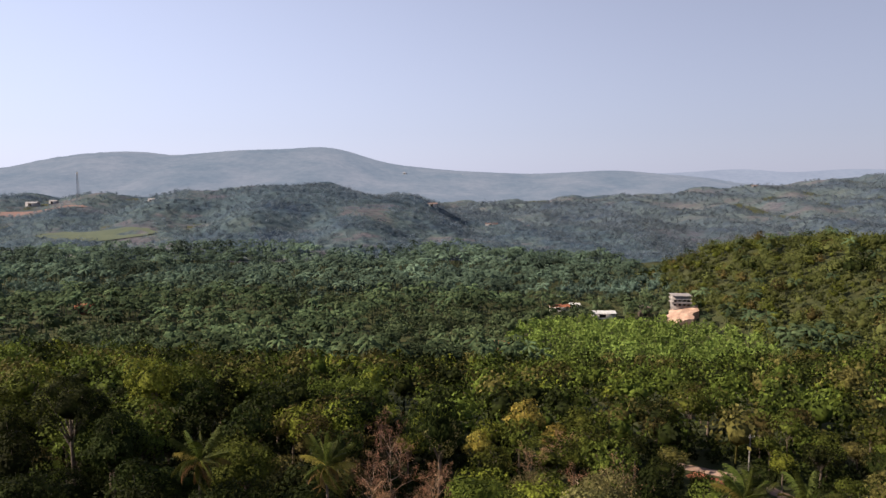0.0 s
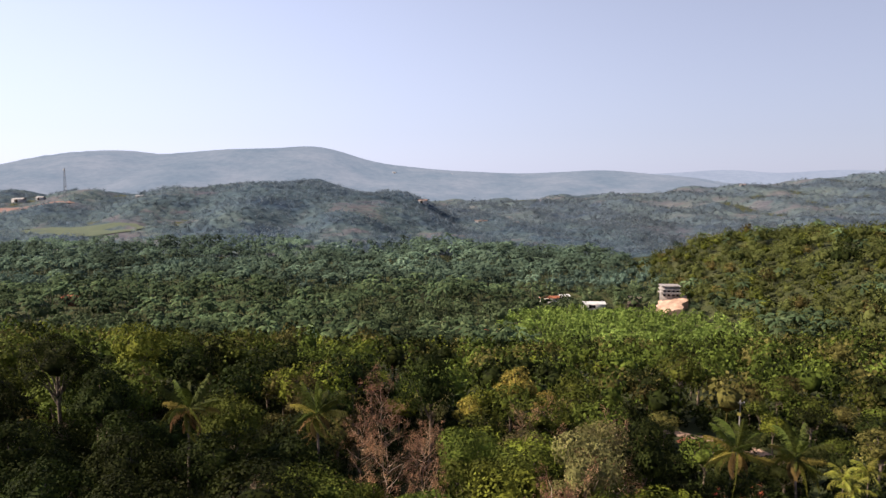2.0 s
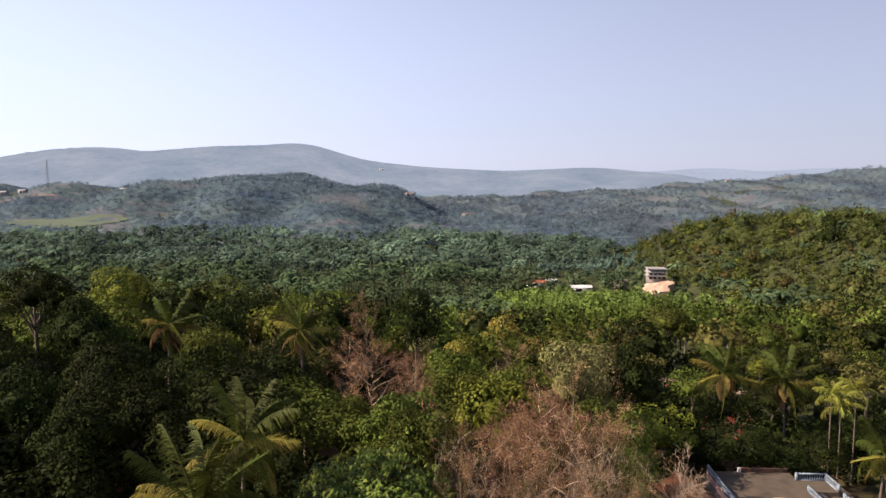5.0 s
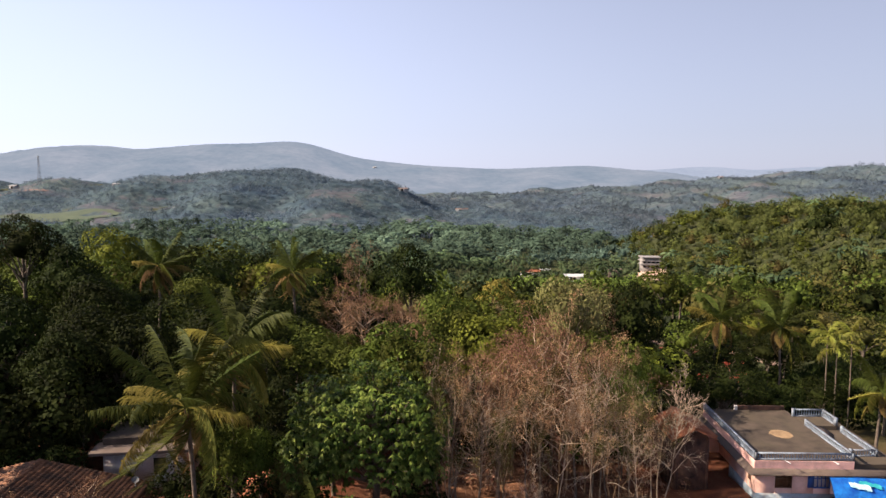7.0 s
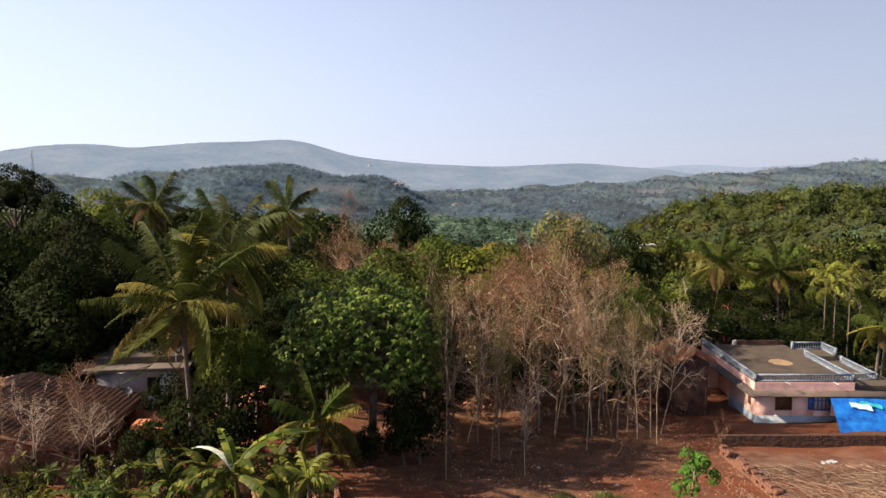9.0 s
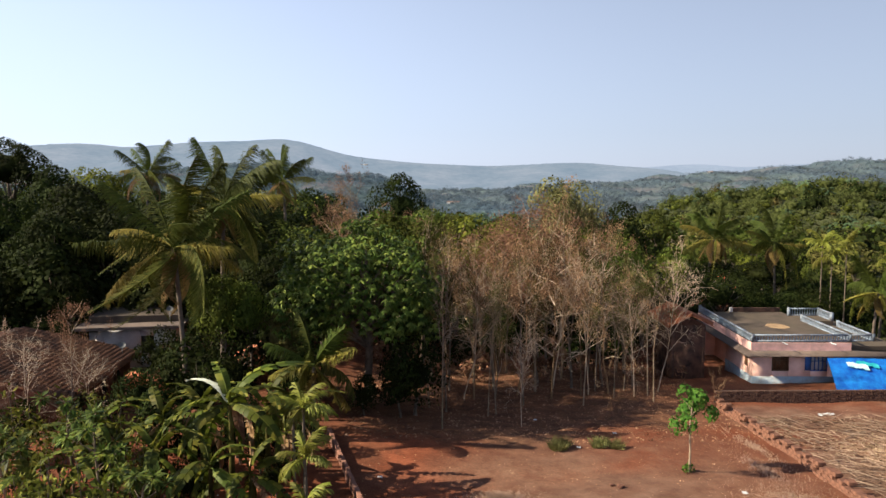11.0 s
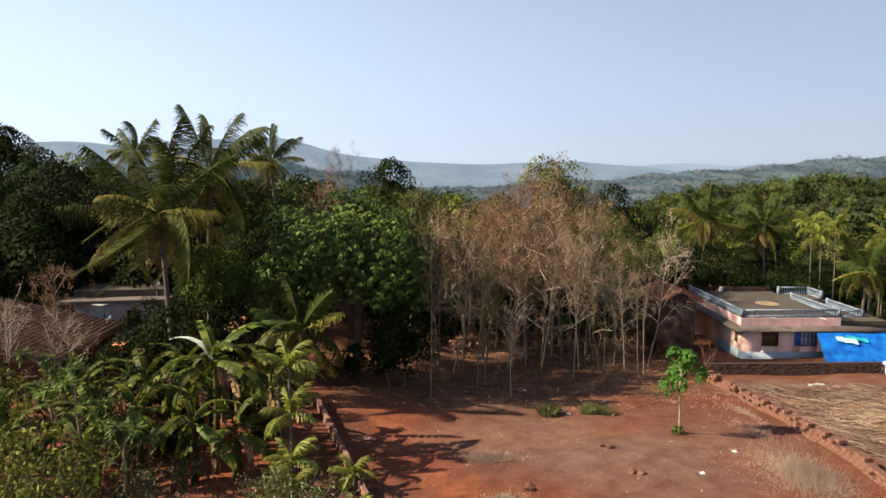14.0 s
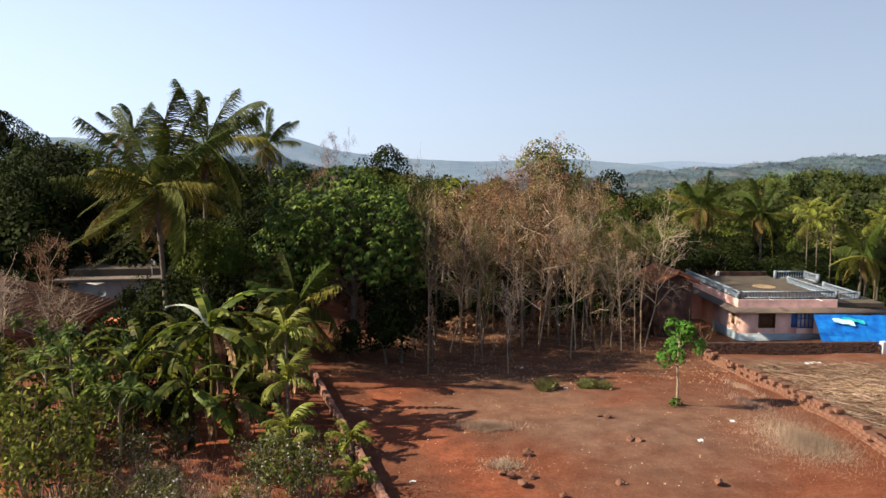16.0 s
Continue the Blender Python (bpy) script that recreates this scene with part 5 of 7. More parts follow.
def fill_plateau():
    rng = np.random.default_rng(77)
    for y in np.arange(60, 128, 6.6):
        for x in np.arange(-0.66 * y - 12, 0.72 * y + 12, 6.8):
            px, py = x + rng.uniform(-2.4, 2.4), y + rng.uniform(-2.4, 2.4)
            if keep_clear(px, py):
                continue
            left = px < -12
            # only dark kinds at left and behind the house, for the shade there
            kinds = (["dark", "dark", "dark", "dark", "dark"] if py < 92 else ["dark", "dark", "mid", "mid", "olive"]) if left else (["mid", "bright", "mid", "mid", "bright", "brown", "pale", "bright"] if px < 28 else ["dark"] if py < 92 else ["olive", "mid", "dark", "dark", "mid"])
            k = kinds[int(rng.integers(0, len(kinds)))]
            if py > 118 and rng.random() < 0.10:
                k = "yellow"
            gz = ground_z(px, py)
            tall = rng.uniform(7.5, 13.5) if left else rng.uniform(6.0, 12.0)
            if px > 26:
                tall *= 0.8
            tree(k, px, py, gz + tall, rng.uniform(0.9, 1.35))


def undergrowth():
    """Scrub that closes the woods down to the ground."""
    rng = np.random.default_rng(31)
    fine = [clump(k + 60, 230, 0.15, 0.9, 9, stem=False) for k in range(5)]
    x, y = jittered(-75, 80, 60, 134, 3.6, rng)
    ok = (np.abs(x) < 0.68 * y + 8) & ~((x > -6) & (x < 25) & (y < 68)) & ~((x > 21) & (x < 62) & (y < 75)) & ~((y - (119.5 - 1.1 * (x - 44)) < 10.0) & (y - (119.5 - 1.1 * (x - 44)) > np.where(x > 49, -4.0, -1.0)) & (x > 41) & (x < 60))
    ok &= ~((x < -15) & (x > -30) & (y < 63))
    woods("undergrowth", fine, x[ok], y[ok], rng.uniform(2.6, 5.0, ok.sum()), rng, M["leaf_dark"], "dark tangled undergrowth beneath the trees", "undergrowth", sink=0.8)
    x, y = jittered(0, 21, 48, 66, 3.2, rng)
    ok = rng.random(len(x)) < 0.8
    thin = []
    for k in range(4):
        t = Heap()
        r2 = np.random.default_rng(400 + k)
        for q in range(3):
            branching(r2, t, (r2.normal(0, 0.05), r2.normal(0, 0.05), 0), (r2.normal(0, 0.22), r2.normal(0, 0.22), 1), 0.5, 0.0046, 2, 0.5, 4, (2, 4), None, 0.3, 0.0022)
        thin.append(proto(t))
    woods("dry_saplings", thin, x[ok], y[ok], rng.uniform(1.2, 4.0, ok.sum()), rng, M["twig"], "thin dry saplings between the bare trees", "brushwood", sink=0.1)
    x, y = jittered(-7, 24, 62, 70, 2.2, rng)
    woods("brushwood", fine, x, y, rng.uniform(1.2, 2.8, len(x)), rng, M["brush"], "dry brown brushwood behind the bare trees", "undergrowth", sink=0.3)


undergrowth()
fill_plateau()
coconut(-14.2, 44.5, 11.0, (-0.5, 0.0), 1, "tall coconut palm with long drooping yellow-green fronds", 6.3, 32, old=4)
coconut(-12.4, 49.6, 13.4, (0.3, 0.4), 2, "coconut palm standing close behind another", 5.4, 26)
coconut(-27.8, 80, 15.3, (0.4, 0), 3, "coconut palm with a skirt of brown fronds", 4.6, 24, old=8)
coconut(-13.4, 80, 14.6, (-0.4, 0.2), 4, "coconut palm with a skirt of brown fronds", 4.6, 24, old=8)
coconut(37.6, 86.6, 7.4, (1.2, 0), 5, "leaning coconut palm behind the pink house", 5.2, 26, old=8)
coconut(45, 86.5, 6.6, (-0.6, 0), 6, "coconut palm behind the pink house", 5.0, 26, old=7)
coconut(47.5, 70, 3.4, (0.4, 0), 7, "low coconut palm beside the pink house", 4.4, 22)
coconut(-5.6, 42, 4.2, (0.1, 0), 8, "young coconut palm with short trunk", 3.6, 16, old=2)
for k, (ax, ay, az) in enumerate([(46.2, 78, 8.0), (47.0, 77.4, 6.8), (50.6, 80.5, 7.6), (55.5, 79, 6.4)]):
    areca(ax, ay, az - ground_z(ax, ay) - 0.6, 300 + k, 2.6, 11)


# ---------------------------------------------------------------- pink house
def window(parent, x, z, w, h, y, frame_mat, pane_mat, bars, shutter=None):
    """A barred window set into a front wall that faces -y."""
    f = Heap()
    for a, b, c, d in ((x - 0.07, x + w + 0.07, z - 0.07, z), (x - 0.07, x + w + 0.07, z + h, z + h + 0.07), (x - 0.07, x, z, z + h), (x + w, x + w + 0.07, z, z + h)):
        box(f, a, b, y - 0.05, y + 0.10, c, d)
    win = part("window", f, frame_mat, parent)
    p = Heap()
    box(p, x, x + w, y + 0.10, y + 0.13, z, z + h)
    part("pane", p, pane_mat, win)
    for k in range(bars):
        b = Heap()
        cx = x + w * (k + 1) / (bars + 1)
        box(b, cx - 0.035, cx + 0.035, y, y + 0.07, z, z + h)
        part("window_bar", b, frame_mat, win)
    b = Heap()
    box(b, x, x + w, y - 0.01, y + 0.06, z + h * 0.62, z + h * 0.62 + 0.06)
    part("transom", b, frame_mat, win)
    if shutter:
        s = Heap()
        box(s, x - 0.55, x - 0.08, y - 0.10, y - 0.06, z, z + h)
        part("shutter", s, shutter, win, "open blue shutter")
    return win


BALUSTER = []


def balustrade(parent, x0, y0, x1, y1, z, tall=0.6, gap=0.24):
    """A rail on small balusters between two points of a roof's edge."""
    n = math.hypot(x1 - x0, y1 - y0)
    a = math.atan2(y1 - y0, x1 - x0)
    m = pose(x0, y0, z, 0, 0, math.degrees(a))
    r = Heap()
    box(r, 0, n, -0.08, 0.08, 0.0, 0.10, m)
    box(r, -0.04, n + 0.04, -0.10, 0.10, tall - 0.11, tall, m)
    rail = part("balustrade", r, M["blue_rail"], parent, "weathered blue-grey concrete balustrade")
    if not BALUSTER:
        h = Heap()
        tube(h, [(0, 0, 0.10), (0, 0, 0.18), (0, 0, 0.30), (0, 0, 0.40), (0, 0, 0.50)], [0.05, 0.075, 0.05, 0.04, 0.06], 6)
        BALUSTER.append(h.mesh("baluster"))
        BALUSTER[0].materials.append(M["blue_rail"])
    k = max(2, int(n / gap))
    for i in range(k):
        o = part("baluster", BALUSTER[0], None, rail)
        o.matrix_basis = m @ pose((i + 0.5) * n / k, 0, 0) @ Matrix.Diagonal((1, 1, tall / 0.6, 1))
    for q in (0, n):
        s = Heap()
        box(s, q - 0.12, q + 0.12, -0.12, 0.12, 0, tall + 0.05, m)
        part("rail_post", s, M["blue_rail"], rail)


def pink_house():
    e = thing("house", pose(28.9, 58.6, -2.2, 0, 0, -4.0), "single-storey pink house with flat roof and blue-grey balustrade", "house")
    h = Heap()
    # front wall with two openings, other walls plain
    for x0, x1, z0, z1 in ((0.3, 1.95, -0.9, 2.35), (1.95, 3.35, -0.9, 0.92), (1.95, 3.35, 2.17, 2.35), (3.35, 5.2, -0.9, 2.35), (5.2, 6.6, -0.9, 0.92), (5.2, 6.6, 2.17, 2.35), (6.6, 12.6, -0.9, 2.35)):
        box(h, x0, x1, 0.3, 0.53, z0, z1)
    box(h, 0.3, 0.53, 0.53, 1.3, -0.9, 2.35)
    box(h, 0.3, 0.53, 1.3, 2.1, -0.9, 1.0)
    box(h, 0.3, 0.53, 1.3, 2.1, 2.1, 2.35)
    box(h, 0.3, 0.53, 2.1, 6.4, -0.9, 2.35)
    box(h, 0.3, 12.6, 12.8, 13.0, -0.9, 2.35)
    box(h, 1.6, 1.8, 6.4, 12.8, -0.9, 2.35)
    box(h, 12.4, 12.6, 0.53, 12.8, -0.9, 2.35)
    part("wall", h, M["peach_wall"], e, "faded peach-pink plaster wall")
    b = Heap()
    box(b, 0.27, 7.3, 0.265, 0.298, -0.9, 0.42)
    box(b, 0.265, 0.298, 0.3, 6.4, -0.9, 0.42)
    part("base_band", b, M["blue_band"], e, "faded blue band along the foot of the wall")
    s = Heap()
    g = [(-0.55, -0.55), (13.4, -0.55), (13.4, 13.6), (-0.55, 13.6)]
    f = [(0.02, 0.02), (8.42, 0.02), (8.42, 13.38), (0.02, 13.38)]
    v = [(x, y, 2.32) for x, y in g] + [(x, y, 2.40) for x, y in g] + [(x, y, 2.74) for x, y in f]
    s.add(v, [(0, 1, 5, 4), (1, 2, 6, 5), (2, 3, 7, 6), (3, 0, 4, 7), (4, 5, 9, 8), (5, 6, 10, 9), (6, 7, 11, 10), (7, 4, 8, 11), (3, 2, 1, 0)])
    part("sunshade", s, M["old_concrete"], e, "brown weathered sloping concrete sunshade")
    part("fascia", soft_box(0.0, 8.4, 0.0, 13.4, 2.70, 3.42), M["pink_wall"], e, "pink fascia under the roof edge")
    part("roof_deck", soft_box(0.02, 8.38, 0.02, 13.38, 3.42, 3.5), M["roof_deck"], e, "stained brown-grey flat roof")
    part("porch_roof", soft_box(8.42, 12.6, 0.4, 11.8, 2.66, 3.05), M["roof_deck"], e, "lower flat roof beside the main one")
    balustrade(e, 0.12, 0.12, 8.28, 0.12, 3.5)
    balustrade(e, 0.12, 0.12, 0.12, 13.28, 3.5)
    balustrade(e, 8.28, 0.12, 8.28, 8.6, 3.5)
    balustrade(e, 8.28, 11.4, 11.2, 11.4, 3.5, 0.75)
    balustrade(e, 11.2, 11.4, 11.2, 8.8, 3.5, 0.75)
    balustrade(e, 9.2, 2.2, 11.4, 2.2, 3.05)
    balustrade(e, 11.4, 2.2, 11.4, 8.0, 3.05)
    part("stair_landing", soft_box(8.42, 11.3, 8.7, 11.5, 3.05, 3.5), M["roof_deck"], e)
    k = Heap()
    for i in range(5):
        box(k, 8.6, 9.9, 7.3 - i * 0.26 + 0.0, 8.7, 3.05, 3.42 - i * 0.08)
    part("roof_stair", k, M["old_concrete"], e)
    part("parapet", soft_box(3.4, 8.2, 13.2, 13.42, 3.5, 3.95), M["laterite_dark"], e, "dark mossy back parapet")
    part("parapet_post", soft_box(3.1, 3.4, 13.1, 13.4, 3.5, 3.95), M["white_wall"], e, "white post of the parapet")
    part("drying_patch", grain_patch(), M["grain_heap"], e, "oval patch of grain spread to dry")
    window(e, 2.0, 0.96, 1.3, 1.2, 0.34, M["brown_wood"], M["brown_wood"], 3)
    window(e, 5.25, 0.96, 1.3, 1.2, 0.34, M["blue_paint"], M["sheet_white"], 3, M["blue_paint"])
    w = Heap()
    box(w, 0.34, 0.40, 1.3, 2.1, 1.0, 2.1)
    part("side_window", w, M["brown_wood"], e)
    for x in (2.6, 6.6):
        d = Heap()
        tube(d, [(x, 0.0, 3.44), (x + 0.25, -0.5, 3.36)], [0.04, 0.04], 6)
        part("drain_spout", d, M["sheet_white"], e, "short white drain spout")
    return e


def grain_patch():
    bm = bmesh.new()
    bmesh.ops.create_circle(bm, cap_ends=True, radius=1.0, segments=28, matrix=Matrix.LocRotScale((4.9, 6.3, 3.505), None, (1.0, 1.15, 1)))
    r = random.Random(4)
    for v in bm.verts:
        v.co.x += r.uniform(-0.08, 0.08)
        v.co.y += r.uniform(-0.08, 0.08)
    top = bmesh.ops.extrude_face_region(bm, geom=bm.faces[:])
    for v in [q for q in top["geom"] if isinstance(q, bmesh.types.BMVert)]:
        v.co = Vector((4.9, 6.3, 0)) + (v.co - Vector((4.9, 6.3, 0))) * 0.93
        v.co.z = 3.53
    return bm


pink_house()


def sheet(name, corners, material, waves_amp, label, category, nx=26, ny=20, seed=1, parent=None):
    """A slack cloth between four corners, with folds."""
    rng = np.random.default_rng(seed)
    a, b, c, d = [np.array(p, float) for p in corners]
    u, v = np.meshgrid(np.linspace(0, 1, nx), np.linspace(0, 1, ny))
    u, v = u[..., None], v[..., None]
    p = (a * (1 - u) + b * u) * (1 - v) + (d * (1 - u) + c * u) * v
    fold = np.sin(u[..., 0] * 31 + v[..., 0] * 4) * 0.35 + np.sin(u[..., 0] * 13 - v[..., 0] * 9) * 0.5 + rng.normal(0, 0.12, u[..., 0].shape)
    p[..., 2] += waves_amp * fold - 0.25 * waves_amp * 4 * (u * (1 - u))[..., 0] * (v * (1 - v))[..., 0] * 4
    p[..., 1] += waves_amp * 0.6 * fold
    i = np.arange(nx * ny).reshape(ny, nx)
    f = np.stack([i[:-1, :-1], i[:-1, 1:], i[1:, 1:], i[1:, :-1]], -1).reshape(-1, 4)
    top = p.reshape(-1, 3)
    n = len(top)
    ob = part(name, mesh_of(name, np.concatenate([top, top - np.array([0, 0, 0.012])]), [np.concatenate([f, f[:, ::-1] + n])]), material, parent, smooth=True)
    if parent is None:
        tagged(ob, label, category)
    return ob


M["tarp_turquoise"] = grainy("tarp_turquoise", (0.02, 0.30, 0.34), (0.05, 0.45, 0.50), 1.6, 6, 0.4, 0.4, 0.05)
TARP = [(34.4, 55.0, -2.15), (41.6, 54.3, -3.0), (42.2, 57.2, 0.0), (35.0, 57.7, 0.1)]
tarp = sheet("tarpaulin", TARP, M["tarp"], 0.10, "wrinkled blue tarpaulin slung from the sunshade of the pink house", "tarpaulin")


def on_tarp(u, v):
    a, b, c, d = [Vector(p) for p in TARP]
    return tuple(a.lerp(b, u).lerp(d.lerp(c, u), v) + Vector((0, -0.10, 0.10)))


sheet("patch", [on_tarp(0.20, 0.74), on_tarp(0.44, 0.66), on_tarp(0.42, 0.80), on_tarp(0.19, 0.86)], M["tarp_patch"], 0.06, "", "", 14, 10, 3, tarp)["label"] = "pale turquoise worn patch"
sheet("patch", [on_tarp(0.30, 0.83), on_tarp(0.56, 0.72), on_tarp(0.55, 0.82), on_tarp(0.32, 0.91)], M["tarp_turquoise"], 0.06, "", "", 14, 8, 5, tarp)["label"] = "turquoise patch"


# ---------------------------------------------------------------- walls, sheds
def block_mesh(name, w, d, h, material, seed):
    """A rough stone block."""
    r = random.Random(seed)
    bm = soft_box(-w / 2, w / 2, -d / 2, d / 2, 0, h, 0.025)
    for v in bm.verts:
        v.co += Vector((r.uniform(-1, 1), r.uniform(-1, 1), r.uniform(-1, 1))) * 0.018
    me = bpy.data.meshes.new(name)
    bm.to_mesh(me)
    bm.free()
    me.materials.append(material)
    return me


def block_wall(x0, y0, x1, y1, tall, material, label, seed, width=0.26, length=0.40, course=0.20, gaps=0.0):
    """A low wall of laterite blocks laid in courses along the ground."""
    rng = random.Random(seed)
    stones = [block_mesh("block", length - 0.008, width, course - 0.012, M[material], seed + k) for k in range(4)]
    n, a = math.hypot(x1 - x0, y1 - y0), math.atan2(y1 - y0, x1 - x0)
    e = thing("block_wall", pose(x0, y0, ground_z(x0, y0)), label, "wall", kind="structure")
    for c in range(round(tall / course)):
        k = int(n / length)
        for i in range(k):
            s = (i + 0.5 + 0.5 * (c % 2)) * length
            if s > n or (c > 0 and rng.random() < gaps * c):
                continue
            px, py = x0 + math.cos(a) * s, y0 + math.sin(a) * s
            o = part("block", stones[rng.randrange(4)], None, e)
            o.matrix_basis = pose(px - x0 + rng.uniform(-0.02, 0.02), py - y0, ground_z(px, py) - ground_z(x0, y0) - 0.06 + c * course, 0, 0, math.degrees(a) + rng.uniform(-3, 3))
    return e


block_wall(22.6, 50.4, 20.6, 26.5, 0.80, "laterite", "low tumbled wall of red laterite blocks", 11, width=0.42, length=0.44, gaps=0.16)
block_wall(23.0, 52.0, 36.4, 51.2, 1.0, "laterite_dark", "dark mossy laterite wall in front of the pink house", 21)
block_wall(-4.9, 42.5, -0.2, 24.0, 0.60, "laterite_pink", "low boundary wall of pinkish laterite blocks", 31, 0.24, 0.62, 0.30)
post = tagged(part("gate_pillar", soft_box(36.5, 36.95, 51.0, 51.45, -2.3, -0.75, 0.03), M["white_wall"]), "stained white plaster pillar at the wall's end", "pillar")


def tile_slope(heap, m, width, length, col=0.34, row=0.36, loose=0):
    """Courses of half-round roof tiles on a slope that runs down +y in m's frame."""
    nx, ny = int(width / col), int(length / row)
    arc = [(-0.5, -0.02), (-0.28, 0.13), (0.0, 0.19), (0.28, 0.13), (0.5, -0.02)]
    rng = random.Random(7)
    for j in range(ny):
        for i in range(nx):
            if j >= ny - loose and i < 30:
                continue
            lift = rng.uniform(0, 0.015)
            v = []
            for yy, zz in ((j * row, 0.03 + lift), ((j + 1.12) * row, 0.105 + lift)):
                for ax, az in arc:
                    v.append(tuple(m @ Vector(((i + 0.5 + ax * 0.95) * col, yy, az + zz))))
            v += [tuple(m @ Vector(((i + 0.5 + ax * 0.95) * col, (j + 1.12) * row, -0.01))) for ax, az in arc]
            heap.add(v, [(k, k + 1, k + 6, k + 5) for k in range(4)] + [(k + 5, k + 6, k + 11, k + 10) for k in range(4)])


def tiled_house(x0, x1, y0, y1, eave, ridge, wall_mat, tile_mat, label, foot, windows=(), single=False):
    """A house with a gabled tile roof whose ridge runs along y."""
    e = thing("tiled_house", pose(0, 0, 0), label, "house")
    h = Heap()
    box(h, x0 + 0.6, x0 + 0.85, y0 + 0.6, y1 - 0.6, foot, eave)
    box(h, x0 + 0.85, x1 - 0.85, y1 - 0.85, y1 - 0.6, foot, eave)
    box(h, x0 + 0.85, x1 - 0.85, y0 + 0.6, y0 + 0.85, foot, eave)
    cuts = sorted(windows)
    at = y0 + 0.6
    for w0, w1 in cuts + [(y1 - 0.6, y1 - 0.6)]:
        box(h, x1 - 0.85, x1 - 0.6, at, w0, foot, eave)
        if w1 > w0:
            box(h, x1 - 0.85, x1 - 0.6, w0, w1, foot, eave - 1.5)
            box(h, x1 - 0.85, x1 - 0.6, w0, w1, eave - 0.45, eave)
        at = w1
    xm = (x0 + x1) / 2
    for yy in (y0 + 0.6, y1 - 0.85):
        h.add([(x0 + 0.6, yy, eave), (x1 - 0.6, yy, eave), (xm, yy, ridge - 0.15), (x0 + 0.6, yy + 0.25, eave), (x1 - 0.6, yy + 0.25, eave), (xm, yy + 0.25, ridge - 0.15)], [(0, 1, 2), (3, 5, 4)])
    part("wall", h, M[wall_mat], e)
    for w0, w1 in cuts:
        # near-black panel stands in for the unlit room behind the opening
        b = Heap()
        box(b, x1 - 0.84, x1 - 0.78, w0, w1, eave - 1.5, eave - 0.45)
        part("window", b, M["dark_hole"], e, "dark unglazed window")
    for side in (-1, 1):
        run, fall = (x1 - x0) / 2, ridge - eave
        ln, an = math.hypot(run, fall), math.degrees(math.atan2(fall, run))
        m = (pose(xm, y0, ridge, 0, 0, -90) if side > 0 else pose(xm, y1, ridge, 0, 0, 90)) @ pose(0, 0, 0, -an, 0, 0)
        if side > 0:
            m = m @ pose(-(y1 - y0), 0, 0)
        else:
            m = m @ pose(-(y1 - y0), 0, 0)
        t = Heap()
        box(t, 0, y1 - y0, 0, ln, -0.06, 0.02, m)
        loose = 10 if single and side > 0 else 0
        tile_slope(t, m, y1 - y0, ln, loose=loose)
        slope = part("tiled_roof", t, M[tile_mat], e, "weathered clay tiles in courses")
        if loose:
            one = Heap()
            tile_slope(one, Matrix(), 0.341, 0.361)
            one = one.mesh("tile")
            one.materials.append(M[tile_mat])
            rng = random.Random(5)
            nx, ny = int((y1 - y0) / 0.34), int(ln / 0.36)
            for j in range(ny - loose, ny):
                for i in range(min(nx, 30)):
                    part("tile", one, None, slope, at=m @ pose(i * 0.34, j * 0.36, rng.uniform(-0.005, 0.02), rng.uniform(-1.5, 1.5), 0, rng.uniform(-2, 2)))
    r = Heap()
    tube(r, [(xm, y0 - 0.05, ridge + 0.06), (xm, (y0 + y1) / 2, ridge + 0.05), (xm, y1 + 0.05, ridge + 0.06)], [0.14, 0.14, 0.14], 8)
    part("ridge_tile", r, M[tile_mat], e)
    return e


tiled_house(-36.0, -19.5, 42.2, 53.0, 2.4, 4.3, "laterite", "tile", "old house with a low brown clay-tiled roof", -0.2, [(43.6, 44.9), (47.4, 48.6), (50.0, 50.9)], True)
tiled_house(22.6, 26.8, 61.0, 67.0, 2.1, 3.1, "laterite_dark", "red_tile", "brick shed with an orange tiled roof behind the bare trees", -4.2)
tiled_house(-13.0, -9.4, 51.5, 55.0, 1.6, 2.6, "laterite", "red_tile", "small shed with a red tiled roof", 0.0)


def flat_house():
    e = thing("flat_roofed_house", pose(-25.1, 56.2, 0.3, 0, 0, 5), "small white house with a flat concrete roof", "house")
    h = Heap()
    for x0, x1, z0, z1 in ((0.4, 4.2, 0, 3.2), (4.2, 5.2, 0, 1.1), (4.2, 5.2, 2.5, 3.2), (5.2, 6.8, 0, 3.2)):
        box(h, x0, x1, 0.5, 0.72, z0, z1)
    box(h, 0.4, 0.62, 0.72, 6.8, 0, 3.2)
    box(h, 0.62, 6.58, 6.6, 6.8, 0, 3.2)
    part("wall", h, M["white_wall"], e)
    s = Heap()
    box(s, 6.58, 6.8, 0.72, 6.8, 0, 3.2)
    part("side_wall", s, M["pink_wall"], e, "pink side wall")
    part("roof_slab", soft_box(-0.4, 7.6, -0.5, 7.4, 3.2, 3.45), M["old_concrete"], e, "grey-brown roof slab with an overhang")
    part("upper_slab", soft_box(0.2, 7.0, 1.2, 6.8, 3.45, 4.0), M["roof_deck"], e)
    w = Heap()
    box(w, 4.2, 5.2, 0.60, 0.66, 1.1, 2.5)
    part("window", w, M["dark_hole"], e, "dark window")
    return e


flat_house()


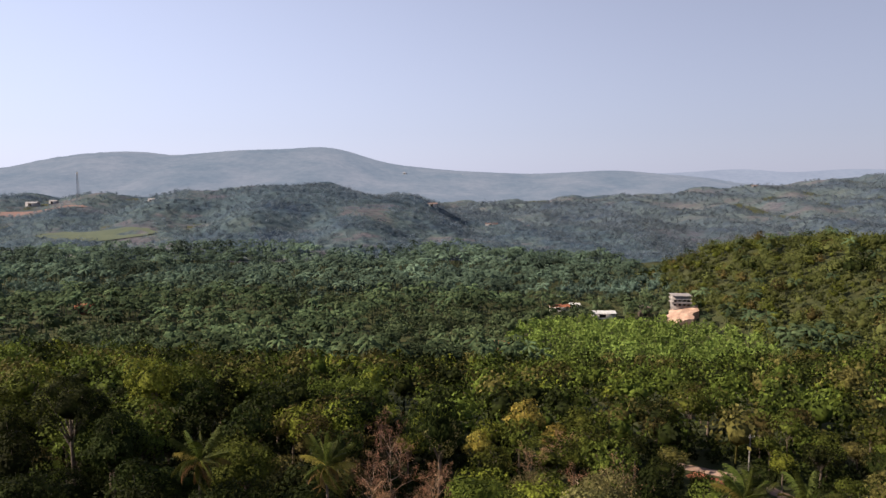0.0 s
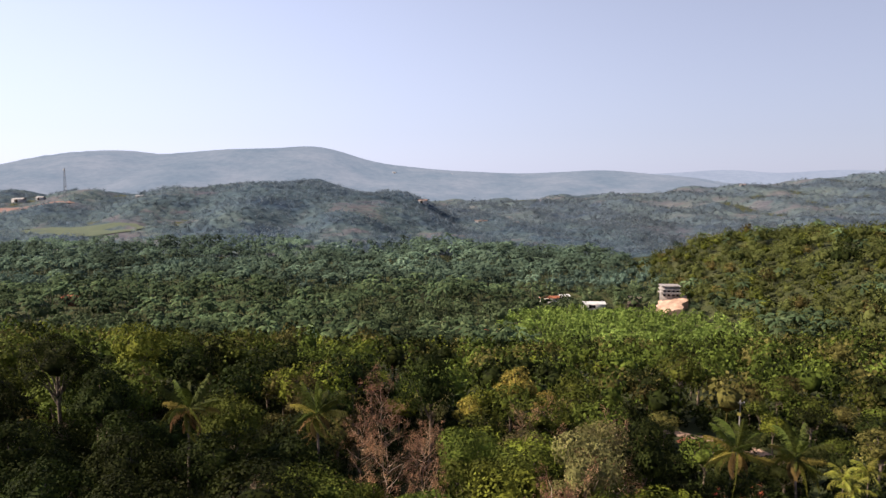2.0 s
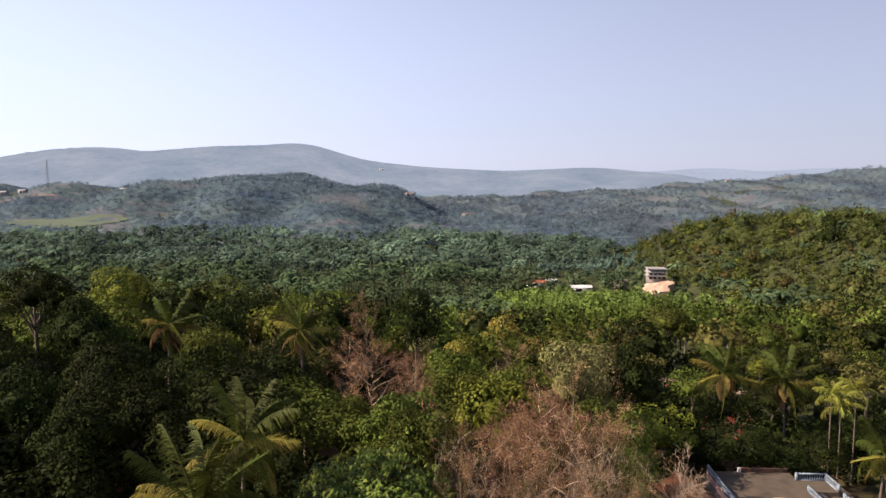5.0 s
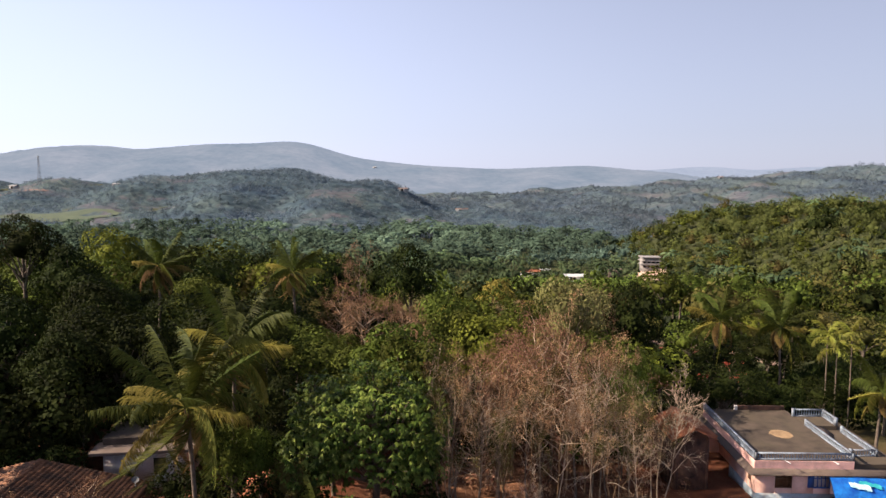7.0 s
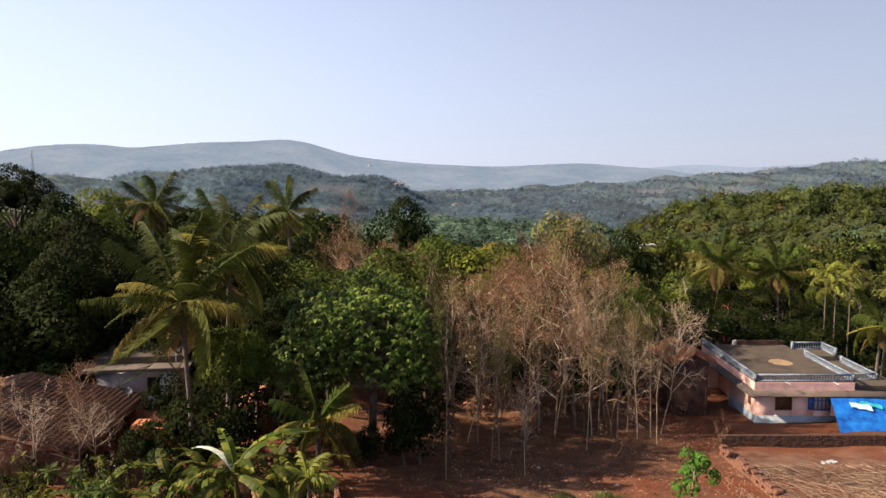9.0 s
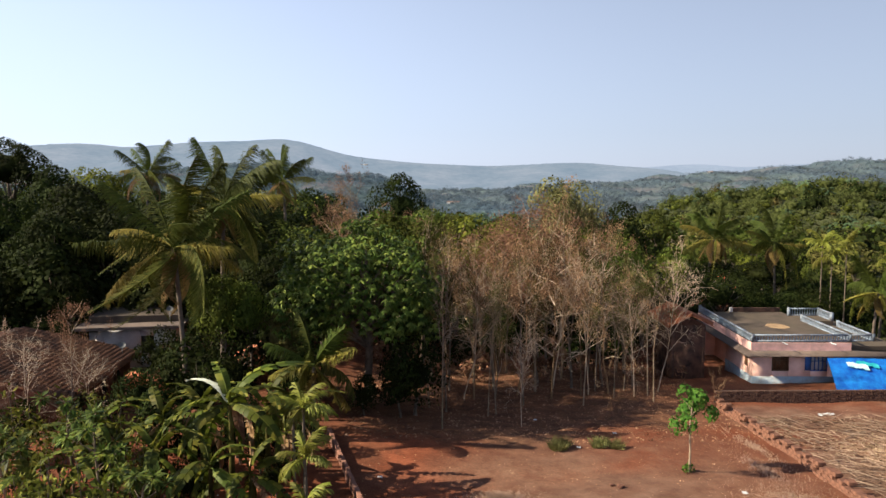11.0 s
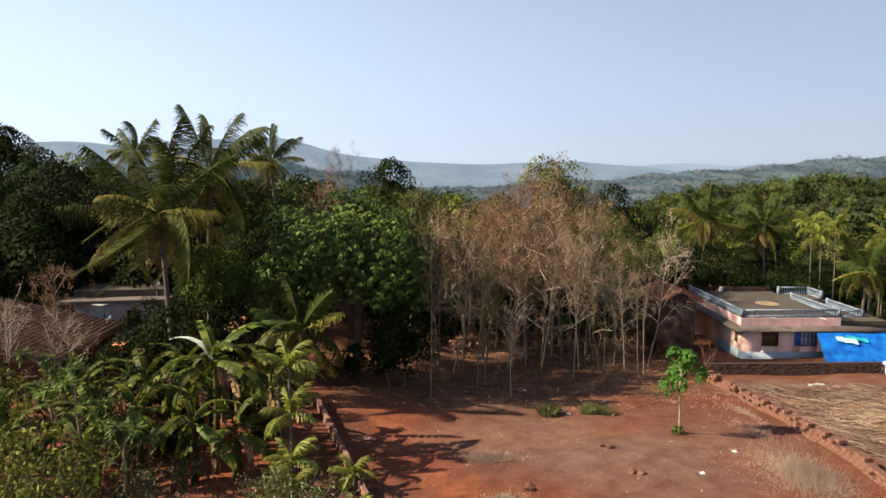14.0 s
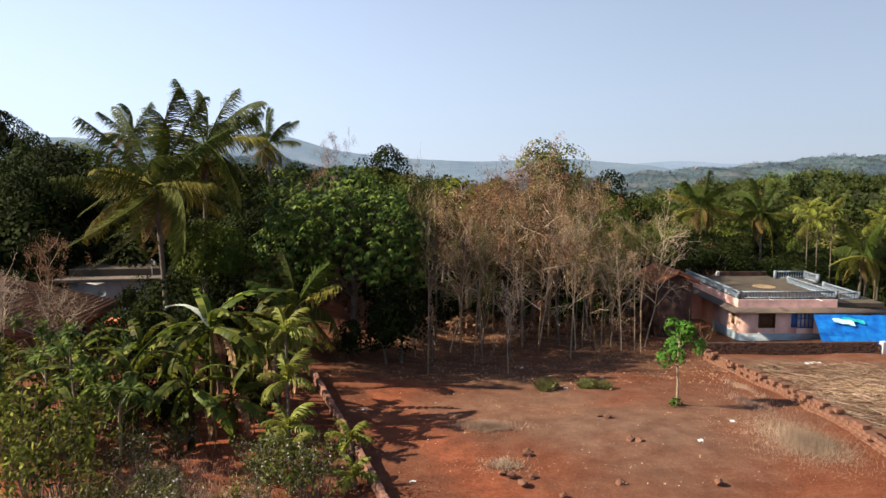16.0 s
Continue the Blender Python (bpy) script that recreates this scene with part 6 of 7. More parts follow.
def dish(x, y, z):
    e = thing("satellite_dish", pose(x, y, z, 0, 0, 200), "grey satellite dish on a short stand", "satellite dish")
    h = Heap()
    rings = 5
    v, f = [(0, 0, 0)], []
    for r in range(1, rings + 1):
        for k in range(14):
            a, q = k * math.tau / 14, 0.26 * r / rings
            v.append((q * math.cos(a), q * math.sin(a), 0.4 * q * q / 0.42))
    for k in range(14):
        f.append((0, 1 + k, 1 + (k + 1) % 14))
    g = [(1 + r * 14 + k, 1 + (r + 1) * 14 + k, 1 + (r + 1) * 14 + (k + 1) % 14, 1 + r * 14 + (k + 1) % 14) for r in range(rings - 1) for k in range(14)]
    m = pose(0, 0, 0.45, -50, 0, 0)
    v = [tuple(m @ Vector(p)) for p in v]
    h.add(v, f)
    h.f.setdefault(4, []).append(np.array(g))
    part("bowl", h, M["dull_metal"], e, smooth=True)
    s = Heap()
    tube(s, [(0, 0, -0.8), (0, 0, 0.45)], [0.03, 0.03], 6)
    part("stand", s, M["steel"], e)
    a = Heap()
    tube(a, [tuple(m @ Vector((0, -0.28, 0.08))), tuple(m @ Vector((0, 0, 0.36)))], [0.015, 0.015], 5)
    part("feed_arm", a, M["steel"], e)


dish(-18.9, 57.9, 4.3)
dish(-20.3, 51.6, 2.9)
tank = thing("low_wall", pose(-18.6, 48.6, 0.3), "orange-red washed masonry wall beside the tiled house", "wall", kind="structure")
part("masonry", soft_box(0, 2.6, 0, 0.35, -0.2, 1.3, 0.03), M["orange_wall"], tank)
part("masonry", soft_box(0, 0.9, -1.2, 0, -0.2, 2.0, 0.03), M["orange_wall"], tank)


# ---------------------------------------------------------------- sapling, stones, grass, stalks
def sapling():
    rng = np.random.default_rng(12)
    x, y = 14.7, 36.2
    e = thing("sapling", pose(x, y, ground_z(x, y)), "young tree with pale stem and fresh green leaves", "tree")
    t = Heap()
    tube(t, [(0, 0, -0.3), (0.03, 0, 1.2), (-0.04, 0.02, 2.4), (0.05, 0, 3.6), (0.1, 0, 4.2)], [0.075, 0.06, 0.05, 0.035, 0.015], 7)
    for k in range(9):
        a, z = k * 2.4, 2.2 + k * 0.2
        limb = Heap()
        tube(limb, [(0, 0, z), (math.cos(a) * 0.45, math.sin(a) * 0.45, z + 0.35), (math.cos(a) * 0.85, math.sin(a) * 0.85, z + 0.45)], [0.025, 0.015, 0.006], 4)
        part("branch", limb, M["bark_pale"], e)
    part("trunk", t, M["bark_pale"], e, "pale slender stem")
    c, _ = crown(rng, 1150, 1.25, 1.2, 13, 0.30, 0.24, 0.7)
    c.v = [v + np.array([0.05, 0, 3.25]) for v in c.v]
    part("crown", c, M["leaf_fresh"], e)
    b, _ = crown(rng, 160, 0.4, 0.6, 6, 0.5, 0.16, 0.0)
    b.v = [v + np.array([0, 0, 0.22]) for v in b.v]
    part("basal_shoot", b, M["leaf_fresh"], e)


M["leaf_fresh"] = leafy("leaf_fresh", [(0.034, 0.092, 0.014), (0.056, 0.130, 0.020), (0.090, 0.172, 0.030)], through=0.3)
sapling()


def stones():
    rng = random.Random(8)
    for k, (x, y, s) in enumerate([(10.4, 34.2, 0.22), (10.1, 34.5, 0.16), (10.4, 30.8, 0.24), (10.75, 30.6, 0.22), (4.5, 27.3, 0.22), (4.8, 26.6, 0.24), (5.3, 27.2, 0.18), (5.6, 29.8, 0.16), (5.5, 29.4, 0.2), (8.5, 26.3, 0.26),
                                   (2.7, 34.4, 0.2), (3.0, 34.7, 0.16), (4.2, 27.6, 0.16), (12.4, 26.2, 0.2), (6.1, 25.4, 0.2)]):
        bm = bmesh.new()
        bmesh.ops.create_icosphere(bm, subdivisions=1, radius=s)
        for v in bm.verts:
            v.co *= rng.uniform(0.65, 1.2)
            v.co.x *= 1.25
            v.co.z *= 0.7
        o = part("stone", bm, M["laterite"])
        o.matrix_basis = pose(x, y, ground_z(x, y) + s * 0.35, 0, 0, rng.uniform(0, 360))
        tagged(o, "rough lump of red laterite on bare earth", "stone", "loose laterite stones")


stones()


def tuft(seed, n, tall, spread, wide=0.02, lean=0.5):
    rng = np.random.default_rng(seed)
    h = Heap()
    a, r = rng.uniform(0, math.tau, n), spread * np.sqrt(rng.uniform(0, 1, n))
    at = np.stack([r * np.cos(a), r * np.sin(a), np.zeros(n) - 0.03], 1)
    way = np.stack([rng.normal(0, lean, n) + np.cos(a) * lean * 0.6, rng.normal(0, lean, n) + np.sin(a) * lean * 0.6, np.ones(n)], 1)
    leaves(h, at, way, rng.normal(size=(n, 3)), tall * rng.uniform(0.4, 1.1, n), np.full(n, wide) * rng.uniform(0.7, 1.4, n))
    return h


def grass_patch(x, y, rx, ry, n, tall, material, label, seed, wide=0.022):
    rng = np.random.default_rng(seed)
    h = Heap()
    a, r = rng.uniform(0, math.tau, n), np.abs(rng.normal(0, 0.55, n)) * (1 + 0.3 * np.sin(np.arange(n) % 7))
    gx, gy = x + rx * r * np.cos(a), y + ry * r * np.sin(a)
    at = np.stack([gx, gy, height(gx, gy) - 0.03], 1)
    leaves(h, at, rng.normal(size=(n, 3)) * 0.55 + np.array([0, 0, 1.0]), rng.normal(size=(n, 3)), tall * rng.uniform(0.3, 1.15, n) * np.clip(1.1 - 0.5 * r, 0.3, 1.1), np.full(n, wide))
    return tagged(part("grass", h, M[material]), label, "grass", kind="stuff")


grass_patch(18.2, 30.2, 2.4, 3.8, 22000, 0.40, "dry_grass", "patch of dry straw-coloured grass", 1, 0.010)
grass_patch(4.1, 33.0, 1.9, 1.0, 4200, 0.42, "dry_grass", "low dry grass on the bare yard", 2, 0.014)
grass_patch(4.3, 28.4, 1.2, 0.8, 1200, 0.35, "dry_grass", "low dry grass among stones", 3)
grass_patch(18.8, 36.5, 1.0, 5.0, 1200, 0.3, "dry_grass", "thin dry grass along the block wall", 4)
grass_patch(20.3, 40.0, 0.6, 6.0, 900, 0.35, "dry_grass", "thin dry grass along the block wall", 5)
for k, (x, y, s) in enumerate([(8.7, 40.9, 0.8), (9.1, 41.4, 0.7), (11.2, 41.2, 0.7), (12.2, 40.9, 0.65), (11.7, 41.8, 0.5)]):
    e = tagged(part("grass_clump", tuft(40 + k, 420, 0.85 * s / 0.8, 0.5 * s, 0.03, 0.5), M["leaf_pale"]), "olive-green clump of tall grass on the yard", "grass clump", "grass clumps")
    e.matrix_basis = pose(x, y, ground_z(x, y))


def stalk_heap():
    """Dry stalks lying criss-cross behind the block wall."""
    rng = np.random.default_rng(17)
    h = Heap()
    n = 1900
    x, y = rng.uniform(22.3, 33, n), rng.uniform(28, 46.5, n)
    keep = (x - 22.3) > -0.2 + 0.06 * (49 - y) * 0.2
    keep &= rng.random(n) < 0.35 + 0.65 * (np.sin(x * 0.9) * np.cos(y * 0.55 + 1) > -0.35)
    for px, py in zip(x[keep], y[keep]):
        a = rng.normal(-0.3, 1.0)
        ln = rng.uniform(0.4, 2.3)
        z = ground_z(px, py) + rng.uniform(0.03, 0.30)
        d = Vector((math.cos(a), math.sin(a), rng.normal(0, 0.08)))
        p = Vector((px, py, z))
        tube(h, [p - d * ln / 2, p + Vector((0, 0, rng.uniform(-0.03, 0.05))), p + d * ln / 2], [0.017, 0.021, 0.009], 4)
    tagged(part("dry_stalks", h, M["straw"]), "pale dry stalks strewn criss-cross on the ground", "stalks", kind="stuff")


stalk_heap()
grass_patch(27.5, 39, 4.5, 9.0, 5200, 0.22, "straw", "chopped straw and dry grass between the stalks", 6, 0.03)


def litter():
    """Fallen leaves and scraps under the bare trees and over the yard."""
    rng = np.random.default_rng(19)
    for name, n, x0, x1, y0, y1, mat, label, size in (("fallen_leaves", 9000, -4, 24, 42, 66, "leaf_dry", "dry brown leaves fallen under the bare trees", 0.16), ("yard_leaves", 1000, -3, 21, 26, 46, "leaf_dry", "dry leaves blown over the yard", 0.10), ("pebbles", 2200, -2, 21, 24, 46, "laterite", "small red pebbles and clods on the yard", 0.07)):
        h = Heap()
        x, y = rng.uniform(x0, x1, n), rng.uniform(y0, y1, n)
        at = np.stack([x, y, height(x, y) + 0.10 * np.sin(x * 0.7 + y * 0.3) * np.cos(y * 0.5) * 1.0 + 0.03], 1)
        leaves(h, at, rng.normal(size=(n, 3)) * np.array([1, 1, 0.25]), rng.normal(size=(n, 3)) * 0.4 + np.array([0, 0, 1.0]), size * rng.uniform(0.5, 1.4, n), size * 0.7 * rng.uniform(0.5, 1.3, n))
        tagged(part(name, h, M[mat]), label, "litter", kind="stuff")
    for k, (x, y) in enumerate([(10.0, 41.1), (13.0, 44), (-1.6, 36), (8.6, 47.8), (13.5, 30.5), (28.5, 47.5), (28.7, 47.8), (28.9, 47.6), (29.1, 47.9), (29.3, 47.6), (29.6, 47.8), (29.4, 48.0), (0.6, 27.0), (16.2, 33)]):
        bm = bmesh.new()
        bmesh.ops.create_grid(bm, x_segments=4, y_segments=4, size=0.12)
        crease = random.Random(90 + k)
        for v in bm.verts:
            v.co += Vector((crease.uniform(-0.04, 0.04), crease.uniform(-0.04, 0.04), crease.uniform(0, 0.06)))
        o = part("paper_scrap", bm, M["sheet_white"])
        o.matrix_basis = pose(x, y, ground_z(x, y) + 0.03)
        tagged(o, "crumpled white scrap lying on the earth", "litter", "white scraps")


litter()


# ---------------------------------------------------------------- garden at the left: bananas, arecas, thin shrubs
def banana_leaf_mesh(key, length, width, sag, material, tears):
    rng = np.random.default_rng(key + 500)
    h = Heap()
    n = 14
    s = np.linspace(0, 1, n)
    rib = np.stack([length * (s - 0.22 * s ** 3), 0 * s, length * (0.35 * s - sag * s ** 2)], 1)
    tube(h, [tuple(p) for p in rib], [0.035 * (1 - 0.9 * q) + 0.004 for q in s], 4)
    w = width * np.clip(np.sin(np.pi * np.clip(0.06 + 0.93 * s, 0, 1)), 0, 1) ** 0.55
    w[:2] *= 0.15
    for sign in (-1, 1):
        for i in range(1, n - 1):
            a, b = rib[i], rib[i + 1]
            gap = 0.03 * length if rng.random() < tears else 0.0
            drop = rng.uniform(0.25, 0.55)
            oa = a + np.array([0.05, sign * w[i] * 0.5, -drop * w[i] * 0.5])
            ob = b + np.array([0.05 - gap, sign * w[i + 1] * 0.5, -drop * w[i + 1] * 0.5])
            ma, mb = (a + oa) / 2 + np.array([0, 0, 0.03]), (b + ob) / 2 + np.array([-gap * 0.5, 0, 0.03])
            h.add([a, b, mb, ma, ob, oa], [(0, 1, 2, 3), (3, 2, 4, 5)])
    me = h.mesh("leaf")
    me.materials.append(M[material])
    return me


BANANA = [banana_leaf_mesh(k, 2.6, 0.50, 0.75 + 0.2 * (k % 3), "banana_leaf", 0.3 + 0.2 * (k % 2)) for k in range(4)]
BANANA_DRY = [banana_leaf_mesh(9, 2.2, 0.4, 1.3, "leaf_dry", 0.6)]
BANANA_PALE = [banana_leaf_mesh(12, 2.2, 0.30, 1.1, "pale_leaf", 0.3)]


def banana(x, y, tall, seed, count=8, size=1.0, pale=0):
    rng = np.random.default_rng(seed)
    e = thing("banana_plant", pose(x, y, ground_z(x, y)), "banana plant with long torn leaves", "banana plant", "banana plants")
    t = Heap()
    tube(t, [(0, 0, -0.2), (0, 0, 0.4), (0.05, 0.03, tall * 0.6), (0.02, 0, tall)], [0.19, 0.16, 0.12, 0.07], 9)
    part("pseudostem", t, M["leaf_olive"], e, "thick green-brown stem", smooth=True)
    for i in range(count):
        pitch = 80 - 105 * i / (count - 1) + rng.uniform(-8, 8)
        o = part("leaf", BANANA[int(rng.integers(0, 4))], None, e)
        size_k = size * 1.15
        o.matrix_basis = Matrix.LocRotScale((0, 0, tall - 0.1), Euler((rng.uniform(-0.5, 0.5), radians(-(pitch - 15)), i * 2.4 + rng.uniform(-0.4, 0.4))), (size_k * rng.uniform(0.8, 1.15),) * 3)
    for i in range(2 + pale):
        src = BANANA_PALE if i < pale else BANANA_DRY
        o = part("dry_leaf", src[0], None, e, "withered hanging leaf")
        o.matrix_basis = Matrix.LocRotScale((0, 0, tall - 0.3), Euler((0, radians(20 if src is BANANA_DRY else -62), rng.uniform(0, 6.28) if src is BANANA_DRY else 2.6)), (size,) * 3)


for k, (x, y, h, c, s, p) in enumerate([(-8.4, 33.2, 4.9, 10, 1.25, 1), (-7.0, 34.6, 4.2, 8, 1.05, 0), (-10.0, 34.8, 3.8, 8, 1.05, 0), (-8.8, 31.0, 2.8, 8, 1.05, 0), (-11.6, 32.4, 2.8, 7, 1.0, 0), (-14.0, 33.5, 2.6, 7, 0.95, 0),
                                        (-10.6, 36.4, 3.8, 8, 1.0, 0), (-18.3, 34.2, 2.6, 7, 0.9, 0), (-6.0, 36.6, 3.0, 8, 0.95, 0), (-16.2, 30.6, 2.4, 8, 1.0, 0), (-13.0, 30.0, 2.2, 8, 1.0, 0), (-12.4, 36.0, 3.2, 8, 1.0, 0), (-15.6, 36.4, 3.0, 8, 1.0, 0), (-7.2, 31.6, 2.2, 7, 0.95, 0)]):
    banana(x, y, h, 600 + k, c, s, p)
for k, (x, y, h, ln) in enumerate([(-5.0, 33.0, 4.6, 1.8), (-4.7, 31.2, 2.9, 1.7), (-4.5, 29.8, 1.3, 1.5), (-1.9, 29.6, 0.8, 1.2), (-5.7, 34.4, 3.8, 1.6), (-1.6, 26.6, 0.5, 1.2), (-4.2, 28.4, 0.9, 1.3)]):
    areca(x, y, h, 700 + k, ln, 10, "young areca palm with arching yellow-green fronds")


def stalk_shrub(seed, tall, stems, leafn, leaf, material, heads=0):
    """Meshes of a thin upright shrub: stems and loose leaf clusters."""
    rng = np.random.default_rng(seed)
    s, l = Heap(), Heap()
    ends = []
    for i in range(stems):
        a, r = rng.uniform(0, math.tau), rng.uniform(0.05, 0.35)
        d = Vector((math.cos(a) * rng.uniform(0.05, 0.35), math.sin(a) * rng.uniform(0.05, 0.35), 1.0))
        p0 = Vector((math.cos(a) * r, math.sin(a) * r, -0.1))
        h = tall * rng.uniform(0.55, 1.05)
        mid = p0 + d * h * 0.5 + Vector((rng.normal(0, 0.12), rng.normal(0, 0.12), 0))
        end = p0 + d * h + Vector((rng.normal(0, 0.2), rng.normal(0, 0.2), 0))
        tube(s, [p0, mid, end], [0.028, 0.02, 0.008], 4)
        for k in range(3):
            q = mid.lerp(end, rng.uniform(0.0, 0.8))
            tip = q + Vector((rng.normal(0, 0.4), rng.normal(0, 0.4), rng.uniform(0.1, 0.5)))
            tube(s, [q, tip], [0.012, 0.005], 3)
            ends.append(tip)
        ends += [end, mid.lerp(end, 0.6)]
    pick = rng.integers(0, len(ends), leafn)
    at = np.array([tuple(ends[k]) for k in pick]) + rng.normal(0, 0.16, (leafn, 3))
    leaves(l, at, rng.normal(size=(leafn, 3)) * 0.8 - np.array([0, 0, 0.55]), rng.normal(size=(leafn, 3)) * 0.6 + np.array([-0.3, 0, 0.8]), leaf * rng.uniform(0.6, 1.3, leafn), leaf * 0.42 * rng.uniform(0.7, 1.3, leafn))
    out = {"stem": s.mesh("stem"), "foliage": l.mesh("foliage")}
    out["stem"].materials.append(M["bark"])
    out["foliage"].materials.append(M[material])
    if heads:
        w = Heap()
        pick = rng.integers(0, len(ends), heads)
        at = np.array([tuple(ends[k]) for k in pick]) + rng.normal(0, 0.08, (heads, 3))
        leaves(w, at, rng.normal(size=(heads, 3)), rng.normal(size=(heads, 3)), np.full(heads, 0.09), np.full(heads, 0.07))
        out["seed_head"] = w.mesh("seed_head")
        out["seed_head"].materials.append(M["seed_head"])
    return out


SHRUB = [stalk_shrub(801, 4.6, 8, 420, 0.27, "shrub_leaf"), stalk_shrub(802, 3.2, 9, 380, 0.25, "shrub_leaf"), stalk_shrub(803, 2.4, 10, 420, 0.18, "shrub_leaf", 70), stalk_shrub(804, 1.7, 12, 380, 0.15, "leaf_pale", 60),
         stalk_shrub(805, 2.0, 12, 520, 0.15, "leaf_mid", 60)]


def garden():
    rng = np.random.default_rng(44)
    for y in np.arange(22.5, 40, 1.35):
        for x in np.arange(-24, -3.0, 1.5):
            px, py = x + rng.uniform(-0.6, 0.6), y + rng.uniform(-0.6, 0.6)
            if px > -0.25 * (py - 24) - 4.0 or rng.random() < (0.80 if py < 29 else 0.94 if px > -12 else 0.84):
                continue
            k = int(rng.choice([0, 1, 2, 3])) if py > 27 else int(rng.choice([2, 3, 3, 4, 1]))
            if px < -11 and rng.random() < 0.5:
                k = 0 if rng.random() < 0.7 else 1
            plant("garden_shrub", SHRUB[k], px, py, ("tall thin shrub with drooping green leaves" if k < 2 else "low shrub with small leaves and pale seed heads"), "shrub", "garden shrubs", rng.uniform(0.8, 1.15) * (1.25 if px < -11 and py > 28 else 1.0), rng.uniform(0, 6.28))
    plant("garden_shrub", SHRUB[4], -3.6, 26.4, "dark leafy shrub with pale flower heads", "shrub", "garden shrubs", 1.2)
    plant("garden_shrub", SHRUB[4], -3.0, 25.6, "dark leafy shrub with pale flower heads", "shrub", "garden shrubs", 1.1)


garden()
weed_rng = np.random.default_rng(46)
for k in range(20):
    wx, wy = weed_rng.uniform(-16, -4.6), weed_rng.uniform(22.5, 30.5)
    if wx < -0.25 * (wy - 24) - 4.2:
        plant("garden_shrub", SHRUB[(3, 2, 3, 4)[k % 4]], wx, wy, "weedy low shrub with pale seed heads", "shrub", "garden shrubs", weed_rng.uniform(0.6, 1.0), weed_rng.uniform(0, 6.28))
for k, (wx, wy) in enumerate([(-9.5, 35.6), (-7.8, 36.8), (-12.6, 34.4), (-14.8, 35.2), (-6.4, 33.6), (-10.2, 32.6)]):
    tree("bush", wx, wy, 1.9 + 0.3 * (k % 3), 0.7)
grass_patch(-7.5, 25.0, 4.5, 2.6, 9000, 0.55, "dry_grass", "ochre dry grass and weeds at the garden's edge", 8, 0.018)
grass_patch(-11.0, 24.2, 5.5, 2.8, 9000, 0.85, "dry_grass", "tall ochre grass before the garden shrubs", 9, 0.018)
grass_patch(-9.5, 27.5, 5.0, 4.5, 5200, 0.5, "dry_grass", "dry weeds and grass in the garden", 7, 0.016)


def tufted_tree(x, y, tall, seed):
    """A thin pale stem with bunches of leaves on short limbs."""
    rng = np.random.default_rng(seed)
    e = thing("tufted_tree", pose(x, y, ground_z(x, y)), "thin pale-stemmed garden tree with leaf bunches", "tree", "thin garden trees")
    t, c = Heap(), Heap()
    top = Vector((rng.uniform(-0.4, 0.4), rng.uniform(-0.4, 0.4), tall))
    tube(t, [(0, 0, -0.3), top * 0.35 + Vector((0.12, 0, 0)), top * 0.7, top], [0.08, 0.065, 0.05, 0.02], 7)
    part("trunk", t, M["bark_pale"], e, "slender pale stem", smooth=True)
    ends = [top]
    for k in range(7):
        a, f = k * 2.4, rng.uniform(0.5, 0.95)
        tip = top * f + Vector((math.cos(a), math.sin(a), 0.7)) * rng.uniform(0.5, 1.1)
        b = Heap()
        tube(b, [top * f, (top * f).lerp(tip, 0.6), tip], [0.03, 0.022, 0.012], 5)
        part("branch", b, M["bark_pale"], e)
        ends.append(tip)
    for tip in ends:
        n = 46
        d = unit(rng.normal(size=(n, 3)) + np.array([0, 0, 0.3]))
        leaves(c, np.array(tip) + d * 0.12, d + np.array([0, 0, -0.5]), d + np.array([0, 0, 0.9]), rng.uniform(0.25, 0.5, n), rng.uniform(0.1, 0.18, n))
    part("crown", c, M["leaf_glossy"], e)


for k, (x, y, h) in enumerate([(-13.2, 30.0, 5.4), (-15.4, 32.5, 5.2), (-11.0, 28.4, 3.4), (-17.6, 31.2, 4.6)]):
    tufted_tree(x, y, h, 930 + k)
tree("bare", -19.3, 43.5, 6.0, 1.25)
tree("bare", -24.0, 42, 6.2, 0.9)
tree("bush", -22.5, 55.0, 2.6, 0.8)
tree("bush", -17.8, 52.0, 4.2, 0.8)
tree("bush", -15.8, 48.0, 3.8, 0.8)
tree("bush", -30.0, 55.5, 4.4, 1.0)
tree("dark", -27.0, 58.5, 7.5, 0.7)
tree("bush", -27.0, 55.4, 4.6, 0.8)
tree("bush", -34.0, 56.5, 5.0, 1.1)
tree("bush", -14.8, 51.5, 4.6, 0.9)
tree("olive", -30.5, 41.0, 5.6, 0.7)


# ---------------------------------------------------------------- road, pole, valley houses, mast
def ribbon(name, pts, width, material, label, category, lift=0.05):
    pts = [Vector((x, y, 0)) for x, y in pts]
    fine = []
    for a, b in zip(pts, pts[1:]):
        fine += [a.lerp(b, k / 8) for k in range(8)]
    fine.append(pts[-1])
    rng = random.Random(3)
    v, f = [], []
    for i, p in enumerate(fine):
        d = (fine[min(i + 1, len(fine) - 1)] - fine[max(i - 1, 0)]).normalized()
        s = Vector((-d.y, d.x, 0))
        for k in range(5):
            q = p + s * (k / 4 - 0.5) * width * (1 + rng.uniform(-0.12, 0.12))
            v.append((q.x, q.y, ground_z(q.x, q.y) + lift))
    for i in range(len(fine) - 1):
        f += [(i * 5 + k, i * 5 + k + 1, i * 5 + k + 6, i * 5 + k + 5) for k in range(4)]
    return tagged(part(name, mesh_of(name, v, np.array(f)), material, smooth=True), label, category, kind="structure")


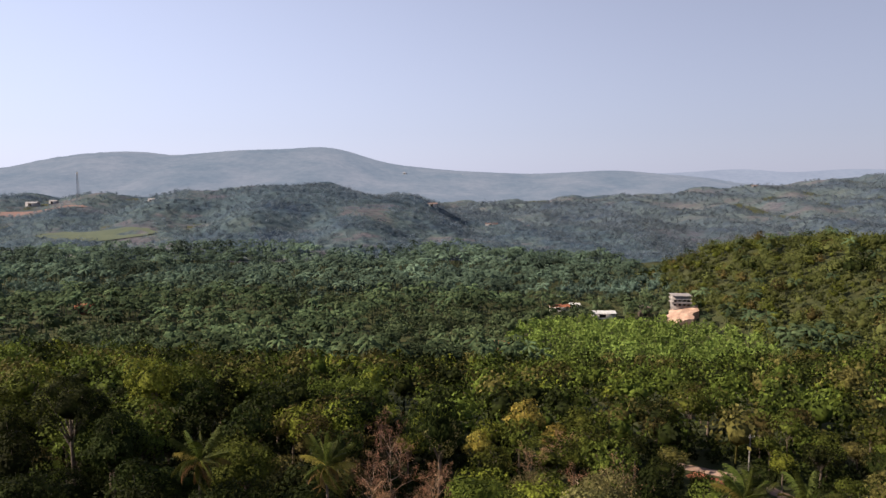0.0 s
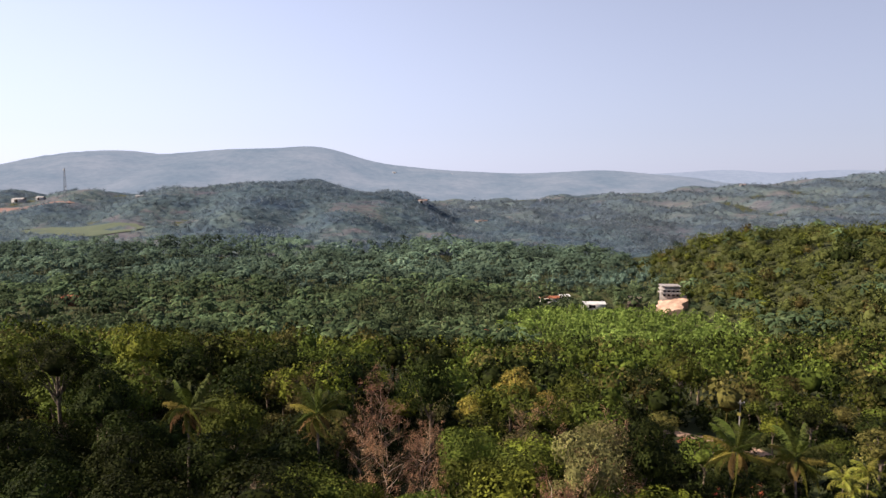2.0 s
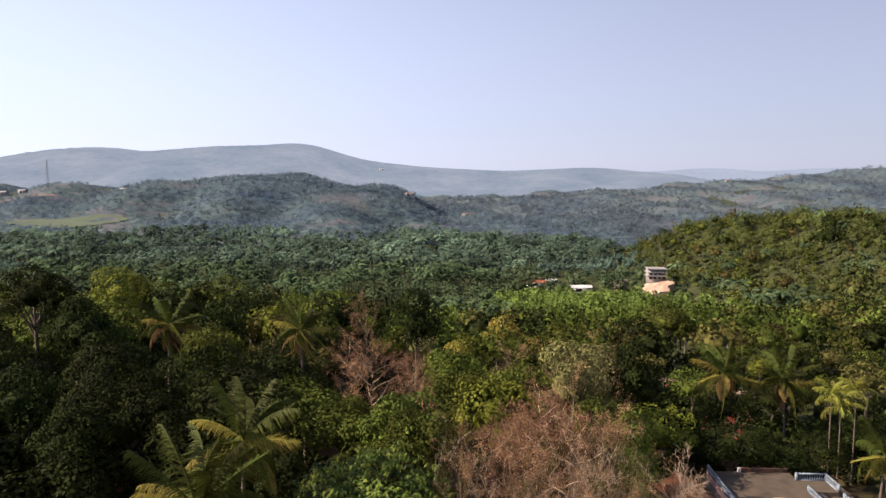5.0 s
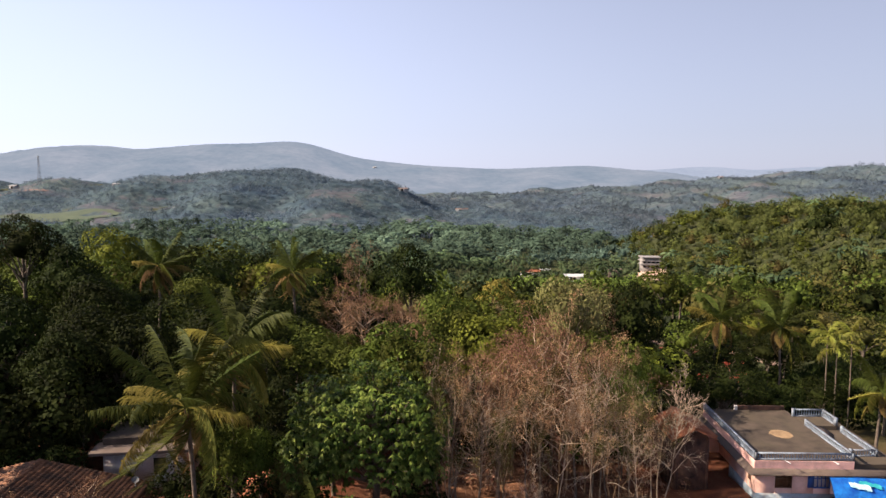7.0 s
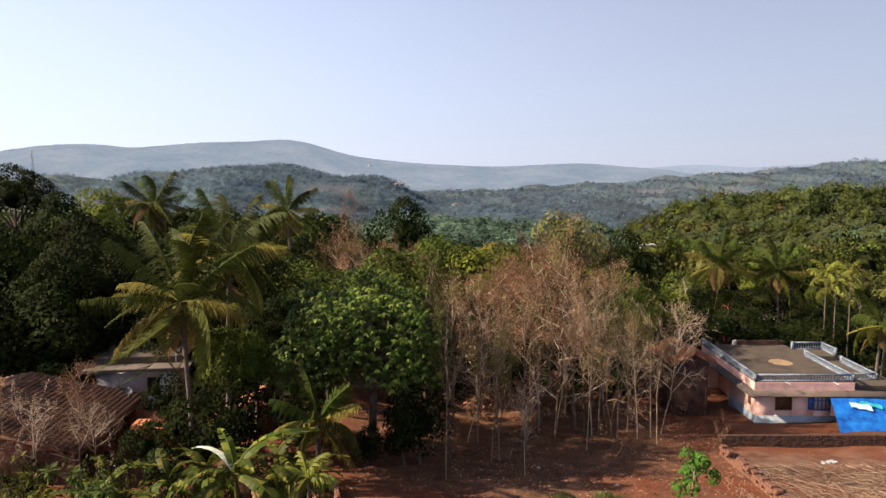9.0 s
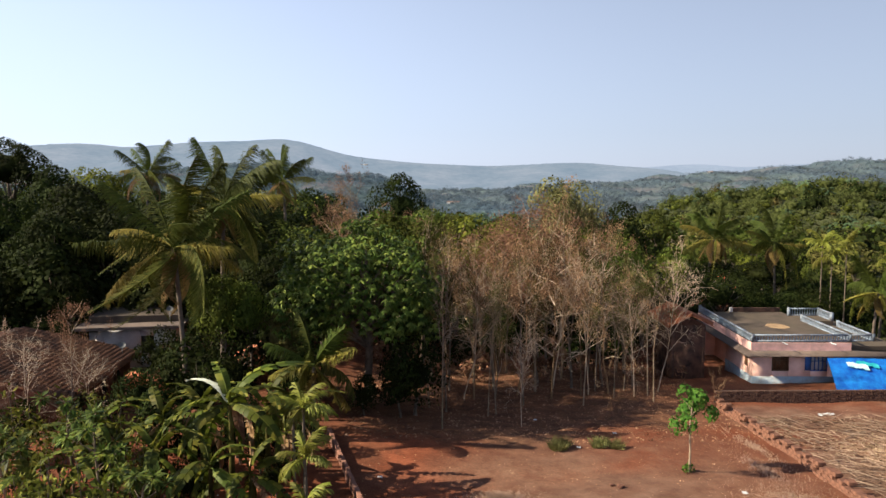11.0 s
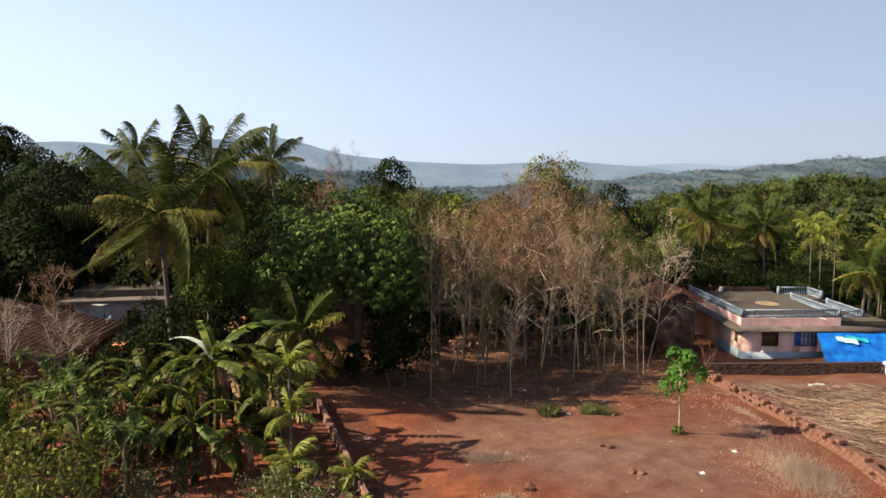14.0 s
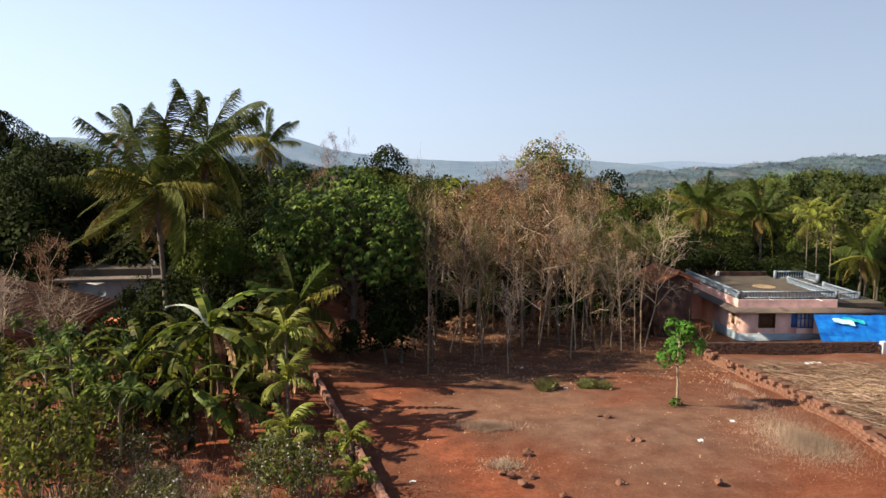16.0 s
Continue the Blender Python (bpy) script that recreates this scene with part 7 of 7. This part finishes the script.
ribbon("red_bank", [(43.2, 122.0), (45.0, 119.6), (47.0, 116.8)], 3.4, M["red_cut"], "bare red earth bank beside the road", "earth bank", 0.10)
ribbon("road", [(41, 127.0), (44, 124.6), (49.5, 121.0), (53.6, 116.6), (56.0, 111.4), (56.8, 108.6)], 2.6, M["pale_road"], "pale unpaved road along the red bank", "road", 0.12)



def utility_pole(x, y, tall):
    e = thing("utility_pole", pose(x, y, ground_z(x, y)), "grey concrete utility pole with a crossarm", "utility pole", "utility poles")
    h = Heap()
    tube(h, [(0, 0, -0.5), (0, 0, tall)], [0.16, 0.10], 8)
    part("pole", h, M["concrete_pole"], e)
    a = Heap()
    box(a, -0.8, 0.8, -0.05, 0.05, tall - 0.5, tall - 0.4)
    part("crossarm", a, M["steel"], e)
    for q in (-0.7, 0, 0.7):
        i = Heap()
        tube(i, [(q, 0, tall - 0.4), (q, 0, tall - 0.3), (q, 0, tall - 0.2)], [0.05, 0.06, 0.03], 6)
        part("insulator", i, M["sheet_white"], e)


utility_pole(54.0, 123.4, 6.6)
utility_pole(59.6, 133.0, 6.2)
for q in (-0.7, 0.7):
    h = Heap()
    line = [Vector((54.0 + q, 123.4, ground_z(54.0, 123.4) + 6.4)), Vector((59.6 + q, 133.0, ground_z(59.6, 133.0) + 6.0)), Vector((73 + q, 160, ground_z(59.6, 133.0) + 3.5))]
    for a, b in zip(line, line[1:]):
        tube(h, [a.lerp(b, k / 6) - Vector((0, 0, 1.6 * (k / 6) * (1 - k / 6))) for k in range(7)], [0.02] * 7, 3)
    tagged(part("power_line", h, M["dark_hole"]), "dark power line sagging between concrete poles", "cable", "power lines")
M["yard_earth"] = grainy("yard_earth", (0.30, 0.185, 0.130), (0.46, 0.33, 0.25), 0.3, 2)


def valley_house():
    z = -29.6
    e = thing("plastered_house", pose(133.2, 416, z, 0, 0, -6), "two-storey pale plastered house above a bare red yard", "house")
    h = Heap()
    box(h, 0.6, 12.0, 0.6, 10, -4.5, 8.0)
    box(h, 0.9, 11.7, 0.9, 9.7, -14, -4.5)
    part("wall", h, M["grey_plaster"], e)
    for k, zz in enumerate((2.6, 5.4, 8.0)):
        part("floor_slab", soft_box(-0.4, 12.8, -0.9, 10.6, zz, zz + 0.45), M["grey_plaster"], e, "pale projecting slab")
    for zz in (0.3, 3.4):
        for x in (1.2, 4.2, 7.2, 10.0):
            w = Heap()
            box(w, x, x + 1.6, 0.52, 0.62, zz + 0.5, zz + 2.0)
            part("window", w, M["dark_hole"], e, "dark window")
    part("balcony_wall", soft_box(-0.3, 12.7, -0.9, -0.7, 3.05, 3.95), M["grey_plaster"], e)
    e.scale = (0.86, 0.86, 0.80)
    bm = bmesh.new()
    bmesh.ops.create_grid(bm, x_segments=24, y_segments=18, size=1.0)
    for v in bm.verts:
        u, w = v.co.x, v.co.y
        px, py = 137.0 + 3.2 * w + u * (7.4 + 1.6 * math.sin(w * 3) + 0.9 * math.sin(w * 7.3)), 408.5 + w * 9
        v.co = Vector((px, py, -32.2 + 2.2 * w + 1.6 * u - 0.5 * u * u + 0.7 * noise.noise(Vector((px * 0.3, py * 0.3, 3)))))
    skirt = bmesh.ops.extrude_edge_only(bm, edges=[e for e in bm.edges if e.is_boundary])
    for v in [g for g in skirt["geom"] if isinstance(g, bmesh.types.BMVert)]:
        v.co.z -= 14
    tagged(part("yard", bm, M["yard_earth"]), "bare pale red yard cut into the slope", "yard", kind="structure")


valley_house()


def hut(x, y, w, d, tall, roof, wall, label, turn=0.0, z=None, pitch=0.3):
    """A small gabled house far off."""
    e = thing("hut", pose(x, y, ground_z(x, y) if z is None else z, 0, 0, turn), label, "house", "houses of the valley")
    h = Heap()
    box(h, -w / 2, w / 2, -d / 2, d / 2, -3, tall)
    part("wall", h, M[wall], e)
    r = Heap()
    top = tall + pitch * d / 2
    o = 0.5
    r.add([(-w / 2 - o, -d / 2 - o, tall - 0.1), (w / 2 + o, -d / 2 - o, tall - 0.1), (w / 2 + o, 0, top), (-w / 2 - o, 0, top), (-w / 2 - o, d / 2 + o, tall - 0.1), (w / 2 + o, d / 2 + o, tall - 0.1)], [(0, 1, 2, 3), (3, 2, 5, 4)])
    r.add([(-w / 2 - o, -d / 2 - o, tall - 0.25), (w / 2 + o, -d / 2 - o, tall - 0.25), (w / 2 + o, d / 2 + o, tall - 0.25), (-w / 2 - o, d / 2 + o, tall - 0.25)], [(3, 2, 1, 0)])
    part("roof", r, M[roof], e)
    # near-black slab on the wall in place of a dark opening
    k = Heap()
    box(k, -w * 0.25, w * 0.05, -d / 2 - 0.05, -d / 2 - 0.01, 0.8, tall - 0.6)
    part("doorway", k, M["dark_hole"], e)


for row in [(97, 432, 13, 7, 3.4, "sheet_white", "white_wall", "long shed with a white sheet roof among palms"), (74, 455, 12, 7, 3.0, "red_tile", "white_wall", "low house with an orange tiled roof among palms"),
            (84, 458, 6, 5, 3.2, "sheet_white", "white_wall", "small white-roofed house among palms"), (122, 432, 7, 6, 6.0, "old_concrete", "old_concrete", "grey unfinished house among trees"),
            (28, 340, 7, 6, 4.0, "red_tile", "laterite", "small red-roofed hut in the groves"), (-215, 430, 9, 7, 5.0, "red_tile", "laterite", "red-roofed house half hidden by trees"),
            (-356, 695, 14, 9, 7.0, "sheet_white", "old_concrete", "grey house on the lower ridge"), (-585, 1036, 16, 10, 9.0, "sheet_white", "white_wall", "white house on the ridge"),
            (-560, 1046, 10, 8, 8.0, "sheet_white", "white_wall", "white house on the ridge"), (-416, 1040, 10, 8, 9.0, "sheet_white", "white_wall", "white house on the ridge"), (-15, 1040, 13, 9, 9, "red_tile", "white_wall", "house with a pink roof beyond the groves"),
            (70, 1045, 18, 8, 7, "red_tile", "laterite", "long building with an orange roof"), (120, 1040, 9, 7, 7, "red_tile", "laterite", "house with an orange roof"), (635, 1650, 10, 8, 8, "grey_plaster", "white_wall", "white house on the far ridge"),
            (470, 1690, 24, 8, 6, "grey_plaster", "grey_plaster", "long pale building on the far ridge"), (710, 1660, 12, 9, 8, "red_tile", "white_wall", "pink-roofed house on the far ridge")]:
    far_off = row[1] > 600                       # haze is put into roof and wall colours; half sunk among trees
    hut(*(row[:4] + (row[4] - 3.0, "far_roof" if row[5] == "red_tile" else "far_wall", "far_wall") + row[7:] if far_off else row))
for x, z in ((-189, 46), (-130, 46), (-455, 38), (62, 40)):
    hut(x, 2480, 13, 9, 7, "far_wall", "far_wall", "white house on the far hills", 0, z - 6)


def field(name, x, y, rx, ry, material, label, lift=1.6):
    n = 26
    v = [(x, y, ground_z(x, y) + lift)] + [(x + rx * math.cos(k * math.tau / n) * (1 + 0.15 * math.sin(k * 3)), y + ry * math.sin(k * math.tau / n), 0) for k in range(n)]
    v = [v[0]] + [(a, b, ground_z(a, b) + lift) for a, b, _ in v[1:]]
    tagged(part(name, mesh_of(name, v, np.array([(0, 1 + k, 1 + (k + 1) % n) for k in range(n)])), material), label, "field", kind="structure")


field("terrace", -545, 985, 62, 20, M["far_terrace"], "bare red terrace cut into the ridge")
field("meadow", -395, 820, 70, 22, M["field_green"], "light green open meadow on the ridge")


def mast():
    x, y = -519, 1035
    z = ground_z(x, y)
    e = thing("telecom_mast", pose(x, y, z), "tall lattice telecom mast on the ridge", "mast")
    tall = 43.5 - z + 6
    for a, b in ((-1, -1), (1, -1), (1, 1), (-1, 1)):
        h = Heap()
        tube(h, [(a * 2.0, b * 2.0, -1), (a * 0.5, b * 0.5, tall)], [0.22, 0.16], 4)
        part("mast_leg", h, M["steel"], e)
    h = Heap()
    for k in range(9):
        f0, f1 = k / 9, (k + 1) / 9
        r0, r1 = 2.0 - 1.5 * f0, 2.0 - 1.5 * f1
        for s in (-1, 1):
            tube(h, [(-r0, s * r0, f0 * tall), (r1, s * r1, f1 * tall)], [0.1, 0.1], 3)
            tube(h, [(s * r0, -r0, f0 * tall), (s * r1, r1, f1 * tall)], [0.1, 0.1], 3)
    part("bracing", h, M["steel"], e)
    for k in range(3):
        d = Heap()
        box(d, -0.9 + k * 0.7, -0.5 + k * 0.7, -0.9, -0.6, tall - 4, tall - 1)
        part("antenna", d, M["sheet_white"], e)


mast()
